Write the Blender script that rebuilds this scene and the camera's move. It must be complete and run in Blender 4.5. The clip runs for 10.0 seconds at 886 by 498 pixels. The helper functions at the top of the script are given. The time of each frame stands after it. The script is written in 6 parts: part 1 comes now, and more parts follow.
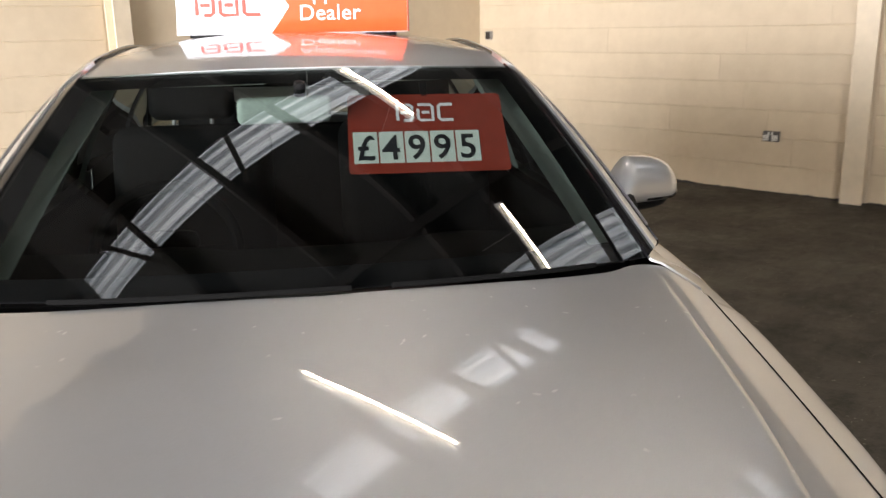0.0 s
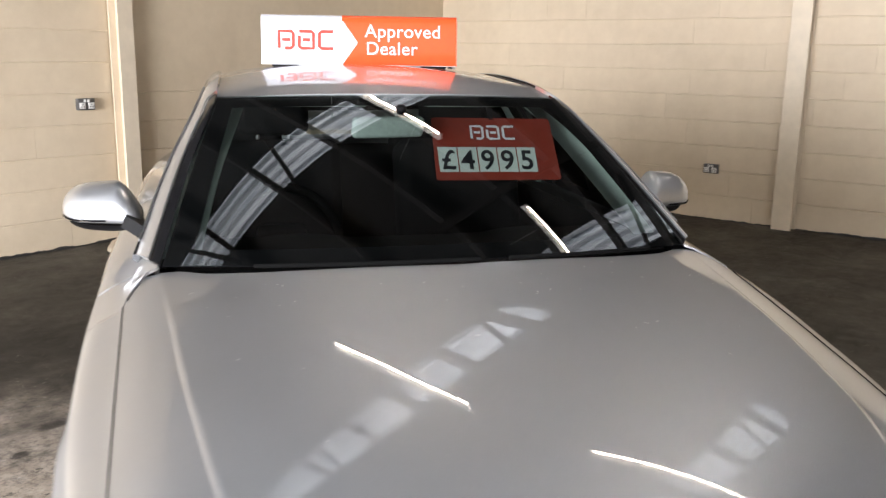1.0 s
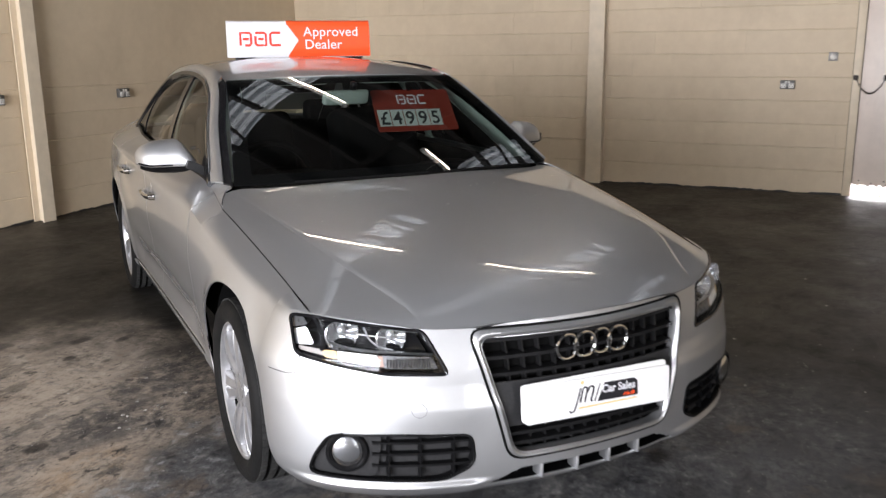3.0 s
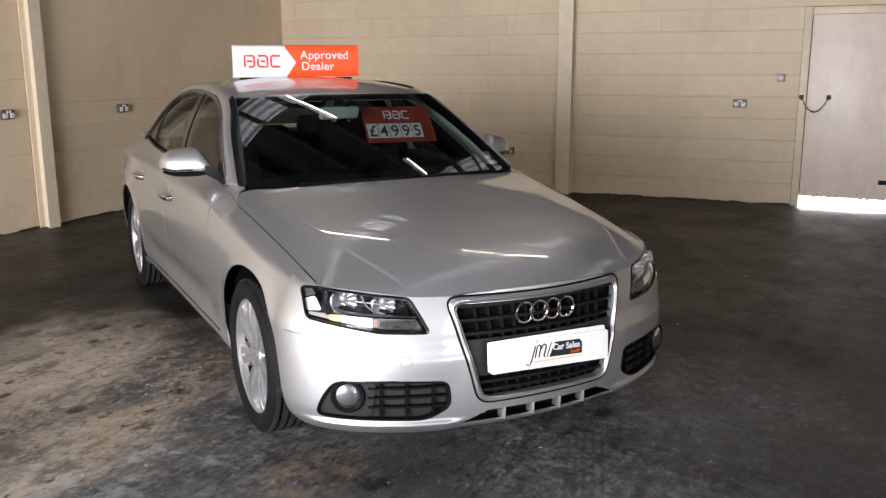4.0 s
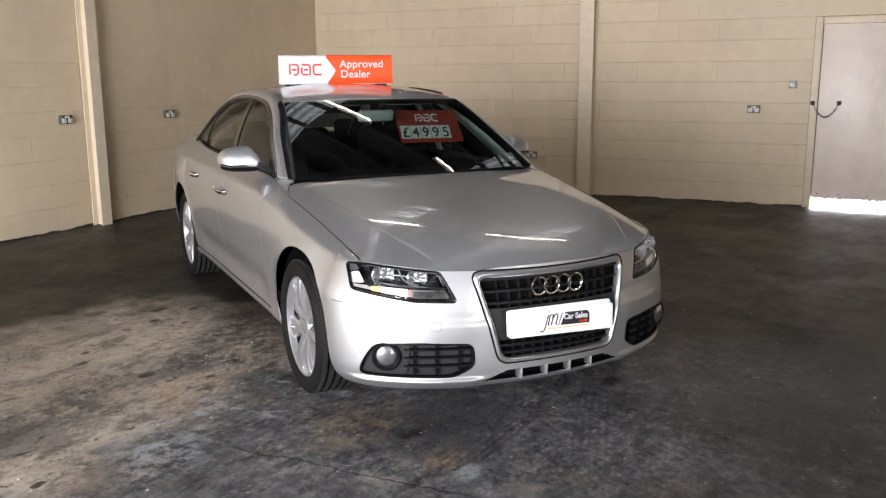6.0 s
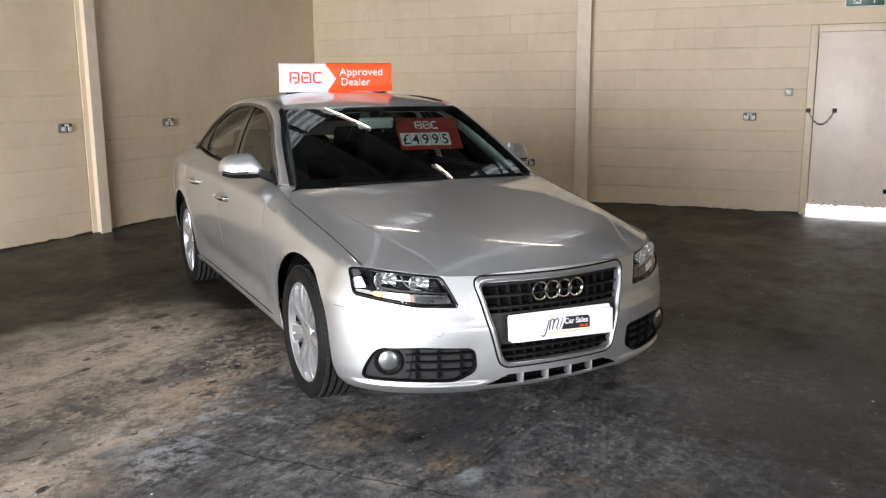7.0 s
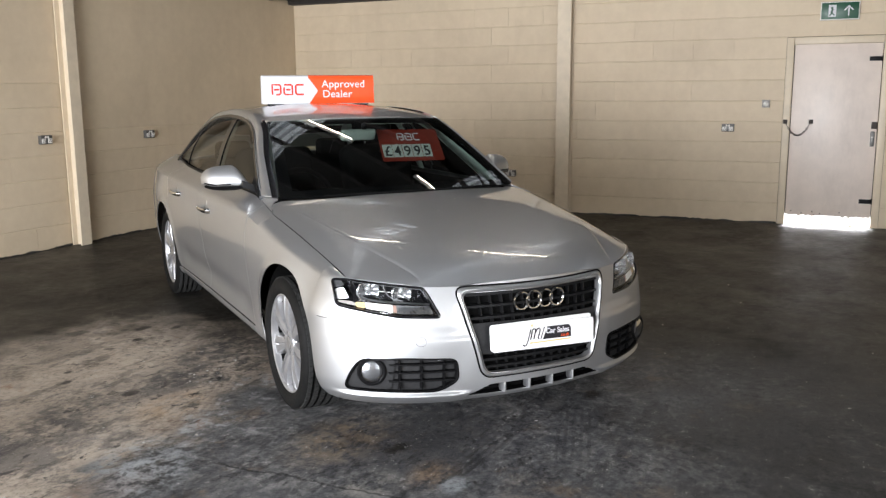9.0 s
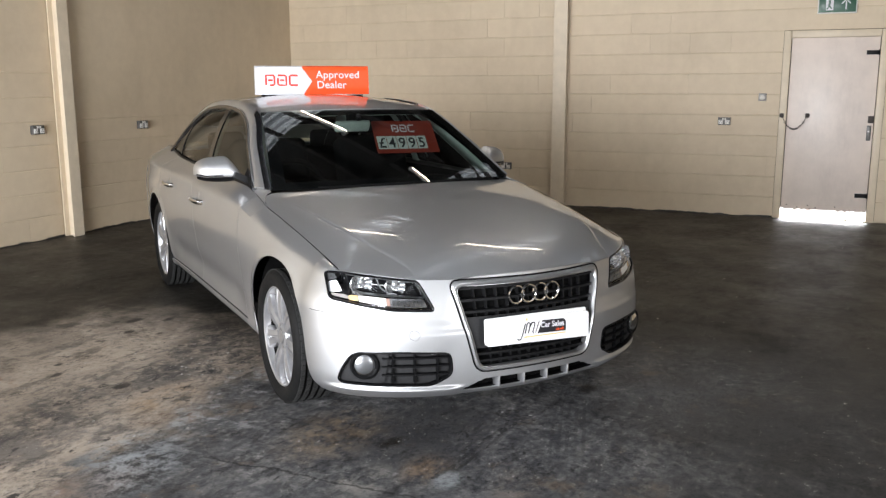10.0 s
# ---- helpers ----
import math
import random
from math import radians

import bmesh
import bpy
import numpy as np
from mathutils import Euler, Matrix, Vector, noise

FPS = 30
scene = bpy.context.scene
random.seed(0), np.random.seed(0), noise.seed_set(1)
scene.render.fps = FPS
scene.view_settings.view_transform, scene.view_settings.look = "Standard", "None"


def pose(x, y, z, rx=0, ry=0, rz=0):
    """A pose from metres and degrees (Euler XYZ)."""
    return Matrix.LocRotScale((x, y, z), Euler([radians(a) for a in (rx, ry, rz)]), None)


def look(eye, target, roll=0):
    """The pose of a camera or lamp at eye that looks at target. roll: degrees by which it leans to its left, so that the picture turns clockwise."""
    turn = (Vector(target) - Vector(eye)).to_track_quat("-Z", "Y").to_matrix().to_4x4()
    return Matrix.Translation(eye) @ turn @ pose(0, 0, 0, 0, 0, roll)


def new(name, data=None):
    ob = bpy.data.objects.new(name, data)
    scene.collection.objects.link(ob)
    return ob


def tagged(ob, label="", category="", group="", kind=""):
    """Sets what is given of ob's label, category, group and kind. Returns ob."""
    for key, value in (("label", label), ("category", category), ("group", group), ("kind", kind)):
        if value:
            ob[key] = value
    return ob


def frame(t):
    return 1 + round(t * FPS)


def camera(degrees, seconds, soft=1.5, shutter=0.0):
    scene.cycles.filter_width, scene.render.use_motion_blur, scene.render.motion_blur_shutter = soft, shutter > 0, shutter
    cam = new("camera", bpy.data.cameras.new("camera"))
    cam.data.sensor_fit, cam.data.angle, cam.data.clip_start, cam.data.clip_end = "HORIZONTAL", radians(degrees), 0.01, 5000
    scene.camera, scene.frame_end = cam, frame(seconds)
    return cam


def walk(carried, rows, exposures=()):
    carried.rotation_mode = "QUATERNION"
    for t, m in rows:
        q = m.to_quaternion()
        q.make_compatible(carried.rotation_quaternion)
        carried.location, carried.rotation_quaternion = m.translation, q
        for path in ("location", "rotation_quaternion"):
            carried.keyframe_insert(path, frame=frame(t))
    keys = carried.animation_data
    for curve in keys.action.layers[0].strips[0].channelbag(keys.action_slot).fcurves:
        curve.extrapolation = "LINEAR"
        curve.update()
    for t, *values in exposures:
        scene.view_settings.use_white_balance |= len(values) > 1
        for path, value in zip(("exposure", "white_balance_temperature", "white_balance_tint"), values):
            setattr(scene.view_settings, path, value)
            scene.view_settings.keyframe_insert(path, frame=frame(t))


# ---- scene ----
cam = camera(54.2, 10.0, soft=1.3, shutter=0.5)
PATH = [
    (0, (-0.021, -1.206, 1.443), (0.289, 0.704, 0.938), -1.1),
    (0.5, (-0.291, -1.458, 1.45), (0.144, 0.441, 1.001), 0.8),
    (1, (-0.573, -1.668, 1.46), (-0.08, 0.22, 1.025), 0.9),
    (1.5, (-0.873, -1.892, 1.474), (-0.192, -0.067, 1.023), 0.4),
    (2, (-1.066, -2.196, 1.46), (-0.322, -0.396, 1.006), 0.5),
    (2.5, (-1.307, -2.509, 1.453), (-0.49, -0.743, 0.991), -0.2),
    (4, (-1.779, -3.374, 1.488), (-0.856, -1.649, 1.072), -0.2),
    (4.5, (-1.942, -3.571, 1.496), (-1.014, -1.846, 1.096), -0.1),
    (5, (-1.952, -3.722, 1.491), (-1.065, -1.973, 1.096), -0.0),
    (5.5, (-1.986, -3.793, 1.485), (-1.117, -2.037, 1.081), -0.3),
    (7, (-2.053, -3.843, 1.476), (-1.172, -2.088, 1.098), -0.4),
    (7.5, (-2.059, -3.853, 1.467), (-1.186, -2.098, 1.075), -0.5),
    (8, (-2.064, -3.866, 1.474), (-1.189, -2.11, 1.083), -0.6),
    (8.5, (-2.066, -3.874, 1.479), (-1.17, -2.123, 1.112), -0.6),
    (9, (-2.066, -3.868, 1.482), (-1.146, -2.128, 1.128), -0.4),
    (9.5, (-2.051, -3.847, 1.486), (-1.124, -2.111, 1.13), -0.3),
    (10, (-2.045, -3.838, 1.477), (-1.117, -2.106, 1.106), -0.1),
]
EXPOSURES = [(0, 0.10, 6900, 16), (0.5, -0.05, 6720, 16), (1, -0.22, 6550, 16), (1.5, -0.20, 6500, 15), (2, -0.46, 6500, 15), (2.5, -0.73, 6550, 16), (4, -0.98, 6720, 17), (5.5, -0.95, 6720, 17), (7, -0.85, 6620, 14.5), (10, -0.84, 6580, 13.5)]
walk(cam, [(t, look(eye, target, roll)) for t, eye, target, roll in PATH], EXPOSURES)

# ---- world and light ----
world = bpy.data.worlds.new("world")
scene.world = world
world.use_nodes = True
wn = world.node_tree
sky = wn.nodes.new("ShaderNodeTexSky")
sky.sky_type = "NISHITA"
sky.sun_disc = False
sky.sun_elevation = radians(35)
sky.sun_rotation = radians(200)
wn.links.new(sky.outputs[0], wn.nodes["Background"].inputs[0])
wn.nodes["Background"].inputs[1].default_value = 0.12
scene.view_settings.exposure = 0.0
SKY_WATTS, FAR_FILL_WATTS, TUBE_POWER = 38, 50, 80.0

# The room stands turned against the car: u runs along the socket wall, v along the door wall.
ROOM = pose(0, 0, 0, 0, 0, 37.86)
U_BACK, V_SIDE, U_OPEN, V_FAR = 6.446, 5.168, -8.0, -7.0
EAVES = 2.72


def area_lamp(name, m, sx, sy, watts, colour):
    lamp = bpy.data.lights.new(name, "AREA")
    lamp.shape, lamp.size, lamp.size_y = "RECTANGLE", sx, sy
    lamp.energy, lamp.color = watts, colour
    ob = new(name, lamp)
    ob.matrix_world = m
    return ob


# daylight through the wide open shutter door at the near corner
area_lamp("shutter_daylight", ROOM @ look((U_OPEN + 0.03, 1.20, 1.50), (0, 1.20, 1.35)), 6.5, 2.8, 2900, (0.90, 0.955, 1.0))
# added fill for the car's front, through a made-up opening in the far wall
area_lamp("shutter_daylight", ROOM @ look((-5.2, V_FAR + 0.03, 1.35), (-5.2, 0, 1.25)), 3.4, 2.5, 480, (0.90, 0.955, 1.0))


# ---- materials ----
def material(name, colour, rough=0.5, metal=0.0, coat=0.0, emit=None, power=0.0, spec=0.5, alpha=None):
    m = bpy.data.materials.new(name)
    m.use_nodes = True
    b = m.node_tree.nodes["Principled BSDF"]
    b.inputs["Base Color"].default_value = (*colour, 1)
    b.inputs["Roughness"].default_value = rough
    b.inputs["Metallic"].default_value = metal
    b.inputs["Coat Weight"].default_value = coat
    b.inputs["Coat Roughness"].default_value = 0.02
    b.inputs["Specular IOR Level"].default_value = spec
    if emit:
        b.inputs["Emission Color"].default_value = (*emit, 1)
        b.inputs["Emission Strength"].default_value = power
    return m


def node(m, kind, **values):
    n = m.node_tree.nodes.new("ShaderNode" + kind)
    for key, value in values.items():
        n.inputs[key.replace("_", " ")].default_value = value
    return n


def link(m, a, b):
    m.node_tree.links.new(a, b)


def noise_tex(m, scale, detail=6.0, rough=0.6, space="Object", stretch=(1, 1, 1)):
    tc = node(m, "NewGeometry") if space == "Position" else node(m, "TexCoord")
    mp = node(m, "Mapping", Scale=stretch)
    n = node(m, "TexNoise", Scale=scale, Detail=detail, Roughness=rough)
    link(m, tc.outputs[space], mp.inputs[0])
    link(m, mp.outputs[0], n.inputs["Vector"])
    return n


def ramp(m, src, *stops):
    r = m.node_tree.nodes.new("ShaderNodeValToRGB")
    els = r.color_ramp.elements
    while len(els) < len(stops):
        els.new(0.5)
    for e, (p, c) in zip(els, stops):
        e.position = p
        e.color = (*c, 1) if isinstance(c, tuple) else (c, c, c, 1)
    link(m, src, r.inputs[0])
    return r


def mix(m, fac, a, b, mode="MIX"):
    x = m.node_tree.nodes.new("ShaderNodeMix")
    x.data_type, x.blend_type = "RGBA", mode
    for i, v in ((0, fac), (6, a), (7, b)):
        if isinstance(v, (int, float)):
            x.inputs[i].default_value = v
        elif isinstance(v, tuple):
            x.inputs[i].default_value = (*v, 1)
        else:
            link(m, v, x.inputs[i])
    return x.outputs[2]


def bsdf(m):
    return m.node_tree.nodes["Principled BSDF"]


def bump(m, height, strength=0.2, distance=0.01):
    b = node(m, "Bump", Strength=strength, Distance=distance)
    link(m, height, b.inputs["Height"])
    link(m, b.outputs[0], bsdf(m).inputs["Normal"])
    return b


def worn(name, colour, rough=0.5, metal=0.0, scale=30.0, amount=0.15, bumpy=0.05, **more):
    """A plain colour with fine and coarse variation in tone, gloss and relief."""
    m = material(name, colour, rough, metal, **more)
    fine, coarse = noise_tex(m, scale), noise_tex(m, scale / 12, 3)
    dark = tuple(c * (1 - amount) for c in colour)
    light = tuple(min(1, c * (1 + amount)) for c in colour)
    a = ramp(m, fine.outputs[0], (0.35, dark), (0.65, light))
    b = ramp(m, coarse.outputs[0], (0.3, 1 - amount), (0.7, 1.0))
    link(m, mix(m, 1.0, a.outputs[0], b.outputs[0], "MULTIPLY"), bsdf(m).inputs["Base Color"])
    r = ramp(m, fine.outputs[0], (0.3, max(0, rough - 0.06)), (0.7, min(1, rough + 0.06)))
    link(m, r.outputs[0], bsdf(m).inputs["Roughness"])
    if bumpy:
        bump(m, fine.outputs[0], bumpy)
    return m


def paint_material():
    m = material("silver_paint", (0.5, 0.5, 0.5), 0.5, 0.92, coat=1.0, spec=0.2)
    flake = noise_tex(m, 900, 2)
    dust = noise_tex(m, 5, 5)
    c = ramp(m, flake.outputs[0], (0.35, (0.455, 0.461, 0.470)), (0.65, (0.515, 0.521, 0.530)))
    link(m, c.outputs[0], bsdf(m).inputs["Base Color"])
    r = ramp(m, dust.outputs[0], (0.3, 0.46), (0.75, 0.53))
    link(m, r.outputs[0], bsdf(m).inputs["Roughness"])
    cr = ramp(m, dust.outputs[0], (0.4, 0.003), (0.8, 0.012))
    link(m, cr.outputs[0], bsdf(m).inputs["Coat Roughness"])
    bsdf(m).inputs["Coat IOR"].default_value = 1.5
    return m


def glass_material(name, tint, rough=0.0, ior=1.5):
    m = bpy.data.materials.new(name)
    m.use_nodes = True
    t = m.node_tree
    t.nodes.remove(t.nodes["Principled BSDF"])
    clear, gloss = t.nodes.new("ShaderNodeBsdfTransparent"), t.nodes.new("ShaderNodeBsdfGlossy")
    clear.inputs[0].default_value = (*tint, 1)
    gloss.inputs["Roughness"].default_value = rough
    fres, mx = t.nodes.new("ShaderNodeFresnel"), t.nodes.new("ShaderNodeMixShader")
    fres.inputs[0].default_value = ior
    link(m, fres.outputs[0], mx.inputs[0])
    link(m, clear.outputs[0], mx.inputs[1])
    link(m, gloss.outputs[0], mx.inputs[2])
    link(m, mx.outputs[0], t.nodes["Material Output"].inputs[0])
    return m


PAINT = paint_material()
GLASS = glass_material("windscreen_glass", (0.31, 0.36, 0.335), ior=1.70)
SIDE_GLASS = glass_material("tinted_side_glass", (0.30, 0.34, 0.315), ior=1.32)
LENS = glass_material("clear_lens", (0.93, 0.95, 0.96))
CHROME = material("chrome", (0.80, 0.80, 0.80), 0.06, 1.0)
SATIN = worn("satin_chrome", (0.44, 0.44, 0.45), 0.33, 1.0, 60, 0.06, 0)
BLACK = worn("black_plastic", (0.006, 0.006, 0.0065), 0.42, 0, 120, 0.25, 0.05, spec=0.10)
GRILLE_BLACK = worn("satin_black_grille", (0.010, 0.010, 0.0105), 0.34, 0, 120, 0.2, 0, spec=0.22)
VENT_GREY = worn("dark_grey_vent_plastic", (0.022, 0.022, 0.023), 0.55, 0, 120, 0.2, 0.05, spec=0.25)
SILVER_TRIM = material("silver_grille_trim", (0.47, 0.475, 0.48), 0.34, 0.85)
INDICATOR_WHITE = material("milky_lamp_diffuser", (0.80, 0.78, 0.73), 0.30)
CORNER_LENS = material("clear_corner_lens", (0.34, 0.31, 0.29), 0.25)
MARKER_RED = material("brown_red_marker", (0.34, 0.20, 0.15), 0.3)
BRIGHT_SILVERING = material("soft_silvering", (0.90, 0.90, 0.91), 0.42, 0.85)
BOWL_SILVER = material("fluted_bowl_silvering", (0.66, 0.66, 0.67), 0.24, 0.80)
GLOSS_BLACK = material("gloss_black", (0.008, 0.008, 0.009), 0.12)
# near-black that stands in for shade in gaps and recesses; wipers use it too
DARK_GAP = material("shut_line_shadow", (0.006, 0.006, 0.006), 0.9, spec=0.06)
RUBBER = worn("tyre_rubber", (0.009, 0.0088, 0.0086), 0.66, 0, 60, 0.3, 0.1, spec=0.12)
TREAD = worn("dusty_tread_rubber", (0.034, 0.034, 0.033), 0.75, 0, 60, 0.3, 0.1, spec=0.2)
ALLOY = worn("alloy_silver", (0.40, 0.40, 0.41), 0.38, 0.7, 40, 0.08, 0, coat=0.5)
CABIN = worn("dark_cabin_cloth", (0.006, 0.006, 0.0065), 0.85, 0, 90, 0.25, 0.2, spec=0.08)
CABIN_PLASTIC = worn("dark_cabin_plastic", (0.005, 0.005, 0.0053), 0.6, 0, 200, 0.2, 0.2, spec=0.08)
HEADLINER = worn("pale_grey_trim", (0.36, 0.42, 0.385), 0.8, 0, 90, 0.08, 0.1)
WHITE_PLATE = worn("white_plate_acrylic", (0.82, 0.82, 0.82), 0.18, 0, 40, 0.03, 0, coat=0.6)
ORANGE = worn("orange_print", (0.80, 0.085, 0.018), 0.42, 0, 30, 0.05, 0, spec=0.3)
WHITE_PRINT = worn("white_print", (0.66, 0.66, 0.69), 0.42, 0, 30, 0.03, 0, spec=0.3)
RED_CARD = worn("red_card", (0.23, 0.030, 0.018), 0.4, 0, 30, 0.06, 0)
RED_INK = material("red_ink", (0.62, 0.035, 0.015), 0.5)
GREEN_CARD = worn("pale_green_card", (0.52, 0.57, 0.53), 0.5, 0, 30, 0.04, 0)
DARK_INK = material("dark_ink", (0.012, 0.012, 0.016), 0.4)
AMBER = material("amber_plastic", (0.78, 0.52, 0.24), 0.25)
FOG_GREY = material("fog_reflector_grey", (0.30, 0.30, 0.31), 0.30, 0.85)
MIRROR = material("mirror_glass", (0.85, 0.86, 0.86), 0.01, 1.0)


# ---- mesh helpers ----
def link_mesh(name, bm, mat, parent=None, label="", smooth=True, auto=0.6):
    me = bpy.data.meshes.new(name)
    bm.normal_update()
    for f in bm.faces:
        f.smooth = smooth
    if smooth and auto:
        for e in bm.edges:
            if len(e.link_faces) == 2 and e.calc_face_angle(0) > auto:
                e.smooth = False
    bm.to_mesh(me)
    bm.free()
    if mat:
        for one in mat if isinstance(mat, (list, tuple)) else (mat,):
            me.materials.append(one)
    ob = new(name, me)
    if parent:
        ob.parent = parent
    if label:
        tagged(ob, label)
    return ob


def part(name, bm, mat, parent, label="", smooth=True, auto=0.6):
    return link_mesh(name, bm, mat, parent, label, smooth, auto)


def thing(name, label, category, m=None, group="", kind=""):
    ob = new(name)
    ob.empty_display_size = 0.1
    if m is not None:
        ob.matrix_world = m
    return tagged(ob, label, category, group, kind)


def box_bm(sx, sy, sz, bevel=0.0, at=(0, 0, 0), segs=2, bm=None):
    """A box of that size centred on at, with rounded edges."""
    own = bmesh.new()
    bmesh.ops.create_cube(own, size=1, matrix=Matrix.Translation(at) @ Matrix.Diagonal((sx, sy, sz, 1)))
    if bevel:
        bmesh.ops.bevel(own, geom=own.edges[:], offset=bevel, segments=segs, affect="EDGES", profile=0.5)
    return into(bm, own)


def into(bm, own, m=None):
    if m is not None:
        own.transform(m)
    if bm is None:
        return own
    me = bpy.data.meshes.new("tmp")
    own.to_mesh(me)
    own.free()
    bm.from_mesh(me)
    bpy.data.meshes.remove(me)
    return bm


def cyl_bm(r, depth, m=None, n=24, bevel=0.0, bm=None, r2=None):
    own = bmesh.new()
    bmesh.ops.create_cone(own, cap_ends=True, segments=n, radius1=r, radius2=r if r2 is None else r2, depth=depth)
    if bevel:
        rim = [e for e in own.edges if len({round(v.co.z, 5) for v in e.verts}) == 1]
        bmesh.ops.bevel(own, geom=rim, offset=bevel, segments=2, affect="EDGES", profile=0.5)
    return into(bm, own, m)


def grid_bm(fn, nu, nv, bm=None, flip=False, wrap=False):
    """A sheet of quads from fn(u, v), u and v from 0 to 1."""
    bm = bm or bmesh.new()
    rows = [[bm.verts.new(fn(i / nu, j / nv)) for i in range(nu if wrap else nu + 1)] for j in range(nv + 1)]
    for j in range(nv):
        for i in range(nu):
            k = (i + 1) % nu if wrap else i + 1
            q = (rows[j][i], rows[j][k], rows[j + 1][k], rows[j + 1][i])
            if len(set(q)) == 4:
                bm.faces.new(q[::-1] if flip else q)
    return bm


def thicken(bm, d):
    """Gives a sheet a thickness of d against its normals, with closed rims."""
    bm.normal_update()
    top = list(bm.faces)
    rim = [e for e in bm.edges if len(e.link_faces) == 1]
    back = {v: bm.verts.new(v.co - v.normal * d) for v in list(bm.verts)}
    for f in top:
        bm.faces.new([back[v] for v in reversed(f.verts)])
    for e in rim:
        f = e.link_faces[0]
        a, b = e.verts
        loop = [v for v in f.verts]
        if loop[(loop.index(a) + 1) % len(loop)] != b:
            a, b = b, a
        bm.faces.new((b, a, back[a], back[b]))
    return bm


def mirrored(bm):
    """The same mesh on the other side of the car."""
    out = bm.copy()
    for v in out.verts:
        v.co.x = -v.co.x
    bmesh.ops.reverse_faces(out, faces=out.faces[:])
    return out


def tube_bm(points, r, n=8, closed=False, bm=None, flat=None):
    """A round bar (or a flat one, r by flat) along points."""
    bm = bm or bmesh.new()
    pts = [Vector(p) for p in points]
    k = len(pts)
    rings = []
    side = None
    for i, p in enumerate(pts):
        a, b = pts[(i - 1) % k if closed else max(i - 1, 0)], pts[(i + 1) % k if closed else min(i + 1, k - 1)]
        d = (b - a).normalized()
        if side is None:
            side = d.orthogonal().normalized()
        side = (side - d * side.dot(d)).normalized()
        up = d.cross(side)
        rings.append([bm.verts.new(p + side * r * math.cos(2 * math.pi * j / n) + up * (flat or r) * math.sin(2 * math.pi * j / n)) for j in range(n)])
    for i in range(k if closed else k - 1):
        a, b = rings[i], rings[(i + 1) % k]
        for j in range(n):
            bm.faces.new((a[j], a[(j + 1) % n], b[(j + 1) % n], b[j]))
    if not closed:
        bm.faces.new(rings[0][::-1])
        bm.faces.new(rings[-1])
    return bm


def prism_bm(outline, depth, bm=None, m=None, bevel=0.0):
    """A flat shape in the xy plane, raised by depth along z."""
    own = bmesh.new()
    f = own.faces.new([own.verts.new((x, y, 0)) for x, y in outline])
    own.normal_update()
    if f.normal.z > 0:
        f.normal_flip()
    up = bmesh.ops.extrude_face_region(own, geom=[f])
    bmesh.ops.translate(own, vec=(0, 0, depth), verts=[g for g in up["geom"] if isinstance(g, bmesh.types.BMVert)])
    if bevel:
        top = [e for e in own.edges if all(abs(v.co.z - depth) < 1e-6 for v in e.verts)]
        bmesh.ops.bevel(own, geom=top, offset=bevel, segments=2, affect="EDGES", profile=0.5)
    return into(bm, own, m)


def rounded(points, r, n=5):
    """A polygon with its corners rounded."""
    out, k = [], len(points)
    for i in range(k):
        p, a, b = Vector(points[i]), Vector(points[i - 1]), Vector(points[(i + 1) % k])
        rr = min(r, (a - p).length * 0.45, (b - p).length * 0.45)
        s, e = p + (a - p).normalized() * rr, p + (b - p).normalized() * rr
        for j in range(n + 1):
            t = j / n
            out.append(tuple((1 - t) ** 2 * s + 2 * t * (1 - t) * p + t * t * e))
    return out


def text_bm(words, size, spacing=1.0, bold=0.0):
    """Letters of the built-in font as flat faces in the xy plane, from the origin."""
    cu = bpy.data.curves.new("letters", "FONT")
    cu.body, cu.size, cu.space_character, cu.offset, cu.extrude = words, size, spacing, bold, 0.0006
    ob = bpy.data.objects.new("letters", cu)
    scene.collection.objects.link(ob)
    me = bpy.data.meshes.new_from_object(ob.evaluated_get(bpy.context.evaluated_depsgraph_get()))
    bm = bmesh.new()
    bm.from_mesh(me)
    bpy.data.objects.remove(ob)
    bpy.data.curves.remove(cu)
    bpy.data.meshes.remove(me)
    return bm


def curve(xs, ys):
    """A smooth function through the given values that never overshoots them."""
    xs, ys = np.array(xs, float), np.array(ys, float)
    h, d = np.diff(xs), np.diff(ys) / np.diff(xs)
    m = np.zeros(len(xs))
    m[0], m[-1] = d[0], d[-1]
    for i in range(1, len(xs) - 1):
        if d[i - 1] * d[i] > 0:
            w1, w2 = 2 * h[i] + h[i - 1], h[i] + 2 * h[i - 1]
            m[i] = (w1 + w2) / (w1 / d[i - 1] + w2 / d[i])

    def f(x):
        if x <= xs[0]:
            return float(ys[0] + m[0] * (x - xs[0]))
        if x >= xs[-1]:
            return float(ys[-1] + m[-1] * (x - xs[-1]))
        i = int(np.searchsorted(xs, x) - 1)
        t = (x - xs[i]) / h[i]
        return float((1 + 2 * t) * (1 - t) ** 2 * ys[i] + t * (1 - t) ** 2 * h[i] * m[i] + t * t * (3 - 2 * t) * ys[i + 1] + t * t * (t - 1) * h[i] * m[i + 1])

    return f


def spline(points):
    """A smooth line in space through the points, from 0 to 1 by length."""
    p = np.array(points, float)
    s = np.r_[0, np.cumsum(np.linalg.norm(np.diff(p, axis=0), axis=1))]
    s /= s[-1]
    fs = [curve(s, p[:, i]) for i in range(3)]
    return lambda t: Vector((fs[0](t), fs[1](t), fs[2](t)))


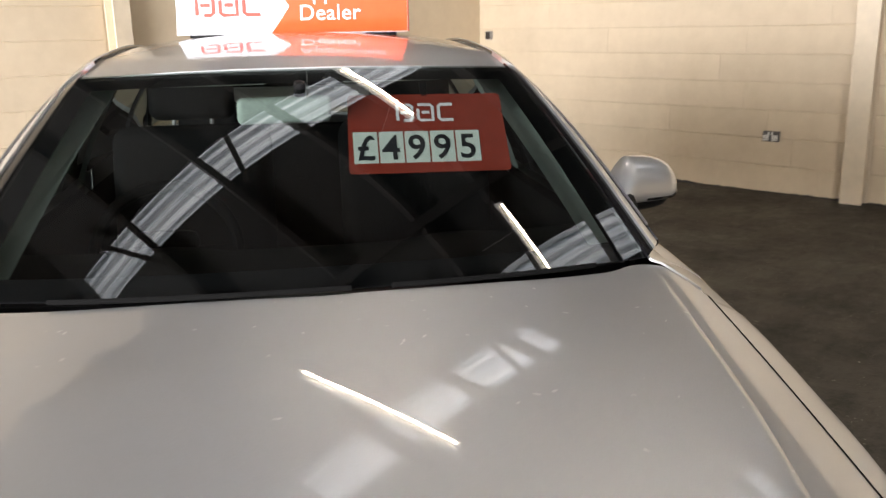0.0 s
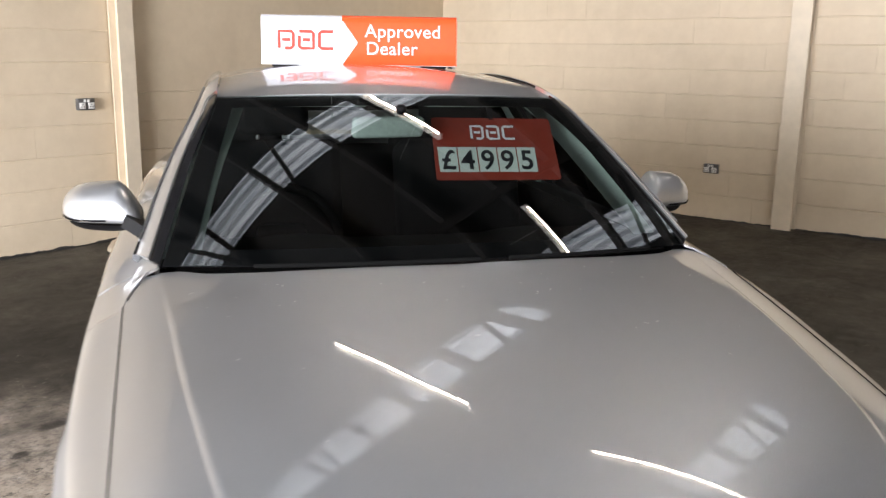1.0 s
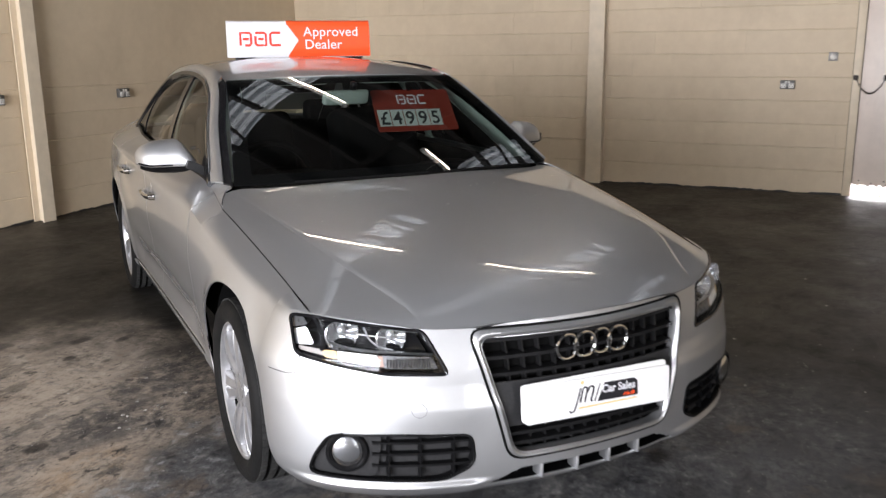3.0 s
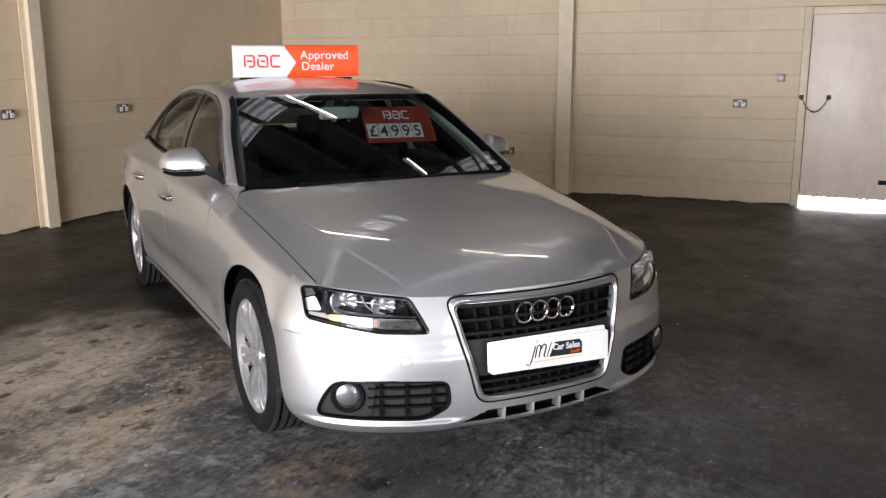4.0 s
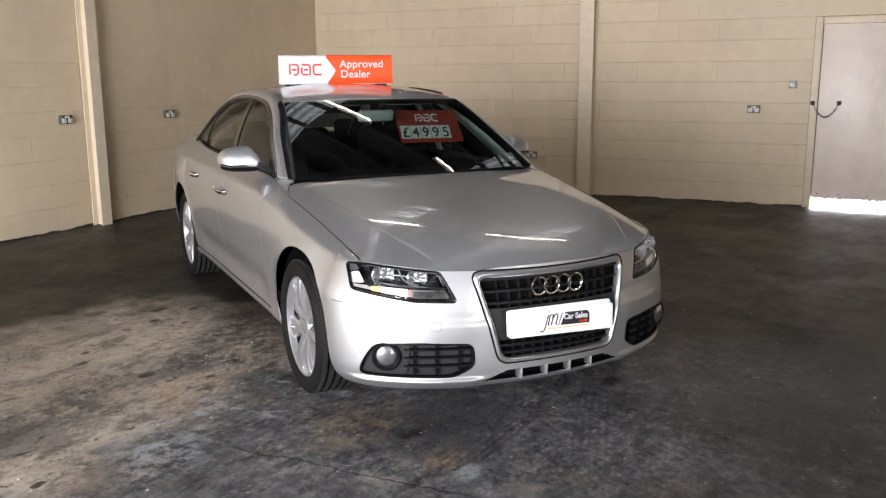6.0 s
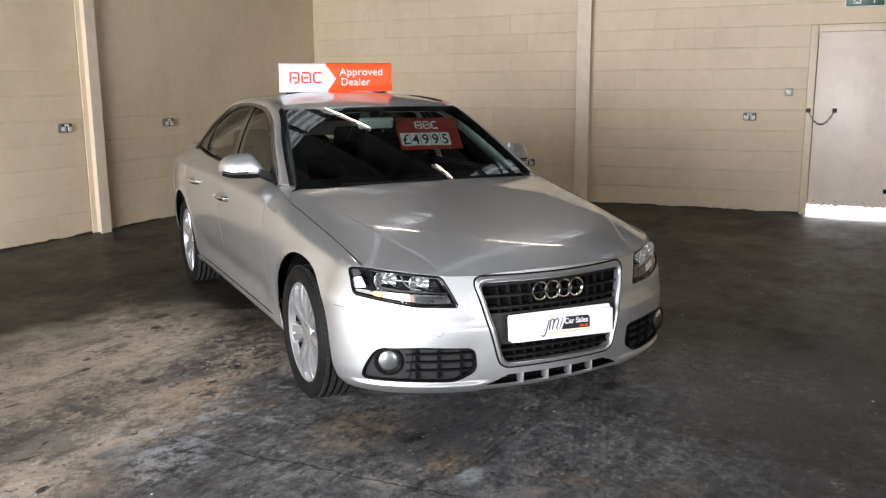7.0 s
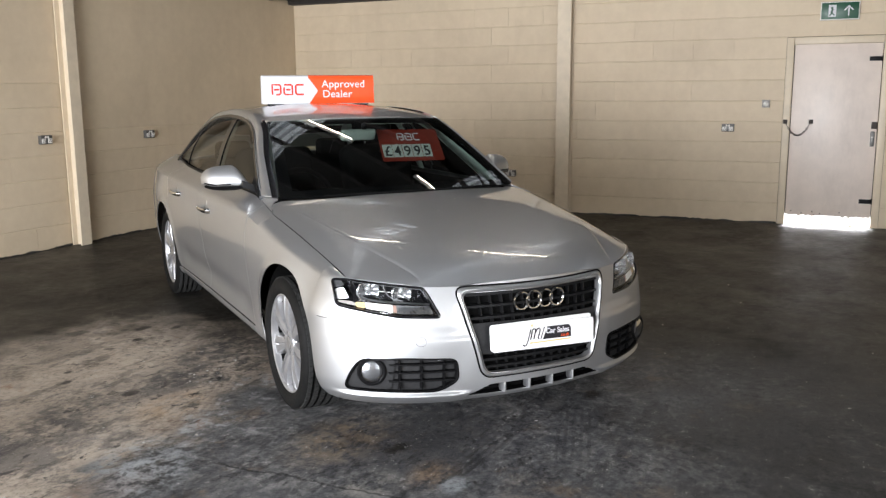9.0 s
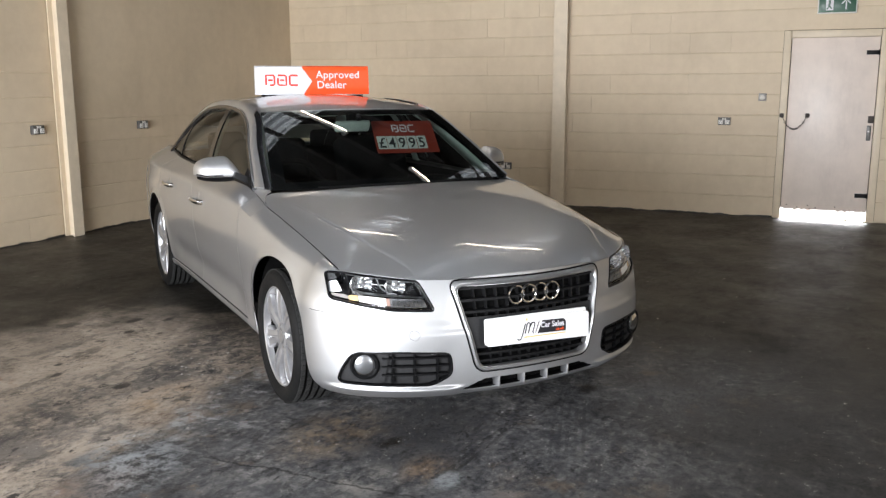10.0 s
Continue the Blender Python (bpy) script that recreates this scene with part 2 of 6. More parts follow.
# ---- the room ----
def wall_paint_material():
    m = material("cream_masonry_paint", (0.72, 0.66, 0.55), 0.55)
    fine, grime = noise_tex(m, 9, 6, 0.6, "Position"), noise_tex(m, 0.9, 8, 0.62, "Position")
    runs = noise_tex(m, 1.0, 6, 0.6, "Position", (3.0, 3.0, 0.45))
    info = node(m, "ObjectInfo")
    a = ramp(m, fine.outputs[0], (0.3, (0.632, 0.515, 0.365)), (0.7, (0.678, 0.560, 0.402)))
    g = ramp(m, grime.outputs[0], (0.34, (0.90, 0.895, 0.89)), (0.50, (0.97, 0.968, 0.965)), (0.62, 1.0))
    w = ramp(m, runs.outputs[0], (0.36, (0.965, 0.96, 0.955)), (0.52, 1.0))
    i = ramp(m, info.outputs["Random"], (0.0, 0.95), (1.0, 1.0))
    c = mix(m, 1.0, mix(m, 1.0, a.outputs[0], g.outputs[0], "MULTIPLY"), i.outputs[0], "MULTIPLY")
    link(m, mix(m, 1.0, c, w.outputs[0], "MULTIPLY"), bsdf(m).inputs["Base Color"])
    coarse, brushed = noise_tex(m, 2.6, 6, 0.55, "Position"), noise_tex(m, 26, 6, 0.6, "Position", (0.6, 0.6, 1.6))
    bump(m, mix(m, 0.22, coarse.outputs[0], brushed.outputs[0]), 0.22, 0.020)
    return m


def floor_material():
    m = material("worn_painted_concrete", (0.05, 0.05, 0.05), 0.4, spec=0.17)
    tc = node(m, "TexCoord")
    sep = node(m, "SeparateXYZ")
    link(m, tc.outputs["Object"], sep.inputs[0])
    big, mid, fine, grit = noise_tex(m, 0.8, 6, 0.65), noise_tex(m, 2.6, 9, 0.72), noise_tex(m, 13, 9, 0.75), noise_tex(m, 75, 6, 0.8)
    ragged, smear = noise_tex(m, 1.7, 12, 0.66), noise_tex(m, 4.2, 10, 0.70)
    cloud = noise_tex(m, 0.9, 8, 0.62, stretch=(0.7, 1.3, 1))

    def calc(op, a, b=0.0, c=None):
        n = m.node_tree.nodes.new("ShaderNodeMath")
        n.operation = op
        for k, v in ((0, a), (1, b), (2, c)):
            if v is None:
                continue
            if isinstance(v, (int, float)):
                n.inputs[k].default_value = v
            else:
                link(m, v, n.inputs[k])
        return n.outputs[0]

    def between(src, lo, hi):
        r = node(m, "MapRange")
        r.interpolation_type = "SMOOTHSTEP"
        for k, v in (("From Min", lo), ("From Max", hi)):
            r.inputs[k].default_value = v
        link(m, src, r.inputs["Value"])
        return r.outputs[0]

    u, v = sep.outputs[0], sep.outputs[1]
    # the paint is worn through on the driving lane, in a band along the room
    edge = calc("SUBTRACT", ragged.outputs[0], 0.5)
    vv = calc("ADD", v, calc("MULTIPLY", edge, 1.7))
    uu = calc("ADD", u, calc("MULTIPLY", edge, 2.0))
    lane = calc("MULTIPLY", calc("MULTIPLY", between(vv, 0.62, 1.05), calc("SUBTRACT", 1.0, between(vv, 2.0, 3.0))), calc("SUBTRACT", 1.0, between(uu, -0.30, 0.60)))
    near = calc("MULTIPLY", calc("SUBTRACT", 1.0, between(uu, 0.2, 1.6)), calc("SUBTRACT", 1.0, between(vv, 0.6, 1.3)))
    near = calc("MULTIPLY", near, calc("ADD", 0.30, calc("MULTIPLY", between(vv, -2.0, -0.8), 0.70)))
    rim = calc("MULTIPLY", calc("MULTIPLY", between(vv, 0.35, 0.70), calc("SUBTRACT", 1.0, between(vv, 0.80, 1.15))), calc("SUBTRACT", 1.0, between(uu, -0.9, 0.2)))
    tan = ramp(m, mix(m, 0.45, big.outputs[0], fine.outputs[0]), (0.36, (0.28, 0.228, 0.178)), (0.50, (0.42, 0.352, 0.287)), (0.64, (0.56, 0.483, 0.406)))
    paint = ramp(m, mix(m, 0.35, cloud.outputs[0], fine.outputs[0]), (0.36, (0.010, 0.0094, 0.0086)), (0.50, (0.021, 0.0194, 0.0176)), (0.64, (0.056, 0.0510, 0.0440)))
    slate = ramp(m, mix(m, 0.68, ragged.outputs[0], fine.outputs[0]), (0.39, (0.044, 0.045, 0.049)), (0.475, (0.096, 0.097, 0.102)), (0.54, (0.158, 0.156, 0.156)), (0.64, (0.29, 0.281, 0.27)))
    # wall's reflection on the floor behind the car, painted in as paler colour
    far_sheen = calc("MULTIPLY", between(uu, 0.7, 1.7), calc("MULTIPLY", between(mix(m, 0.5, cloud.outputs[0], smear.outputs[0]), 0.36, 0.60), 0.55))
    painted = mix(m, far_sheen, paint.outputs[0], (0.088, 0.079, 0.066))
    base = mix(m, near, painted, slate.outputs[0])
    # brown worn blotches among the slate
    blot = calc("MULTIPLY", near, between(mid.outputs[0], 0.56, 0.64))
    base = mix(m, calc("MULTIPLY", blot, 0.75), base, mix(m, fine.outputs[0], (0.10, 0.075, 0.055), (0.22, 0.17, 0.13)))
    base = mix(m, lane, base, tan.outputs[0])
    # dark paint left standing in the lane, pale blue-grey flakes along its rim, rusty spots
    seam = calc("MULTIPLY", between(vv, 1.02, 1.22), calc("SUBTRACT", 1.0, between(vv, 1.36, 1.62)))
    patchy = calc("ADD", calc("MULTIPLY", mid.outputs[0], 0.6), calc("MULTIPLY", fine.outputs[0], 0.4))
    left_over = calc("MULTIPLY", lane, between(calc("ADD", patchy, calc("MULTIPLY", seam, 0.075)), 0.50, 0.61))
    base = mix(m, calc("MULTIPLY", left_over, 0.68), base, mix(m, grit.outputs[0], (0.045, 0.044, 0.046), (0.12, 0.118, 0.12)))
    flakes = calc("MULTIPLY", rim, between(calc("ADD", calc("MULTIPLY", smear.outputs[0], 0.55), calc("MULTIPLY", fine.outputs[0], 0.45)), 0.515, 0.575))
    base = mix(m, calc("MULTIPLY", flakes, 0.6), base, mix(m, fine.outputs[0], (0.22, 0.24, 0.26), (0.52, 0.53, 0.53)))
    rust = calc("MULTIPLY", calc("ADD", lane, rim), between(smear.outputs[0], 0.60, 0.68))
    base = mix(m, calc("MULTIPLY", rust, 0.7), base, (0.20, 0.115, 0.07))
    worn_pits = between(grit.outputs[0], 0.60, 0.66)
    base = mix(m, calc("MULTIPLY", worn_pits, 0.35), base, (0.02, 0.02, 0.02))
    OIL = (0.022, 0.020, 0.018)
    DARK, PALE, RUSTY = (0.034, 0.033, 0.034), (0.36, 0.385, 0.40), (0.13, 0.08, 0.052)
    marks = [(0.21, 1.47, 0.34, DARK, 0.85), (-0.30, 1.16, 0.30, DARK, 0.85), (-0.16, 1.50, 0.24, DARK, 0.6), (-0.60, 1.36, 0.22, DARK, 0.7), (-0.95, 1.58, 0.22, DARK, 0.65), (-1.40, 1.44, 0.30, DARK, 0.7)]
    marks += [(-1.67, 0.83, 0.17, DARK, 0.8), (-0.78, -0.25, 0.34, DARK, 0.7), (-0.14, -1.63, 0.26, DARK, 0.6), (0.10, -1.20, 0.35, DARK, 0.5)]
    marks += [(-0.89, 1.06, 0.20, (0.42, 0.30, 0.20), 0.8), (-1.12, 0.91, 0.11, RUSTY, 0.8), (-1.71, 0.67, 0.17, (0.24, 0.14, 0.09), 0.8), (-1.44, 0.76, 0.22, PALE, 0.8), (-1.58, 0.60, 0.20, PALE, 0.7)]
    marks += [(-0.94, 0.09, 0.26, (0.20, 0.15, 0.10), 0.75), (-1.10, -0.42, 0.12, (0.26, 0.18, 0.12), 0.7), (-1.30, -0.24, 0.14, (0.30, 0.28, 0.25), 0.6), (-1.153, -0.536, 0.060, PALE, 0.7), (-1.10, -0.80, 0.12, (0.22, 0.18, 0.15), 0.6), (-0.152, -0.63, 0.05, (0.17, 0.165, 0.16), 0.6)]
    marks += [(0.635, 2.145, 0.052, OIL, 0.85), (0.565, 2.06, 0.034, OIL, 0.85), (0.508, 1.978, 0.056, OIL, 0.85), (0.128, 2.213, 0.052, OIL, 0.85), (0.251, 2.032, 0.045, OIL, 0.85), (-0.085, 2.053, 0.028, OIL, 0.8), (-0.028, 1.862, 0.030, OIL, 0.7)]
    marks += [(-0.105, 2.51, 0.065, OIL, 0.5), (-0.851, 1.81, 0.022, OIL, 0.8), (-0.725, 1.94, 0.018, OIL, 0.8), (-0.839, 1.376, 0.040, OIL, 0.85), (-0.905, -0.188, 0.050, OIL, 0.85), (-0.964, -0.165, 0.030, OIL, 0.8), (0.04, -0.773, 0.052, OIL, 0.8), (1.57, -1.645, 0.09, OIL, 0.6)]
    # scuffs drawn out along the driving lane
    scuff, flecks = noise_tex(m, 4.6, 12, 0.74, stretch=(0.55, 1.35, 1)), noise_tex(m, 19, 10, 0.72, stretch=(0.7, 1.2, 1))
    both_grounds = calc("ADD", calc("MULTIPLY", near, 0.9), calc("MULTIPLY", lane, 0.7))
    base = mix(m, calc("MULTIPLY", both_grounds, calc("MULTIPLY", between(scuff.outputs[0], 0.52, 0.60), 0.72)), base, mix(m, flecks.outputs[0], (0.016, 0.016, 0.017), (0.075, 0.074, 0.074)))
    base = mix(m, calc("MULTIPLY", near, calc("MULTIPLY", calc("SUBTRACT", 1.0, between(scuff.outputs[0], 0.38, 0.45)), 0.6)), base, mix(m, flecks.outputs[0], (0.10, 0.098, 0.094), (0.26, 0.248, 0.235)))
    base = mix(m, calc("MULTIPLY", both_grounds, calc("MULTIPLY", between(flecks.outputs[0], 0.60, 0.66), 0.6)), base, (0.30, 0.29, 0.275))
    broken = calc("ADD", calc("MULTIPLY", fine.outputs[0], 0.55), calc("MULTIPLY", smear.outputs[0], 0.45))
    for du, dv, r, tone, much in marks:
        d = node(m, "VectorMath")
        d.operation = "DISTANCE"
        stretch = node(m, "Mapping", Scale=(0.8, 1.25, 0))
        link(m, tc.outputs["Object"], stretch.inputs[0])
        link(m, stretch.outputs[0], d.inputs[0])
        d.inputs[1].default_value = (du * 0.8, dv * 1.25, 0)
        dd = calc("ADD", d.outputs["Value"], calc("MULTIPLY", calc("SUBTRACT", calc("MULTIPLY", calc("ADD", fine.outputs[0], smear.outputs[0]), 0.5), 0.5), 0.10 + 1.6 * r))
        soak = calc("MULTIPLY", calc("SUBTRACT", 1.0, between(dd, r * 0.45, r * 1.35)), much)
        if r > 0.09:
            soak = calc("MULTIPLY", soak, between(broken, 0.44, 0.57))
        base = mix(m, soak, base, tone)
    # tyre tracks: dark ribs side by side
    for (ua, va), (ub, vb), wide in (((-1.25, -0.46), (-0.45, -0.54), 0.15), ((-1.02, 0.82), (-0.30, 1.14), 0.13), ((-0.95, -0.95), (-0.05, -0.72), 0.16)):
        run = math.hypot(ub - ua, vb - va)
        du, dv = (ub - ua) / run, (vb - va) / run
        along = calc("ADD", calc("MULTIPLY", calc("SUBTRACT", u, ua), du), calc("MULTIPLY", calc("SUBTRACT", v, va), dv))
        across = calc("ADD", calc("MULTIPLY", calc("SUBTRACT", u, ua), -dv), calc("MULTIPLY", calc("SUBTRACT", v, va), du))
        rib = calc("SINE", calc("MULTIPLY", across, 2 * math.pi / 0.034))
        mask = calc("MULTIPLY", calc("MULTIPLY", between(along, 0.0, 0.25), calc("SUBTRACT", 1.0, between(along, run - 0.25, run))), calc("SUBTRACT", 1.0, between(calc("ABSOLUTE", across), wide * 0.42, wide * 0.56)))
        base = mix(m, calc("MULTIPLY", calc("MULTIPLY", mask, between(rib, -0.1, 0.5)), calc("MULTIPLY", between(broken, 0.44, 0.58), 0.38)), base, (0.016, 0.016, 0.017))
    # shrinkage crack
    off = calc("ABSOLUTE", calc("ADD", calc("SUBTRACT", calc("MULTIPLY", u, 1.0), -1.34), calc("ADD", calc("MULTIPLY", v, 0.02), calc("MULTIPLY", calc("SUBTRACT", mid.outputs[0], 0.5), 0.16))))
    crack = calc("MULTIPLY", calc("SUBTRACT", 1.0, between(off, 0.002, 0.012)), calc("SUBTRACT", 1.0, between(v, 0.42, 0.48)))
    base = mix(m, calc("MULTIPLY", crack, 0.6), base, (0.012, 0.012, 0.012))
    chips = between(calc("MULTIPLY", grit.outputs[0], calc("ADD", fine.outputs[0], 0.1)), 0.41, 0.43)
    base = mix(m, calc("MULTIPLY", chips, 0.75), base, (0.55, 0.53, 0.50))
    crisp = noise_tex(m, 34, 10, 0.78)
    tone = ramp(m, mix(m, 0.38, crisp.outputs[0], smear.outputs[0]), (0.40, 0.36), (0.50, 0.94), (0.62, 1.08))
    base = mix(m, 0.9, base, tone.outputs[0], "MULTIPLY")
    # wet-looking black drips and pale grit where cars have stood
    drips, specks = noise_tex(m, 9.5, 10, 0.66, stretch=(0.8, 1.25, 1)), noise_tex(m, 58, 5, 0.62)
    stood = calc("ADD", calc("MULTIPLY", near, 0.7), calc("MULTIPLY", lane, 0.9))
    base = mix(m, calc("MULTIPLY", stood, calc("MULTIPLY", between(drips.outputs[0], 0.60, 0.635), 0.8)), base, (0.020, 0.020, 0.021))
    base = mix(m, calc("MULTIPLY", stood, calc("MULTIPLY", between(specks.outputs[0], 0.655, 0.69), 0.7)), base, (0.42, 0.40, 0.38))
    link(m, base, bsdf(m).inputs["Base Color"])
    r = ramp(m, mix(m, 0.5, ragged.outputs[0], fine.outputs[0]), (0.38, 0.36), (0.60, 0.60))
    link(m, mix(m, calc("MULTIPLY", lane, 0.7), r.outputs[0], (0.7, 0.7, 0.7)), bsdf(m).inputs["Roughness"])
    b = bump(m, mix(m, 0.5, fine.outputs[0], grit.outputs[0]), 0.35, 0.006)
    return m


WALL_PAINT = wall_paint_material()
FLOOR = floor_material()
STEEL_PAINT = worn("cream_steel_paint", (0.68, 0.575, 0.43), 0.45, 0, 8, 0.05, 0)
ROOF_SHEET = worn("dark_roof_sheet", (0.032, 0.030, 0.027), 0.7, 0, 12, 0.2, 0.1)
DARK_STEEL = worn("dark_roof_steel", (0.035, 0.03, 0.027), 0.6, 0.2, 20, 0.25, 0.05)
DOOR_PAINT = worn("white_door_paint", (0.74, 0.645, 0.575), 0.38, 0, 5, 0.05, 0.03)
# grey run-down grime on the door's paint
runs = ramp(DOOR_PAINT, noise_tex(DOOR_PAINT, 1.5, 9, 0.70, stretch=(3.0, 3.0, 0.9)).outputs[0], (0.48, (1.0, 1.0, 1.0)), (0.62, (0.93, 0.925, 0.925)), (0.72, (0.80, 0.785, 0.77)))
link(DOOR_PAINT, mix(DOOR_PAINT, 1.0, bsdf(DOOR_PAINT).inputs["Base Color"].links[0].from_socket, runs.outputs[0], "MULTIPLY"), bsdf(DOOR_PAINT).inputs["Base Color"])
GREY_METAL = worn("grey_switch_metal", (0.33, 0.32, 0.31), 0.35, 0.6, 60, 0.12, 0)
WHITE_PLASTIC = worn("white_plastic", (0.72, 0.70, 0.66), 0.4, 0, 60, 0.05, 0)
SIGN_GREEN = worn("sign_green", (0.012, 0.085, 0.045), 0.4, 0, 30, 0.06, 0)
RUST = worn("dark_hinge_steel", (0.05, 0.04, 0.035), 0.55, 0.5, 90, 0.3, 0.1)


def structure(name, bm, mat, label, m=None, smooth=False):
    ob = link_mesh(name, bm, mat, smooth=smooth)
    if m is not None:
        ob.matrix_world = m
    return tagged(ob, label, name.split("_")[0], kind="structure")


# floor: one slab with a shallow shrinkage crack running across it
floor_bm = grid_bm(lambda u, v: (-9 + 16.5 * u, -8 + 14 * v, 0.0), 66, 56)
floor = structure("floor", floor_bm, FLOOR, "dark painted concrete floor, worn through to bare screed", ROOM, True)

# socket wall (v = V_SIDE), door wall (u = U_BACK) with the doorway, end walls with the shutter opening
DOOR_V0, DOOR_V1, DOOR_H = -1.280, -2.232, 2.00
T = 0.2


def slab(u0, u1, v0, v1, z0, z1, bm=None):
    return box_bm(u1 - u0, v1 - v0, z1 - z0, 0, ((u0 + u1) / 2, (v0 + v1) / 2, (z0 + z1) / 2), bm=bm)


wall_side = structure("wall_side", slab(U_OPEN - T, U_BACK + T, V_SIDE, V_SIDE + T, -0.1, EAVES), WALL_PAINT, "cream painted concrete block wall with sockets", ROOM)
bm = slab(U_BACK, U_BACK + T, DOOR_V0, V_SIDE, -0.1, EAVES)
slab(U_BACK, U_BACK + T, V_FAR, DOOR_V1, -0.1, EAVES, bm)
slab(U_BACK, U_BACK + T, DOOR_V1, DOOR_V0, DOOR_H, EAVES, bm)
wall_back = structure("wall_back", bm, WALL_PAINT, "cream painted concrete block wall with a fire door", ROOM)
bm = slab(U_OPEN - T, U_OPEN, 4.5, V_SIDE, -0.1, 3.15)
slab(U_OPEN - T, U_OPEN, V_FAR, -2.1, -0.1, 3.15, bm)
structure("wall_shutter", bm, WALL_PAINT, "cream painted block wall beside an open shutter", ROOM)
bm = slab(U_OPEN, -7.0, V_FAR - T, V_FAR, -0.1, EAVES)
slab(-3.4, U_BACK, V_FAR - T, V_FAR, -0.1, EAVES, bm)
structure("wall_far", bm, WALL_PAINT, "cream painted concrete block wall with an added opening for fill light", ROOM)


# ---- the car: y runs back from the front axle, x across from the middle, z up ----
AXLE, REAR_AXLE, HUB_Z, ARCH = 0.0, 2.808, 0.316, 0.380
ARCH_C = ((-0.042, 0.328), (2.800, 0.320))
Y_NOSE = -0.382
ST = [-0.382, 0.0, 0.35, 0.7, 1.5, 2.4, 3.0, 3.7]
ROWS_Z = [0.19, 0.235, 0.30, 0.40, 0.55, 0.68]
ROWS_X = [
    curve(ST, v)
    for v in (
        [0.825, 0.82, 0.80, 0.80, 0.80, 0.80, 0.80, 0.74],
        [0.862, 0.862, 0.855, 0.852, 0.852, 0.856, 0.85, 0.78],
        [0.880, 0.885, 0.870, 0.866, 0.866, 0.874, 0.865, 0.80],
        [0.886, 0.893, 0.882, 0.876, 0.876, 0.888, 0.885, 0.815],
        [0.884, 0.900, 0.898, 0.892, 0.892, 0.903, 0.900, 0.825],
        [0.840, 0.890, 0.903, 0.904, 0.905, 0.910, 0.903, 0.825],
    )
]
SHOULDER_Z = curve(ST, [0.719, 0.775, 0.838, 0.868, 0.886, 0.895, 0.90, 0.90])
SHOULDER_X = curve(ST, [0.818, 0.869, 0.880, 0.883, 0.893, 0.893, 0.875, 0.79])
CUT_K = np.polyfit([-0.515, -0.317, -0.109, 0.10, 0.356], [0.722, 0.766, 0.806, 0.844, 0.886], 2)
BELT_Z = curve([0.356, 0.55, 0.75, 1.5, 2.4, 3.0, 3.7], [0.886, 0.917, 0.949, 0.962, 0.978, 0.992, 1.0])
BELT_X = curve([0.356, 0.55, 0.75, 1.5, 2.4, 3.0, 3.7], [0.799, 0.785, 0.776, 0.785, 0.768, 0.712, 0.64])


def CUT_Z(y):
    return float(np.polyval(CUT_K, y))


def cut_x(y):
    return 0.757 + 0.048 * (y + 0.513)


def top_z(y):
    return CUT_Z(y) if y < 0.356 else BELT_Z(y)


def top_x(y):
    return cut_x(y) if y < 0.356 else BELT_X(y)


SECTIONS = {}


def section(y):
    """The half width of the body side at y, as a function of height."""
    key = round(y, 4)
    if key not in SECTIONS:
        zs = ROWS_Z + [SHOULDER_Z(y), top_z(y)]
        xs = [f(y) for f in ROWS_X] + [SHOULDER_X(y), top_x(y)]
        if zs[-2] - zs[-3] < 0.035:
            del zs[-3], xs[-3]
        SECTIONS[key] = curve(zs, xs)
    return SECTIONS[key]


LINE_Z = curve([0.36, 0.60, 1.2, 2.3, 3.0], [0.850, 0.860, 0.871, 0.896, 0.902])


def side_x(y, z):
    x = section(y)(z)
    for c, cz in ARCH_C:
        r = math.hypot(y - c, z - cz)
        if abs(y - c) < 0.6 and z < 0.76:
            x += 0.010 * step((y - Y_NOSE) / 0.12) * math.exp(-(((r - ARCH) / 0.034) ** 2))
    # crease along the doors
    if 0.36 < y < 3.45:
        d = z - LINE_Z(y)
        x += 0.0095 * step((y - 0.55) / 0.40) * max(0.0, 1 - (d / 0.050 if d > 0 else -d / 0.10)) ** 1.3
        # hollow along the foot of the doors, above the standing sill
        x -= 0.020 * step((y - 0.45) / 0.35) * (1 - step((y - 2.10) / 0.30)) * math.exp(-(((z - 0.375) / 0.075) ** 2))
        if z < 0.272:
            x += 0.008
    return x


N_Y0 = curve([0.19, 0.22, 0.25, 0.40, 0.47, 0.50, 0.60, 0.70, 0.74], [-0.826, -0.860, -0.874, -0.883, -0.882, -0.874, -0.865, -0.850, -0.838])
N_POW = curve([0.19, 0.25, 0.40, 0.60, 0.70, 0.74], [2.0, 2.05, 2.05, 1.93, 1.8, 1.75])


def step(t):
    t = min(max(t, 0.0), 1.0)
    return t * t * (3 - 2 * t)


def nose(x, z):
    """The front skin: how far forward it lies at that width and height."""
    n, w = N_POW(z), section(Y_NOSE)(z)
    x = abs(x)
    k = min(x / w, 1.0)
    y = Y_NOSE - (Y_NOSE - N_Y0(z)) * (1 - k**n) ** (1 / n)
    # ledge under the headlights, and the lip along the bottom
    y -= 0.0055 * step((0.540 - z) / 0.040) * step((x - 0.33) / 0.08) * (1 - step((x - 0.45) / 0.25)) * step((z - 0.38) / 0.10)
    y -= 0.016 * step((0.252 - z) / 0.016) * step((x - 0.30) / 0.12) * (1 - step((x - 0.80) / 0.06))
    return y


FRONT_Z = curve([0, 0.30, 0.39, 0.495, 0.62, 0.757, 0.80], [0.706, 0.700, 0.691, 0.692, 0.706, 0.720, 0.722])


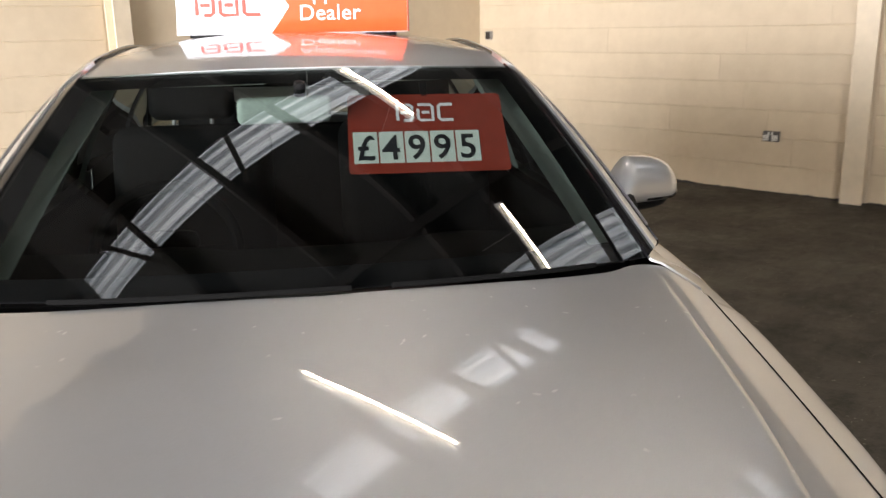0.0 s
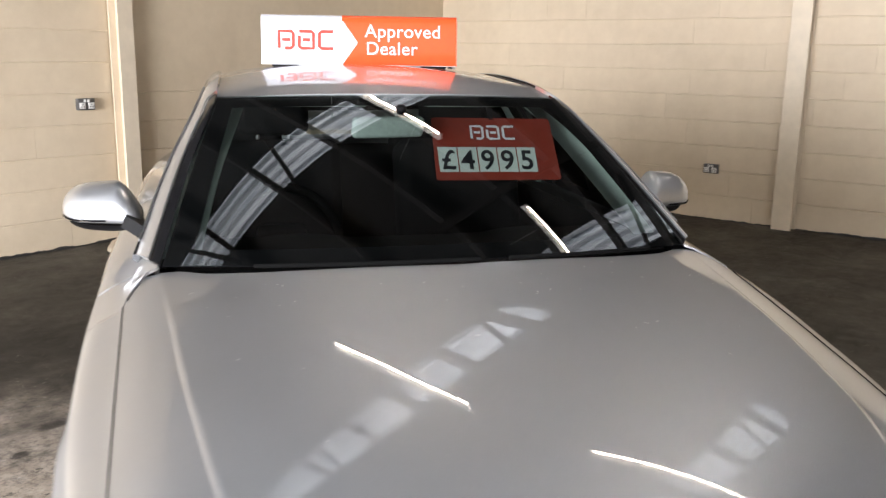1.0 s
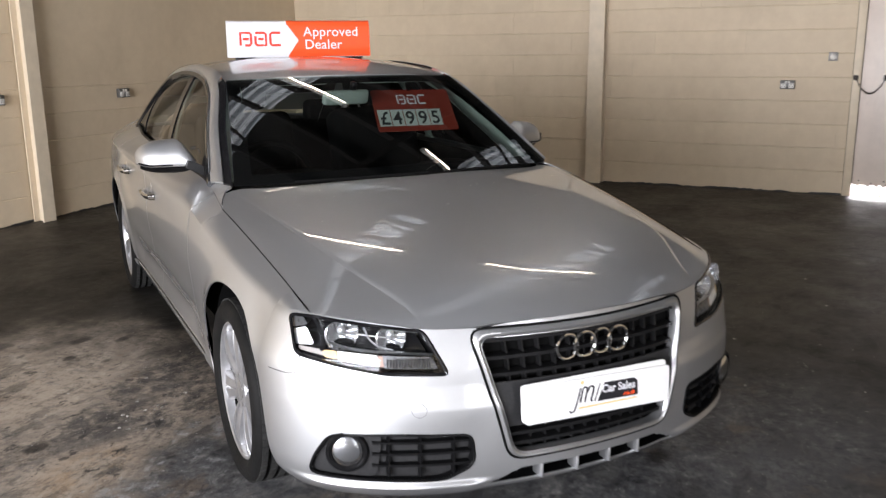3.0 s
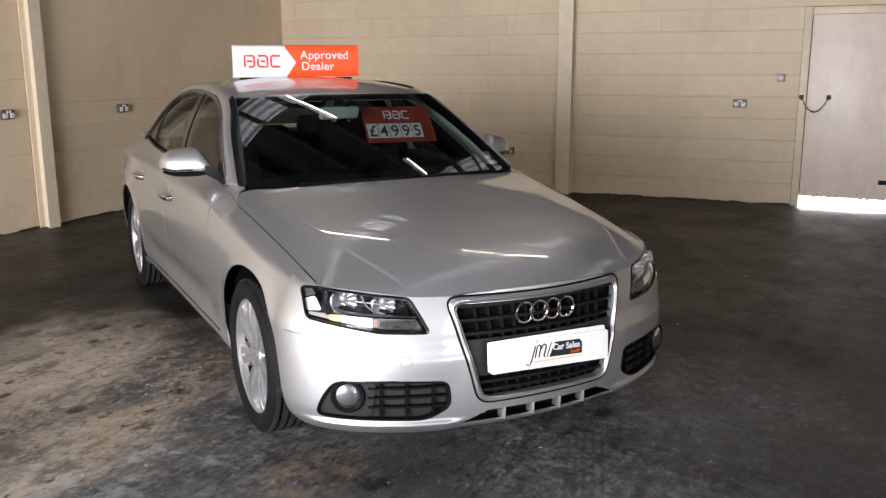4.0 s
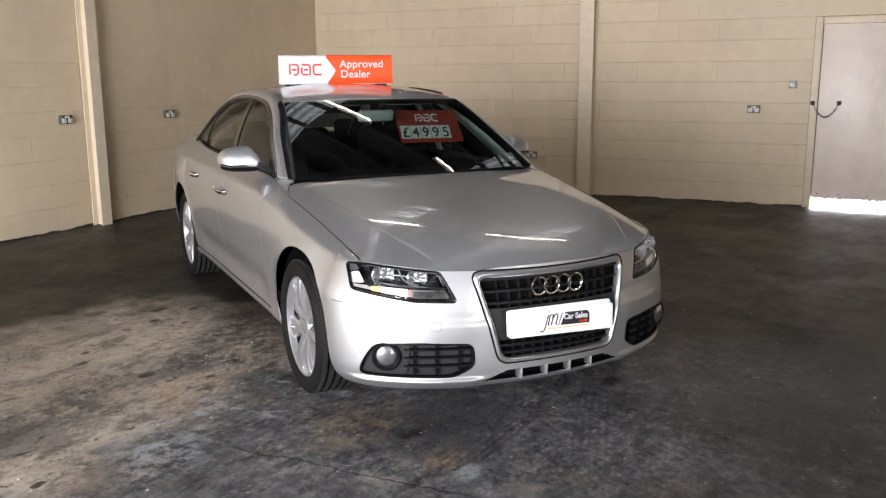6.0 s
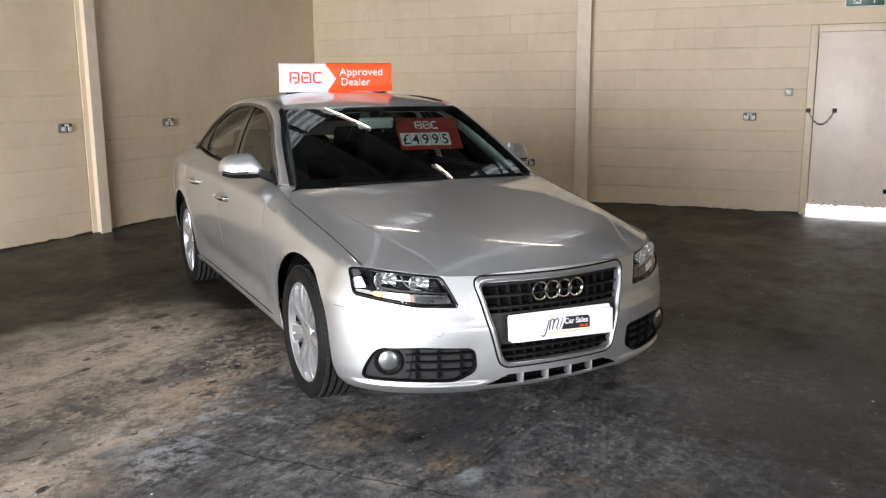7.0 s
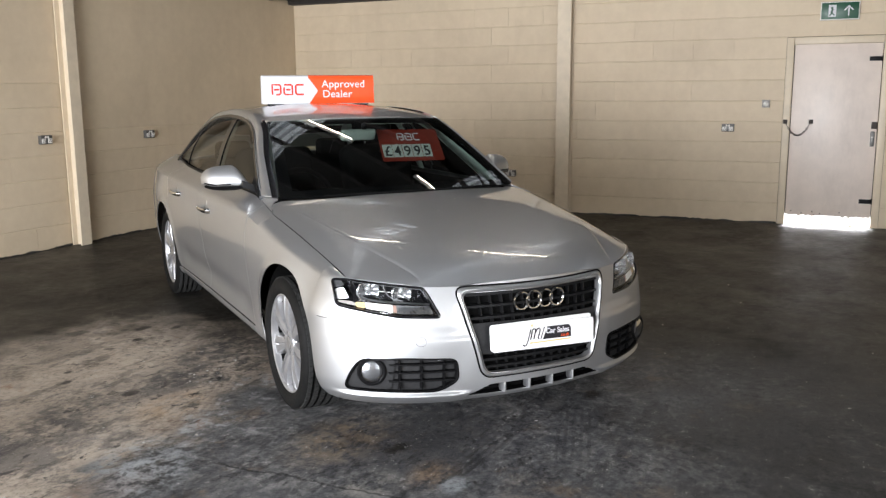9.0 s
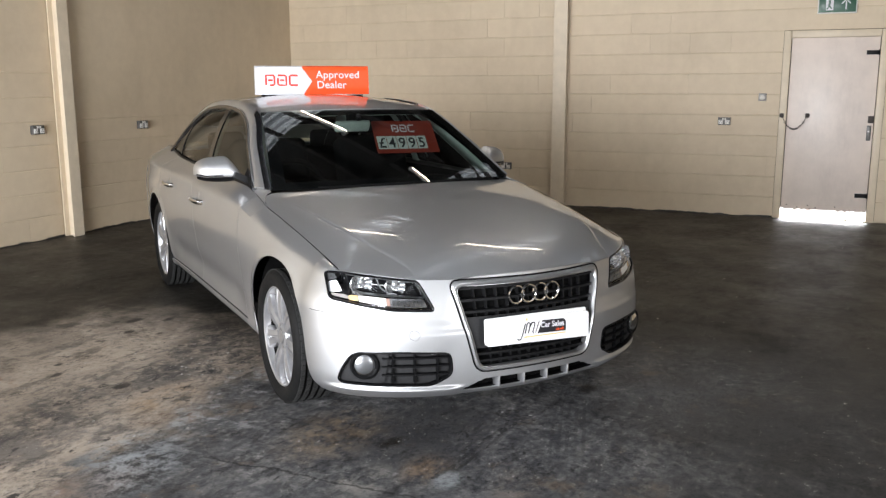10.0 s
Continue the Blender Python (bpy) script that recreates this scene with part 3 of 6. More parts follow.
def flowing(xs, ys):
    """A natural cubic line through the values, for panels that must reflect cleanly."""
    xs, ys, n = np.array(xs, float), np.array(ys, float), len(xs)
    h, m, rhs = np.diff(xs), np.zeros((n, n)), np.zeros(n)
    m[0, 0] = m[-1, -1] = 1
    for i in range(1, n - 1):
        m[i, i - 1 : i + 2] = h[i - 1], 2 * (h[i - 1] + h[i]), h[i]
        rhs[i] = 6 * ((ys[i + 1] - ys[i]) / h[i] - (ys[i] - ys[i - 1]) / h[i - 1])
    c = np.linalg.solve(m, rhs)

    def f(x):
        i = min(max(int(np.searchsorted(xs, x) - 1), 0), n - 2)
        t, w = x - xs[i], h[i]
        return float(ys[i] + t * ((ys[i + 1] - ys[i]) / w - w * (2 * c[i] + c[i + 1]) / 6) + t * t * c[i] / 2 + t**3 * (c[i + 1] - c[i]) / (6 * w))

    return f


HOOD_Z = flowing([-0.86, -0.74, -0.60, -0.42, -0.18, 0.10, 0.38], [0.6951, 0.7628, 0.8129, 0.8518, 0.8897, 0.9256, 0.954])
CROWN = flowing([-0.80, -0.70, -0.60, -0.43, -0.10, 0.40], [0.085, 0.066, 0.056, 0.0450, 0.0385, 0.0350])
CREASE_X = flowing([-0.745, -0.66, -0.55, -0.45, -0.26, -0.07, 0.16, 0.34, 0.48], [0.495, 0.514, 0.555, 0.590, 0.628, 0.659, 0.687, 0.712, 0.735])
HOOD_BACK = spline([(0, 0.36, 0), (0.40, 0.385, 0), (0.60, 0.430, 0), (0.70, 0.484, 0), (0.748, 0.488, 0), (0.798, 0.36, 0)])


def crease_x(y):
    return CREASE_X(max(y, -0.78))


def hood_z(x, y):
    x = abs(x)
    xc, sag = crease_x(y), CROWN(y)
    zc = HOOD_Z(y) - sag
    # the middle panel rounds down to a soft fold along the crease
    fold = 0.0042 * step((y + 0.74) / 0.16) * (1 - 0.5 * step((y - 0.10) / 0.30))
    if x <= xc:
        k = max(0.0, (x - xc + 0.016) / 0.016)
        return HOOD_Z(y) - sag * (x / xc) ** 2.89 - fold * k * k
    xe, ze = cut_x(y), CUT_Z(y)
    k = min((x - xc) / max(xe - xc, 0.01), 1.25)
    return zc - fold * (1 - k) ** 2 + (ze - zc) * (0.72 * k + 0.28 * k * k)


U_CREASE = 0.68


def across(u, xc, xe):
    """The width at u, with the rows drawn together at the crease."""
    if u < U_CREASE:
        return xc * (1 - (1 - u / U_CREASE) ** 1.7)
    return xc + (xe - xc) * ((u - U_CREASE) / (1 - U_CREASE)) ** 1.3


def hood_point(u, v):
    """u across from the middle to the side gap, with one row on the crease; v from the nose to the windscreen."""
    xf = across(u, 0.495, 0.757)
    zf = FRONT_Z(xf)
    yf = nose(xf, zf) + 0.004
    y = yf + (HOOD_BACK(u).y - yf) * v
    xc, xe = crease_x(y), cut_x(y)
    x = across(u, xc, xe)
    x += (xf - x) * (1 - v) ** 12 + (HOOD_BACK(u).x - x) * v**12
    z = hood_z(x, y)
    z += (zf - hood_z(xf, yf)) * math.exp(-(y - yf) / 0.05)
    return Vector((x, y, z))


def both(name, bm, mat, parent, label="", auto=0.6):
    """The same part on both sides of the car."""
    other = mirrored(bm)
    return part(name, bm, mat, parent, label, auto=auto), part(name, other, mat, parent, label, auto=auto)


def half_sheet(fn, nu, nv, flip=False):
    """A sheet given for one half, made whole across the middle."""
    bm = grid_bm(lambda u, v: fn(abs(2 * u - 1), v) * (1 if u >= 0.5 else 1) if u >= 0.5 else Vector((-fn(1 - 2 * u, v).x, *fn(1 - 2 * u, v).yz)), nu * 2, nv, flip=flip)
    return bm


car = thing("parked_car", "silver four-door saloon car parked on the concrete floor", "car")

# bonnet
bm = half_sheet(hood_point, 125, 76)
thicken(bm, 0.018)
bonnet = part("bonnet", bm, PAINT, car, auto=0.16)


# front bumper skin with its openings cut out
def in_poly(p, poly):
    x, z = p
    inside = False
    for (x1, z1), (x2, z2) in zip(poly, poly[1:] + poly[:1]):
        if (z1 > z) != (z2 > z) and x < (x2 - x1) * (z - z1) / (z2 - z1) + x1:
            inside = not inside
    return inside


def near_poly(p, poly):
    best, at = 9, p
    for (x1, z1), (x2, z2) in zip(poly, poly[1:] + poly[:1]):
        dx, dz = x2 - x1, z2 - z1
        t = max(0, min(1, ((p[0] - x1) * dx + (p[1] - z1) * dz) / (dx * dx + dz * dz + 1e-12)))
        q = (x1 + t * dx, z1 + t * dz)
        d = math.hypot(q[0] - p[0], q[1] - p[1])
        if d < best:
            best, at = d, q
    return best, at


GRILLE = rounded([(-0.392, 0.690), (-0.290, 0.300), (0.290, 0.300), (0.392, 0.690)], 0.05)
FOG = rounded([(0.758, 0.398), (0.792, 0.330), (0.806, 0.262), (0.640, 0.259), (0.470, 0.255), (0.388, 0.300), (0.398, 0.394), (0.60, 0.404)], 0.03)
INTAKE = rounded([(-0.365, 0.218), (-0.25, 0.268), (0.25, 0.268), (0.365, 0.218), (0.0, 0.222)], 0.010)
LAMP = rounded([(0.502, 0.689), (0.450, 0.569), (0.61, 0.574), (0.70, 0.590), (0.816, 0.614), (0.806, 0.712), (0.757, 0.716), (0.62, 0.702)], 0.016)


def other_side(poly):
    return [(-x, z) for x, z in reversed(poly)]


def nose_xz(u, v):
    """u from 0 to 1 round the nose from the car's one side to the other; evenly along the skin."""
    a = (2 * u - 1) * math.pi / 2
    zt = FRONT_Z(abs(0.83 * math.sin(a)))
    zb = 0.197
    z = zb + (zt - zb) * v
    w, n = section(Y_NOSE)(z), N_POW(z)
    # the skin ends at the wheel arch
    (cy, cz), d = ARCH_C[0], max(z - ARCH_C[0][1], 0.0)
    end = cy - math.sqrt(max(ARCH**2 - d * d, 0.0)) - 0.12 * max(cz - z, 0.0)
    if end < Y_NOSE:
        a *= math.acos(((Y_NOSE - end) / (Y_NOSE - N_Y0(z))) ** (n / 2)) / (math.pi / 2)
    return math.copysign(w * abs(math.sin(a)) ** (2 / n), a), z, abs(math.cos(a))


NU, NV = 380, 90
bm = bmesh.new()
holes = [GRILLE, FOG, other_side(FOG), INTAKE, LAMP, other_side(LAMP)]
boxes = [(min(p[0] for p in h) - 0.01, max(p[0] for p in h) + 0.01, min(p[1] for p in h) - 0.01, max(p[1] for p in h) + 0.01) for h in holes]
rows = []
for j in range(NV + 1):
    row = []
    for i in range(NU + 1):
        x, z, _ = nose_xz(i / NU, j / NV)
        y = nose(x, z)
        for poly, (x0, x1, z0, z1) in zip(holes, boxes):
            if not (x0 < x < x1 and z0 < z < z1):
                continue
            d, q = near_poly((x, z), poly)
            if d < 0.0034:
                x, z = q
                y = nose(x, z)
                break
        row.append(bm.verts.new((x, y, z)))
    rows.append(row)
for j in range(NV):
    for i in range(NU):
        q = (rows[j][i], rows[j][i + 1], rows[j + 1][i + 1], rows[j + 1][i])
        c = sum((v.co for v in q), Vector()) / 4
        if any(in_poly((c.x, c.z), h) for h in holes):
            continue
        try:
            bm.faces.new(q)
        except ValueError:
            pass
bmesh.ops.remove_doubles(bm, verts=bm.verts[:], dist=0.0004)
for v in [v for v in bm.verts if not v.link_faces]:
    bm.verts.remove(v)
thicken(bm, 0.005)
part("front_bumper", bm, PAINT, car, auto=0.7)
# added inner shell, near-black to stand in for shade behind the openings
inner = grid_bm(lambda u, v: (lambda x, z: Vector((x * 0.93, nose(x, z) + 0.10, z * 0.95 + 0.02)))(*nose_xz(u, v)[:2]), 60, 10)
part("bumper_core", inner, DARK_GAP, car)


# body sides
def arch_z(y, floor_z):
    for c, cz in ARCH_C:
        d = abs(y - c)
        if d < ARCH:
            return max(floor_z, cz + math.sqrt(max(ARCH**2 - d * d, 0)))
    return floor_z


def panel(ys, z0, z1, nv, edge=None):
    """A piece of the body side over the stations ys, from z0(y) to z1(y); edge bends the stations with height."""
    bm = bmesh.new()
    rows = []
    for j in range(nv + 1):
        v = j / nv
        row = []
        for y in ys:
            a, b = z0(y), z1(y)
            z = a + (b - a) * v
            yy = y + (edge(y, z) if edge else 0)
            row.append(bm.verts.new((side_x(yy, z), yy, z)))
        rows.append(row)
    for j in range(nv):
        for i in range(len(ys) - 1):
            bm.faces.new((rows[j][i], rows[j][i + 1], rows[j + 1][i + 1], rows[j + 1][i]))
    bmesh.ops.remove_doubles(bm, verts=bm.verts[:], dist=0.0003)
    thicken(bm, 0.005)
    return bm


def spread(a, b, n):
    return [a + (b - a) * i / n for i in range(n + 1)]


def arch_ys(c, n=26):
    return [c - ARCH * math.cos(math.pi * i / n) for i in range(n + 1)]


GAP = 0.0032
SHUT_F, SHUT_B, SHUT_R = 0.545, 1.570, 2.600
SILL_Z = 0.272
F_BACK, R_FRONT, R_BACK = ARCH_C[0][0] + ARCH, ARCH_C[1][0] - ARCH, ARCH_C[1][0] + ARCH
both("front_wing", panel([Y_NOSE] + [y for y in arch_ys(ARCH_C[0][0]) if y > Y_NOSE + 0.001] + spread(F_BACK, SHUT_F - GAP, 14)[1:], lambda y: arch_z(y, 0.235), lambda y: top_z(y) - (0.001 if y < 0.36 else 0), 26), PAINT, car)
door_f, _ = both("front_door", panel(spread(SHUT_F + GAP, SHUT_B - GAP, 44), lambda y: SILL_Z + GAP, top_z, 64), PAINT, car)
door_r, _ = both("rear_door", panel(spread(SHUT_B + GAP, R_FRONT, 30) + [y for y in arch_ys(ARCH_C[1][0]) if R_FRONT < y < SHUT_R - GAP] + [SHUT_R - GAP], lambda y: arch_z(y, SILL_Z + GAP), top_z, 64), PAINT, car)
both("rear_quarter", panel([SHUT_R + GAP] + [y for y in arch_ys(ARCH_C[1][0]) if y > SHUT_R + GAP] + spread(R_BACK, 3.45, 12)[1:], lambda y: arch_z(y, 0.235), top_z, 64), PAINT, car)
both("sill", panel(spread(F_BACK, R_FRONT, 60), lambda y: 0.19, lambda y: SILL_Z - GAP if y > SHUT_F else 0.233, 5), PAINT, car)


# corner of the wing between headlight and bonnet
def wing_corner(u, v):
    y = -0.520 + (Y_NOSE + 0.520) * u
    a, b = 0.757, section(Y_NOSE)(0.7215)
    for _ in range(30):
        m = (a + b) / 2
        a, b = (m, b) if nose(m, FRONT_Z(m)) < y else (a, m)
    x0, z0 = a, FRONT_Z(a)
    x1, z1 = cut_x(y) + 0.002, max(CUT_Z(y) - 0.003, z0)
    bulge = 0.006 * u * 4 * v * (1 - v)
    return Vector((x0 + (x1 - x0) * v + bulge, y, z0 + (z1 - z0) * v + bulge))


both("wing_corner", thicken(grid_bm(wing_corner, 16, 8), 0.006), PAINT, car)


# wing top behind the bonnet corner, up to the pillar foot
def wing_top(u, v):
    y = 0.372 + 0.328 * u
    a = Vector((top_x(y) - 0.002, y, top_z(y) - 0.0005))
    b = spline([(0.7995, 0.366, 0.8845), (0.770, 0.453, 0.9125), (0.750, 0.489, 0.929), (0.726, 0.500, 0.939), (0.757, 0.612, 0.9520), (0.751, 0.70, 0.996)])(u)
    return a.lerp(b, v)


both("wing_top", thicken(grid_bm(wing_top, 36, 6, flip=True), 0.006), PAINT, car)


# tail: plain rounded end, boot lid
def tail_point(u, v):
    a = (2 * u - 1) * math.pi / 2
    z = 0.235 + (top_z(3.45) - 0.235) * v
    w = section(3.45)(z)
    d = curve([0.235, 0.40, 0.70, 0.98, 1.02], [0.33, 0.36, 0.34, 0.31, 0.28])(z)
    return Vector((w * math.copysign(abs(math.sin(a)) ** 0.8, a), 3.45 + d * abs(math.cos(a)) ** 0.8, z))


part("rear_bumper", thicken(grid_bm(tail_point, 60, 20, flip=True), 0.012), PAINT, car)
bm = grid_bm(lambda u, v: (lambda y: Vector(((2 * u - 1) * top_x(min(y, 3.45)) * (1 - 0.35 * max(0, (y - 3.45) / 0.3) ** 2), y, top_z(min(y, 3.45)) + 0.05 * (1 - (2 * u - 1) ** 2))))(3.02 + 0.73 * v), 30, 20)
part("boot_lid", thicken(bm, 0.014), PAINT, car)

# greenhouse: screen edge and roof edge (inner), window edge (outer)
INNER = spline([(0.722, 0.500, 0.945), (0.655, 0.85, 1.137), (0.572, 1.185, 1.318), (0.560, 1.45, 1.362), (0.553, 1.85, 1.380), (0.550, 2.30, 1.360), (0.545, 2.68, 1.30), (0.61, 3.12, 1.045)])
OUTER = spline([(0.778, 0.610, 0.948), (0.708, 0.92, 1.126), (0.634, 1.20, 1.266), (0.603, 1.46, 1.328), (0.592, 1.85, 1.346), (0.600, 2.20, 1.326), (0.634, 2.60, 1.222), (0.714, 3.05, 0.994)])


def by_y(line):
    ts = [i / 400 for i in range(401)]
    pts = [line(t) for t in ts]
    fx, fz = curve([p.y for p in pts], [p.x for p in pts]), curve([p.y for p in pts], [p.z for p in pts])
    return fx, fz


IN_X, IN_Z = by_y(INNER)
OUT_X, OUT_Z = by_y(OUTER)


def rail(u, v):
    a, b = INNER(v), OUTER(v)
    p = a.lerp(b, u)
    n = Vector((0.75, -0.25 if v < 0.35 else 0.05, 0.6))
    return p + n * 0.009 * 4 * u * (1 - u)


def seal_share(v):
    """How much of the pillar's width the black screen seal takes."""
    return 0.34 * (1 - step((v - 0.275) / 0.03))


both("roof_pillar", thicken(grid_bm(lambda u, v: rail(seal_share(v) + (1 - seal_share(v)) * u, v), 10, 120, flip=True), 0.012), PAINT, car)
both("screen_seal", thicken(grid_bm(lambda u, v: rail((seal_share(0.295 * v) + 0.02) * u, 0.295 * v) + Vector((0, 0.002, -0.002)), 4, 40, flip=True), 0.008), GLOSS_BLACK, car, "black windscreen seal")

ROOF_C = curve([1.10, 1.30, 1.55, 1.85, 2.2, 2.5, 2.66], [1.337, 1.376, 1.408, 1.424, 1.416, 1.380, 1.345])


def roof_point(u, v):
    yf, yb = 1.185 - 0.075 * (1 - u * u), 2.68 - 0.02 * (1 - u * u)
    y = yf + (yb - yf) * v
    ye = 1.185 + (2.68 - 1.185) * v
    xe, ze = IN_X(ye), IN_Z(ye)
    zc = ROOF_C(1.11 + (2.66 - 1.11) * v)
    return Vector((xe * u, y, zc + (ze - zc) * u**2.6))


ROOF_LINE = [INNER(i / 200) for i in range(201)]
both("roof_moulding", tube_bm([p + Vector((0.004, 0, 0.004)) for p in ROOF_LINE if 1.34 < p.y < 2.62], 0.0055, 6), GLOSS_BLACK, car, "thin black roof moulding")
part("roof", thicken(half_sheet(roof_point, 22, 40), 0.014), PAINT, car)


def screen_point(u, v):
    """The windscreen from the scuttle to the roof."""
    k = u * u
    b = Vector((0.718 * u, 0.385 + 0.1124 * u**2.33, 0.958 - 0.0093 * k))
    t = Vector((0.570 * u, 1.112 + 0.0488 * u**2.41, 1.336 - 0.0108 * k))
    p = b.lerp(t, v)
    return p + Vector((0, -0.45, 0.9)) * (0.0163 * 4 * v * (1 - v) * (1 - 0.1656 * u**2.16))


screen = part("windscreen", half_sheet(screen_point, 24, 24), GLASS, car, "laminated windscreen with a price card behind it")
bm = half_sheet(lambda u, v: Vector((0.545 * u + 0.065 * u * v, 2.665 + 0.02 * u * u + (0.46) * v, 1.345 - 0.045 * u * u + (1.055 - 1.345 + 0.03 * u * u) * v)), 16, 12)
part("rear_window", bm, SIDE_GLASS, car).visible_shadow = False
screen.visible_shadow = False
# black printed border of the windscreen, 4 mm inside the glass
def border(u0, u1, v0, v1, nu, nv):
    return grid_bm(lambda u, v: (lambda a, p: Vector((math.copysign(p.x, a), p.y + 0.003, p.z - 0.004)))(u0 + (u1 - u0) * u, screen_point(abs(u0 + (u1 - u0) * u), v0 + (v1 - v0) * v)), nu, nv)


part("screen_border", border(-1, 1, 0, 0.075, 48, 3), GLOSS_BLACK, car)
part("screen_border", border(-1, 1, 0.915, 1, 48, 3), GLOSS_BLACK, car)
part("screen_border", border(-1, -0.905, 0.075, 0.925, 3, 24), GLOSS_BLACK, car)
part("screen_border", border(0.905, 1, 0.075, 0.925, 3, 24), GLOSS_BLACK, car)


# side windows
def side_glass(y0, y1):
    def f(u, v):
        y = y0 + (y1 - y0) * u
        x0, z0, x1, z1 = BELT_X(y) - 0.012, BELT_Z(y) - 0.01, OUT_X(y) - 0.010, OUT_Z(y)
        z1 = max(z1, z0 + 0.004)
        p = Vector((x0 + (x1 - x0) * v, y, z0 + (z1 - z0) * v))
        return p + Vector((0.9, 0, 0.4)) * (0.022 * 4 * v * (1 - v))

    return f


for pane in both("side_window", grid_bm(side_glass(0.66, 1.63), 24, 10), SIDE_GLASS, car):
    pane.visible_shadow = False
for pane in both("side_window", grid_bm(side_glass(1.63, 2.98), 24, 10), SIDE_GLASS, car):
    pane.visible_shadow = False


def strip(y_of, w, y_shift=0.0):
    """A black upright bar on the window plane."""
    def f(u, v):
        y = y_of(v) + (u - 0.5) * w
        return side_glass(0, 3)(y / 3, v) + Vector((0.004, 0, 0.002))

    return thicken(grid_bm(f, 4, 12), 0.012)


both("window_pillar", strip(lambda v: 1.655 + 0.12 * v, 0.085), GLOSS_BLACK, car)
both("window_divider", strip(lambda v: 2.60 - 0.04 * v, 0.030), GLOSS_BLACK, car)
edge_pts = [OUTER(i / 80) + Vector((0.004, 0, -0.004)) for i in range(81)]
both("window_trim", tube_bm(edge_pts, 0.017, 6), GLOSS_BLACK, car)
both("pillar_edge", tube_bm([OUTER(0.02 + 0.36 * i / 30) + Vector((0.012, -0.012, 0.010)) for i in range(31)], 0.0035, 6), SATIN, car, "thin bright pillar edge")
both("belt_trim", tube_bm([Vector((BELT_X(y) + 0.001, y, BELT_Z(y) + 0.003)) for y in spread(0.66, 3.02, 60)], 0.008, 6), BLACK, car)


# ---- car details ----
def patch(poly, offset, nx=28, nz=10, shrink=1.0):
    """A piece of the front skin inside a closed outline (seen from the front), set back by offset."""
    cx, cz = sum(p[0] for p in poly) / len(poly), sum(p[1] for p in poly) / len(poly)
    pts = [(cx + (x - cx) * shrink, cz + (z - cz) * shrink) for x, z in poly]
    x0, x1 = min(p[0] for p in pts) + 1e-4, max(p[0] for p in pts) - 1e-4

    def span(x):
        zs = []
        for (xa, za), (xb, zb) in zip(pts, pts[1:] + pts[:1]):
            if (xa - x) * (xb - x) <= 0 and xa != xb:
                zs.append(za + (zb - za) * (x - xa) / (xb - xa))
        return (min(zs), max(zs)) if zs else (cz, cz)

    def f(u, v):
        x = x0 + (x1 - x0) * (0.5 - 0.5 * math.cos(math.pi * u))
        lo, hi = span(x)
        z = lo + (hi - lo) * v
        return Vector((x, nose(x, z) + offset, z))

    return grid_bm(f, nx, nz)


def on_nose(poly, offset, step=0.012):
    out = []
    for (xa, za), (xb, zb) in zip(poly, poly[1:] + poly[:1]):
        n = max(1, int(math.hypot(xb - xa, zb - za) / step))
        for i in range(n):
            x, z = xa + (xb - xa) * i / n, za + (zb - za) * i / n
            out.append(Vector((x, nose(x, z) + offset, z)))
    return out


def wall_of(poly, a, b):
    """The side walls of a recess from depth a to depth b."""
    p, q = on_nose(poly, a), on_nose(poly, b)
    bm = bmesh.new()
    va, vb = [bm.verts.new(v) for v in p], [bm.verts.new(v) for v in q]
    for i in range(len(p)):
        j = (i + 1) % len(p)
        bm.faces.new((va[i], va[j], vb[j], vb[i]))
    return bm


def scaled(poly, k):
    cx, cz = sum(p[0] for p in poly) / len(poly), sum(p[1] for p in poly) / len(poly)
    return [(cx + (x - cx) * k, cz + (z - cz) * k) for x, z in poly]


LAMP_TRAY = worn("smoked_lamp_tray", (0.15, 0.15, 0.155), 0.30, 0.7, 60, 0.1, 0)
# radiator grille
grille = part("grille", patch(GRILLE, 0.055, 40, 20), DARK_GAP, car, "black lattice radiator grille in a chrome surround")
part("recess", wall_of(GRILLE, 0.0, 0.056), BLACK, grille)


GRILLE_IN = rounded([(-0.366, 0.664), (-0.272, 0.318), (0.272, 0.318), (0.366, 0.664)], 0.04)


def ring_frame(outer, inner, off):
    """A rounded moulding filling the band between two outlines with the same corners."""
    bm = bmesh.new()
    k = 6
    rings = []
    n = 160

    def at(poly, t):
        seg = [math.hypot(b[0] - a[0], b[1] - a[1]) for a, b in zip(poly, poly[1:] + poly[:1])]
        d = t * sum(seg)
        for (a, b), s in zip(zip(poly, poly[1:] + poly[:1]), seg):
            if d <= s:
                return a[0] + (b[0] - a[0]) * d / s, a[1] + (b[1] - a[1]) * d / s
            d -= s
        return poly[0]

    for i in range(n):
        (xa, za), (xb, zb) = at(outer, i / n), at(inner, i / n)
        ring = []
        for j in range(k + 1):
            t = j / k
            x, z = xa + (xb - xa) * t, za + (zb - za) * t
            ring.append(bm.verts.new((x, nose(x, z) + off - 0.011 * math.sin(math.pi * t), z)))
        ring.append(bm.verts.new((xb, nose(xb, zb) + 0.03, zb)))
        rings.append(ring)
    for i in range(n):
        a, b = rings[i], rings[(i + 1) % n]
        for j in range(k + 1):
            bm.faces.new((a[j], b[j], b[j + 1], a[j + 1]))
    return bm


part("surround", ring_frame(GRILLE, GRILLE_IN, 0.001), SILVER_TRIM, grille, "satin silver surround")
part("seal", tube_bm(on_nose(GRILLE, -0.001), 0.004, 6, True), DARK_GAP, grille)
part("bright_line", tube_bm(on_nose(GRILLE_IN, -0.003), 0.0018, 6, True), SATIN, grille, "polished inner edge")


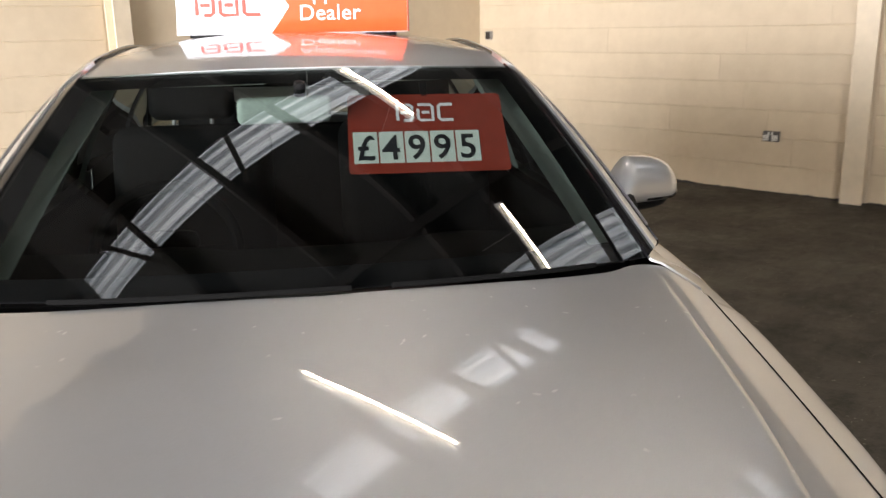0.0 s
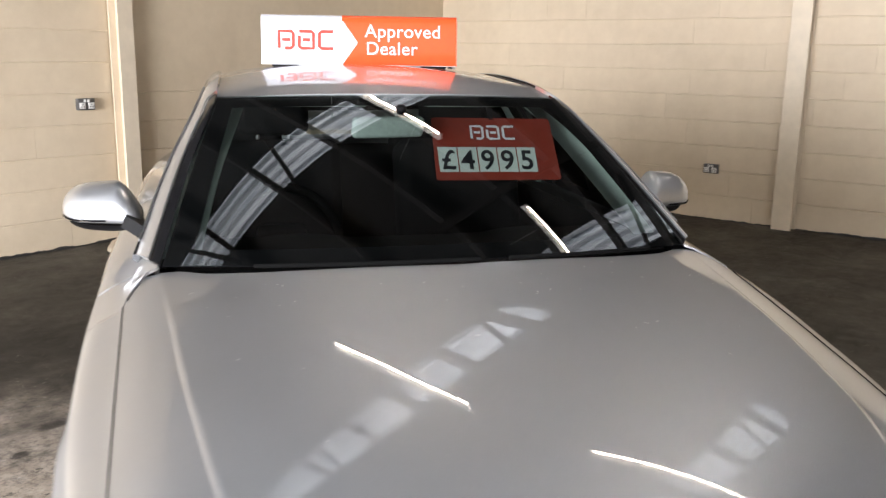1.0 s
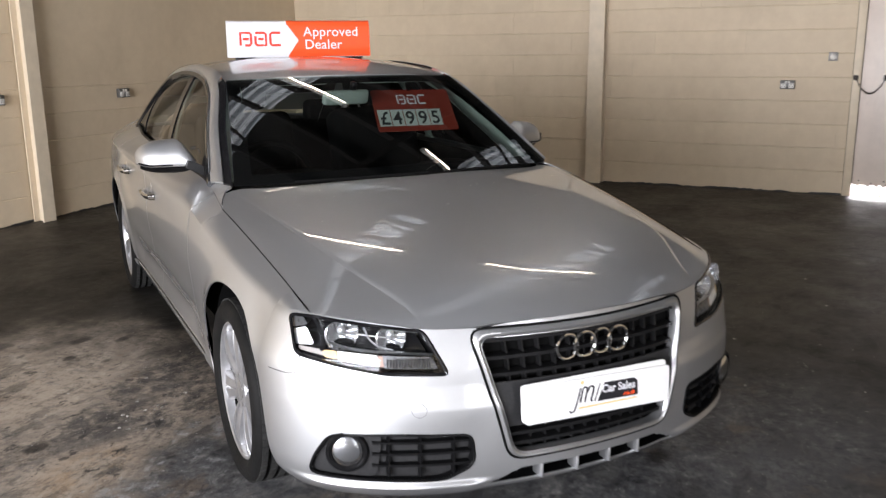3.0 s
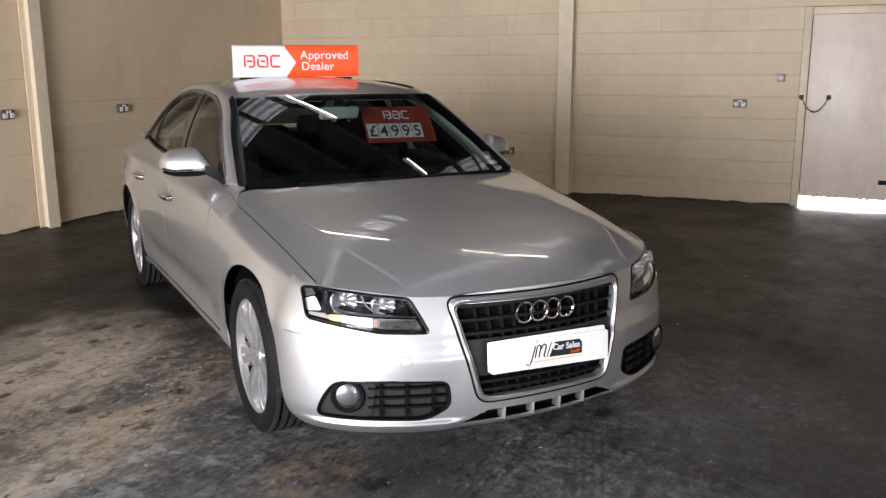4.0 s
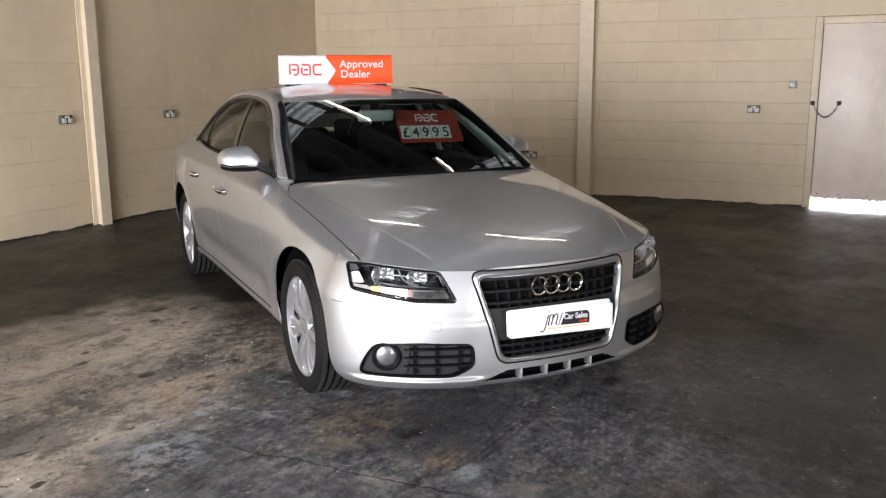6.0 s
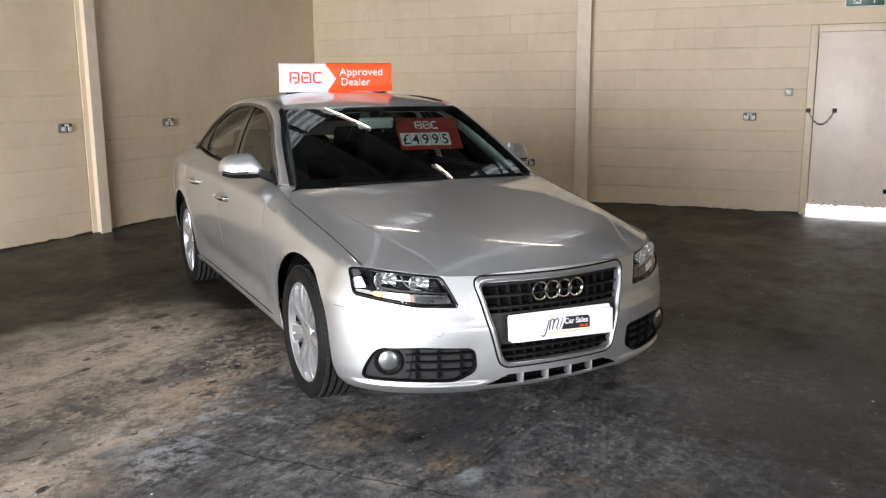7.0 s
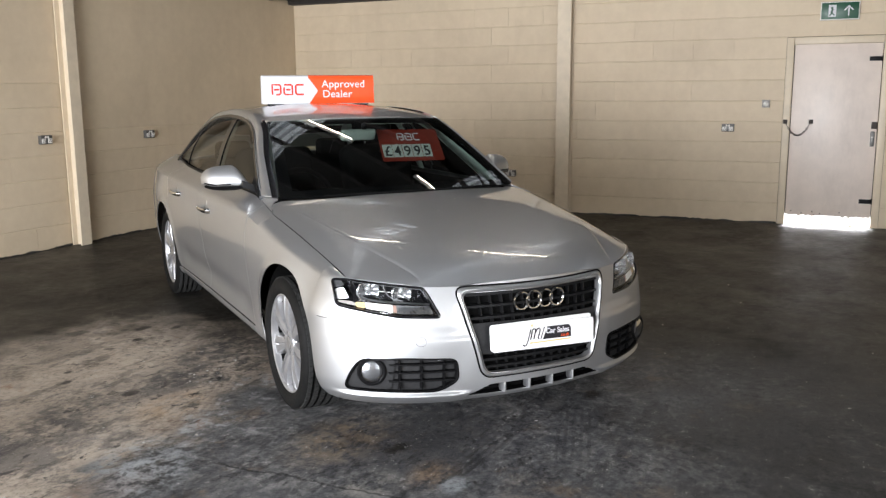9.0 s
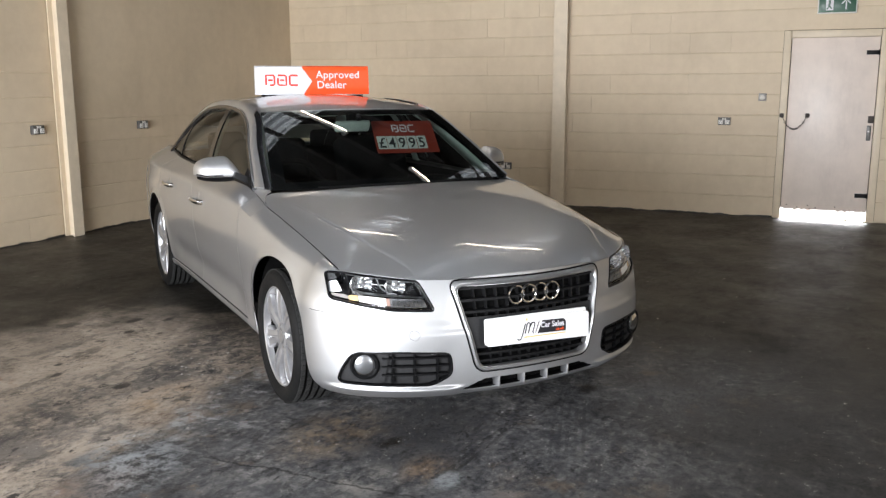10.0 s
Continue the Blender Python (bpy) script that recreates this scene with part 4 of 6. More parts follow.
def grille_half(z):
    return 0.366 + (0.272 - 0.366) * (0.664 - z) / (0.664 - 0.318)


for z in (0.651, 0.602, 0.553, 0.374, 0.343):
    w = grille_half(z) - 0.006
    bm = bmesh.new()
    for i in range(25):
        x0 = -w + 2 * w * i / 24
        y = nose(x0, z) + 0.012
        ring = [bm.verts.new((x0, y + dy, z + dz)) for dy, dz in ((0, -0.005), (0, 0.005), (0.034, 0.007), (0.034, -0.007))]
        if i:
            for j in range(4):
                bm.faces.new((last[j], ring[j], ring[(j + 1) % 4], last[(j + 1) % 4]))
        last = ring
    part("slat", bm, GRILLE_BLACK, grille)
for i in range(-7, 7):
    for za, zb in ((0.522, 0.664), (0.320, 0.392)):
        x = i * 0.0505 + 0.025
        zb2 = zb
        if abs(x) > grille_half(za) - 0.012:
            continue
        bm = bmesh.new()
        for k, z in enumerate(spread(za, zb2, 6)):
            xx = x * (0.9 + 0.1 * (z - 0.3) / 0.36)
            y = nose(xx, z) + 0.027
            ring = [bm.verts.new((xx + dx, y + dy, z)) for dx, dy in ((-0.0025, 0), (0.0025, 0), (0.003, 0.022), (-0.003, 0.022))]
            if k:
                for j in range(4):
                    bm.faces.new((last[j], ring[j], ring[(j + 1) % 4], last[(j + 1) % 4]))
            last = ring
        part("upright_slat", bm, GRILLE_BLACK, grille)
holder = rounded([(-0.328, 0.532), (-0.294, 0.400), (0.294, 0.400), (0.328, 0.532)], 0.01)
part("plate_holder", thicken(patch(holder, 0.010, 20, 4), 0.01), VENT_GREY, grille, "plain dark grey plate panel")
RING_R, RING_Z, RING_STEP = 0.0368, 0.608, 0.0603


def ring_bm(k):
    """One badge ring, k steps from the middle, standing just off the slats."""
    return tube_bm([(k * RING_STEP + RING_R * math.cos(a * math.pi / 20), -0.846 - 0.003 * (int(k + 1.5) % 2), RING_Z + RING_R * math.sin(a * math.pi / 20)) for a in range(40)], 0.0058, 8, True)


badge = part("badge", ring_bm(-1.5), CHROME, grille, "four linked chrome rings")
for k in (-0.5, 0.5, 1.5):
    part("ring", ring_bm(k), CHROME, grille)


# number plates: two, one screwed over the other
def plate_face(w, h, t):
    return prism_bm(rounded([(-w / 2, -h / 2), (w / 2, -h / 2), (w / 2, h / 2), (-w / 2, h / 2)], 0.012, 4), t, bevel=0.0012)


PLATE = Matrix.Translation((0, -0.888, 0.457)) @ Euler((radians(90 - 6), 0, 0)).to_matrix().to_4x4()
plate_back = part("number_plate", plate_face(0.52, 0.111, 0.004), WHITE_PLATE, car, "white plate behind, tilted and showing at the corner")
plate_back.matrix_local = PLATE @ pose(-0.008, 0.014, -0.006, 0, 0, -1.0)
plate = part("number_plate", plate_face(0.52, 0.111, 0.005), WHITE_PLATE, car, "white dealer plate with a dark banner and orange line")
plate.matrix_local = PLATE @ pose(0, 0.002, 0, 0, 0, -2.4)


def on_plate(name, bm, mat, label=""):
    bm.transform(Matrix.Translation((0, 0, 0.0052)))
    return part(name, bm, mat, plate, label, smooth=False)


banner = [(-0.012, -0.020), (0.136, -0.020), (0.136, 0.022), (0.124, 0.034), (0.014, 0.034)]
on_plate("banner", prism_bm(banner, 0.0006), DARK_INK, "dark slanted banner")
bm = text_bm("Car Sales", 0.0325, 1.0, 0.0008)
bm.transform(Matrix.Translation((0.004, 0.004, 0.0008)))
on_plate("lettering", bm, WHITE_PRINT)
bm = text_bm(".co.uk", 0.019, 1.0, 0.0003)
bm.transform(Matrix.Translation((0.080, -0.0145, 0.0008)))
on_plate("lettering", bm, ORANGE)
on_plate("underline", prism_bm([(-0.082, -0.034), (0.134, -0.030), (0.134, -0.025), (-0.076, -0.028)], 0.0005), AMBER)


def pen(points, w):
    """A flat pen stroke of even width on the plate."""
    left, right = [], []
    pts = [Vector(p) for p in points]
    for i, p in enumerate(pts):
        d = (pts[min(i + 1, len(pts) - 1)] - pts[max(i - 1, 0)]).normalized()
        n = Vector((-d.y, d.x)) * w / 2
        left.append(tuple(p + n))
        right.append(tuple(p - n))
    return prism_bm(left + right[::-1], 0.0005)


on_plate("mark", pen([(-0.113, -0.034), (-0.106, -0.041), (-0.096, -0.038), (-0.088, -0.022), (-0.072, 0.028)], 0.0058), DARK_INK)
on_plate("mark", pen([(-0.074, -0.016), (-0.064, 0.024), (-0.056, 0.030), (-0.049, 0.026), (-0.050, 0.014), (-0.058, -0.016)], 0.0062), DARK_INK)
on_plate("mark", pen([(-0.050, 0.012), (-0.040, 0.027), (-0.031, 0.030), (-0.025, 0.025), (-0.027, 0.012), (-0.036, -0.012), (-0.030, -0.017)], 0.0062), DARK_INK)
on_plate("mark", pen([(-0.022, -0.018), (-0.002, 0.034)], 0.004), DARK_INK)
on_plate("mark", prism_bm([(-0.066 + 0.006 * math.cos(a), 0.044 + 0.006 * math.sin(a)) for a in [i * math.pi / 5 for i in range(10)]], 0.0005), AMBER)

# lower intake with four fins
intake = part("lower_intake", patch(INTAKE, 0.06, 30, 4), DARK_GAP, car, "slim black lower air intake")
part("recess", wall_of(INTAKE, 0, 0.06), BLACK, intake)
for x in (-0.18, -0.06, 0.06, 0.18):
    part("fin", box_bm(0.009, 0.05, 0.048, 0.003, (x, nose(x, 0.243) + 0.024, 0.244)), PAINT, intake)


def ball_bm(at, r, m_dir=(0, -1, 0), flat=0.5, n=20, k=8):
    q = Vector(m_dir).to_track_quat("Z", "Y").to_matrix().to_4x4()
    mm = Matrix.Translation(at) @ q
    return grid_bm(lambda u, v: mm @ Vector((r * math.sin(v * math.pi / 2 + 1e-3) * math.cos(2 * math.pi * u), r * math.sin(v * math.pi / 2 + 1e-3) * math.sin(2 * math.pi * u), r * flat * math.cos(v * math.pi / 2))), n, k, wrap=True)



def skin(x, z, back):
    return Vector((x, nose(x, z) + back, z))


def build_lamp(sign):
    flip = (lambda b: b) if sign > 0 else mirrored
    name = "headlight"
    lens = part(name, flip(patch(LAMP, 0.004, 40, 12)), LENS, car, "clear headlight with chrome reflectors and an amber indicator")
    lens.visible_shadow = False

    def sub(n, bm, mat, label=""):
        return part(n, flip(bm), mat, lens, label)

    sub("housing", patch(LAMP, 0.085, 30, 8, 0.96), GLOSS_BLACK)
    sub("housing_wall", wall_of(LAMP, 0.004, 0.09), GLOSS_BLACK)
    sub("seal", tube_bm(on_nose(scaled(LAMP, 0.985), 0.002), 0.0055, 6, True), GLOSS_BLACK)
    def under_top(bm):
        for v in bm.verts:
            v.co.z = min(v.co.z, 0.681 + 0.10 * (abs(v.co.x) - 0.502))
        return bm

    for x, z, r in ((0.692, 0.672, 0.050), (0.576, 0.664, 0.046)):
        c = skin(x, z, 0.036)
        q = Vector((-0.15, -0.95, 0.22)).to_track_quat("Z", "Y").to_matrix().to_4x4()
        mm = Matrix.Translation(c) @ q
        facet = grid_bm(lambda u, v: mm @ Vector((r * v * math.cos(2 * math.pi * u), r * v * math.sin(2 * math.pi * u), -0.026 * (1 - v * v) + 0.0062 * v * abs(math.cos(8 * 2 * math.pi * u)))), 128, 8, wrap=True)
        sub("reflector", under_top(facet), BOWL_SILVER, "fluted chrome reflector bowl")
        sub("reflector_rim", under_top(tube_bm([c + Vector((r * math.cos(a * math.pi / 20), -0.003 - 0.1 * r * math.cos(a * math.pi / 20), r * math.sin(a * math.pi / 20))) for a in range(40)], 0.0026, 6, True)), BOWL_SILVER)
        sub("bulb", ball_bm(c + Vector((0, 0.006, 0.008)), 0.012, (0.25, -0.95, 0.1), 1.2), BRIGHT_SILVERING)
        lid = ball_bm(c + Vector((0, 0.012, -0.040)), r * 0.95, (0.25, -0.95, 0.1), 0.45)
        for v in lid.verts:
            v.co.z = c.z - 0.040 + (v.co.z - c.z + 0.040) * 0.40
        sub("eyelid", lid, GLOSS_BLACK, "black shroud under the bowl")
    side = rounded([(0.764, 0.640), (0.806, 0.634), (0.801, 0.672), (0.772, 0.684)], 0.008)
    sub("side_reflector", patch(side, 0.020, 12, 8), BRIGHT_SILVERING, "bright side light reflector")
    upper = rounded([(0.768, 0.688), (0.801, 0.676), (0.799, 0.704), (0.772, 0.706)], 0.006)
    sub("side_reflector", patch(upper, 0.022, 10, 6), LAMP_TRAY, "smoked upper side reflector")
    sub("divider", tube_bm([skin(0.752 - 0.010 * math.sin(t * 3.0), 0.626 + 0.082 * t, 0.016) for t in spread(0, 1, 10)], 0.007, 6), GLOSS_BLACK)
    low = rounded([(0.470, 0.580), (0.60, 0.583), (0.608, 0.586), (0.608, 0.620), (0.60, 0.618), (0.482, 0.612)], 0.006)
    sub("indicator_tray", patch(low, 0.026, 30, 6), LAMP_TRAY, "clear grey indicator tray")
    bright = rounded([(0.622, 0.589), (0.716, 0.604), (0.716, 0.628), (0.622, 0.620)], 0.004)
    sub("bright_tray", patch(bright, 0.022, 20, 5), INDICATOR_WHITE, "bright milky tray")
    amber = rounded([(0.717, 0.605), (0.748, 0.610), (0.748, 0.628), (0.717, 0.628)], 0.006)
    sub("indicator", patch(amber, 0.022, 12, 5), AMBER, "amber indicator")
    marker = rounded([(0.609, 0.588), (0.621, 0.589), (0.621, 0.619), (0.609, 0.618)], 0.003)
    sub("marker", patch(marker, 0.022, 6, 5), MARKER_RED, "small brown-red marker lens")
    corner = rounded([(0.744, 0.612), (0.800, 0.622), (0.800, 0.632), (0.744, 0.628)], 0.004)
    sub("corner_tray", patch(corner, 0.024, 12, 4), CORNER_LENS, "clear grey corner lens")
    ribs = bmesh.new()
    for i in range(16):
        x = 0.490 + i * 0.0074
        box_bm(0.0026, 0.004, 0.026, 0, skin(x, 0.597, 0.020), bm=ribs)
    sub("lens_ribs", ribs, LAMP_TRAY)
    swoosh = spline([skin(0.742, 0.700, 0.022), skin(0.738, 0.668, 0.022), skin(0.724, 0.648, 0.021), skin(0.690, 0.637, 0.020), skin(0.620, 0.630, 0.020), skin(0.482, 0.620, 0.022)])
    sub("trim_bar", tube_bm([swoosh(t) for t in spread(0, 1, 30)], 0.0040, 8, flat=0.0060), SATIN, "curved satin trim bar")
    arc = spline([skin(0.640, 0.690, 0.024), skin(0.634, 0.664, 0.024), skin(0.615, 0.644, 0.024), skin(0.580, 0.634, 0.022)])
    sub("trim_arc", tube_bm([arc(t) for t in spread(0, 1, 16)], 0.0026, 8), SATIN, "curved satin trim")
    sub("bright_bar", tube_bm([skin(x, 0.672 - 0.1 * (0.660 - x), 0.028) for x in spread(0.590, 0.660, 8)], 0.0016, 6), INDICATOR_WHITE)

    vent = part("bumper_vent", flip(patch(FOG, 0.034, 30, 8)), VENT_GREY, car, "black slatted bumper vent round a fog lamp")

    def sub2(n, bm, mat, label=""):
        return part(n, flip(bm), mat, vent, label)

    sub2("recess", wall_of(FOG, 0, 0.052), BLACK)
    sub2("vent_rim", tube_bm(on_nose(FOG, 0.001), 0.0045, 6, True), BLACK)
    outer = rounded([(0.756, 0.396), (0.788, 0.330), (0.802, 0.266), (0.640, 0.262), (0.628, 0.396), (0.68, 0.400)], 0.02)
    sub2("lamp_panel", patch(outer, 0.022, 20, 8), VENT_GREY)
    for z in (0.301, 0.337, 0.372):
        bm = bmesh.new()
        for i, x in enumerate(spread(0.398 + 0.9 * max(0, 0.30 - z), 0.655, 14)):
            y = nose(x, z) + 0.012
            ring = [bm.verts.new((x, y + dy, z + dz)) for dy, dz in ((0, -0.0035), (0, 0.0035), (0.022, 0.005), (0.022, -0.005))]
            if i:
                for j in range(4):
                    bm.faces.new((last[j], ring[j], ring[(j + 1) % 4], last[(j + 1) % 4]))
            last = ring
        sub2("slat", bm, BLACK)
    for x in (0.440, 0.530, 0.612):
        sub2("upright_slat", box_bm(0.005, 0.02, 0.128, 0, skin(x, 0.330, 0.026)), BLACK)
    c = skin(0.716, 0.345, 0.010)
    d = (0.42, -0.90, 0.0)
    q = Vector(d).to_track_quat("Z", "Y").to_matrix().to_4x4()
    mm = Matrix.Translation(c) @ q
    sub2("lamp_rim", tube_bm([mm @ Vector((0.054 * math.cos(a * math.pi / 16), 0.054 * math.sin(a * math.pi / 16), 0.003)) for a in range(32)], 0.008, 8, True), BLACK)
    sub2("reflector", ball_bm(c + Vector((0, 0.012, 0)), 0.047, d, 0.30), FOG_GREY, "silver fog lamp reflector")
    fog = sub2("fog_lens", ball_bm(c, 0.048, d, 0.42), LENS, "domed clear fog lamp lens")
    fog.visible_shadow = False


build_lamp(1)
build_lamp(-1)
# round tow-eye cover and parking sensors in the bumper
part("tow_cover", thicken(patch([(-0.54 + 0.019 * math.cos(a * math.pi / 12), 0.474 + 0.019 * math.sin(a * math.pi / 12)) for a in range(24)], -0.0004, 12, 8), 0.001), PAINT, car)
part("tow_cover_gap", tube_bm([skin(-0.54 + 0.0195 * math.cos(a * math.pi / 12), 0.474 + 0.0195 * math.sin(a * math.pi / 12), 0.0) for a in range(24)], 0.0006, 5, True), DARK_GAP, car)
# seam between bumper and wing, and added near-black sheets as shade under panel gaps
both("bumper_seam", tube_bm([skin(x, z, -0.0002) for x, z in ((0.806, 0.612), (0.812, 0.585), (0.822, 0.562), (0.838, 0.556), (0.852, 0.556), (0.863, 0.556), (0.872, 0.556))], 0.0014, 5), DARK_GAP, car)
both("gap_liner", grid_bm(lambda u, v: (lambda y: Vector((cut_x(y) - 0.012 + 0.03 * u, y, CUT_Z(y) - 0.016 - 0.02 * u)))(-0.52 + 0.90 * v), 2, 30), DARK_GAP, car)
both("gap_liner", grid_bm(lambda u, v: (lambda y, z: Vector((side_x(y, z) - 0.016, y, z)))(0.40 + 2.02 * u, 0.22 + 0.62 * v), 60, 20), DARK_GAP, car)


# thin near-black tube that draws the shade in the bonnet's side gap
both("bonnet_seal", tube_bm([Vector((cut_x(y) + 0.0008, y, CUT_Z(y) + 0.0004)) for y in spread(-0.50, 0.36, 40)], 0.0014, 6), DARK_GAP, car)


# wheel housings
def liner(c, cz):
    def f(u, v):
        a = math.pi * (-0.08 + 1.16 * u)
        return Vector((0.86 - 0.36 * v, c - (ARCH - 0.004) * math.cos(a), cz + (ARCH - 0.004) * math.sin(a)))

    bm = grid_bm(f, 30, 2)
    bm2 = grid_bm(lambda u, v: Vector((0.50, c - 0.37 + 0.74 * u, 0.16 + 0.52 * v)), 2, 2)
    return into(bm, bm2)


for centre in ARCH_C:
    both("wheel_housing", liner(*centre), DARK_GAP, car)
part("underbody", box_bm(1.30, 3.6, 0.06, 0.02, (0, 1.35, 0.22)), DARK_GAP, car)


# wheels: x is the axle, outwards positive
def revolve(profile, n=64):
    """A ring round the x axis from (x, r) pairs."""
    bm = bmesh.new()
    rings = [[bm.verts.new((x, r * math.cos(2 * math.pi * i / n), r * math.sin(2 * math.pi * i / n))) for x, r in profile] for i in range(n)]
    for i in range(n):
        a, b = rings[i], rings[(i + 1) % n]
        for j in range(len(profile) - 1):
            bm.faces.new((a[j], b[j], b[j + 1], a[j + 1]))
    return bm


def tyre_profile():
    pts = [(0.085, 0.232), (0.098, 0.241), (0.108, 0.259), (0.110, 0.276), (0.106, 0.294), (0.096, 0.308), (0.086, 0.3135)]
    x = 0.080
    for g in (0.062, 0.026, -0.010, -0.046):
        pts += [(g + 0.0052, 0.3172), (g + 0.0045, 0.3085), (g - 0.0045, 0.3085), (g - 0.0052, 0.3172)]
    pts += [(-0.086, 0.3135), (-0.106, 0.294), (-0.110, 0.27), (-0.09, 0.235)]
    return pts


def spoke_bm(angle):
    """One tapered wheel arm with a groove along its middle."""
    bm = bmesh.new()
    rows = []
    for r, w, x in ((0.030, 0.018, 0.066), (0.060, 0.027, 0.074), (0.110, 0.034, 0.082), (0.160, 0.043, 0.086), (0.205, 0.051, 0.084), (0.228, 0.060, 0.078)):
        prof = ((-1, -0.050), (-1, -0.010), (-0.90, -0.001), (-0.16, 0.004), (-0.08, -0.007), (0.08, -0.007), (0.16, 0.004), (0.90, -0.001), (1, -0.010), (1, -0.050))
        rows.append([bm.verts.new((x + d, t * w, r)) for t, d in prof])
    for a, b in zip(rows, rows[1:]):
        for j in range(len(a) - 1):
            bm.faces.new((a[j], b[j], b[j + 1], a[j + 1]))
    bmesh.ops.rotate(bm, cent=(0, 0, 0), matrix=Matrix.Rotation(angle, 3, "X"), verts=bm.verts[:])
    bmesh.ops.recalc_face_normals(bm, faces=bm.faces[:])
    return bm


def tread_blocks():
    bm = bmesh.new()
    for i in range(70):
        a = 2 * math.pi * i / 70
        for x0, x1 in ((0.069, 0.088), (0.033, 0.055), (-0.003, 0.019), (-0.039, -0.017), (-0.088, -0.053)):
            own = box_bm(x1 - x0, 0.0240, 0.004, 0.0, ((x0 + x1) / 2, 0, 0.3165))
            into(bm, own, Matrix.Rotation(a, 4, "X"))
    return bm


def build_wheel(name, at, spin):
    wheel = part(name, revolve(tyre_profile(), 80), RUBBER, car, "alloy wheel with seven broad arms and a black ribbed tyre", auto=0.9)
    tagged(part("tread", tread_blocks(), TREAD, wheel, smooth=False), kind="stuff")
    part("rim", revolve([(0.086, 0.240), (0.092, 0.238), (0.093, 0.233), (0.090, 0.228), (0.074, 0.224), (0.060, 0.220)]), ALLOY, wheel, "silver alloy rim")
    # barrel coloured near-black for the shade between the arms
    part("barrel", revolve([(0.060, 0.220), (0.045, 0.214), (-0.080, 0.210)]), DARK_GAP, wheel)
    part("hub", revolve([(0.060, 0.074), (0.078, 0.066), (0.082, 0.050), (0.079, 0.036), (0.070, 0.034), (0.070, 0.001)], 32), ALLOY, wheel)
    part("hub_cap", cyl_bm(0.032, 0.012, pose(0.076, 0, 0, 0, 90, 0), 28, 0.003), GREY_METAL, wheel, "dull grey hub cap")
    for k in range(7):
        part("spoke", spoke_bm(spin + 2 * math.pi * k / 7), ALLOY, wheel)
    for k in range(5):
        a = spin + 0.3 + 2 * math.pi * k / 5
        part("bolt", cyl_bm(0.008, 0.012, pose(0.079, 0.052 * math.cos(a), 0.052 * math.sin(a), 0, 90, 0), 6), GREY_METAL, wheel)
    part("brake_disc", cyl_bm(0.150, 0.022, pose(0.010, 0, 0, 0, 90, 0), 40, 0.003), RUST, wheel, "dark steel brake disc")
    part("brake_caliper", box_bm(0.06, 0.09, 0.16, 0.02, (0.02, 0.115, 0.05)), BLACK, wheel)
    # added near-black disc that stands in for shade deep in the wheel
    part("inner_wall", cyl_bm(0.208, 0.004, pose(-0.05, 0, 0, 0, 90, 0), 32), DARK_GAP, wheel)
    wheel.matrix_local = at
    return wheel


for y in (AXLE, REAR_AXLE):
    build_wheel("wheel", pose(0.778, y, HUB_Z), 0.0)
    build_wheel("wheel", pose(-0.778, y, HUB_Z, 0, 0, 180), 0.30 if y else 0.05)


# door mirrors
def mirror_shell(u, v):
    """Rounded housing: u round it, v from the inner to the outer end."""
    x = 0.790 + 0.220 * v
    k = (1 - abs(2 * (0.13 + 0.855 * v) - 1) ** 4.5) ** 0.5
    top = 1.102 - 0.020 * v * v - 0.075 * max(0.0, 0.30 - v) ** 1.5 / 0.16
    low = 0.983 + 0.012 * max(0, v - 0.8) / 0.2
    d = 0.105 * max(k, 0.10)
    a = 2 * math.pi * u
    c, s = math.cos(a), math.sin(a)
    y = 0.915 + 0.075 * v
    yy = y + d * math.copysign(abs(c) ** 0.9, c) * (1.0 if c < 0 else 0.35)
    base = low + 0.25 * (top - low)
    if s >= 0:
        zz = base + (top - base) * max(k, 0.12) * abs(s) ** 0.95
    else:
        zz = base - (base - low) * abs(s) ** 0.5
    return Vector((x, yy, zz))


def turned_in(bm):
    """The kerb-side mirror stands a little further back and closer to the door."""
    bmesh.ops.translate(bm, verts=bm.verts[:], vec=(-0.014, 0.010, -0.003))
    return bm


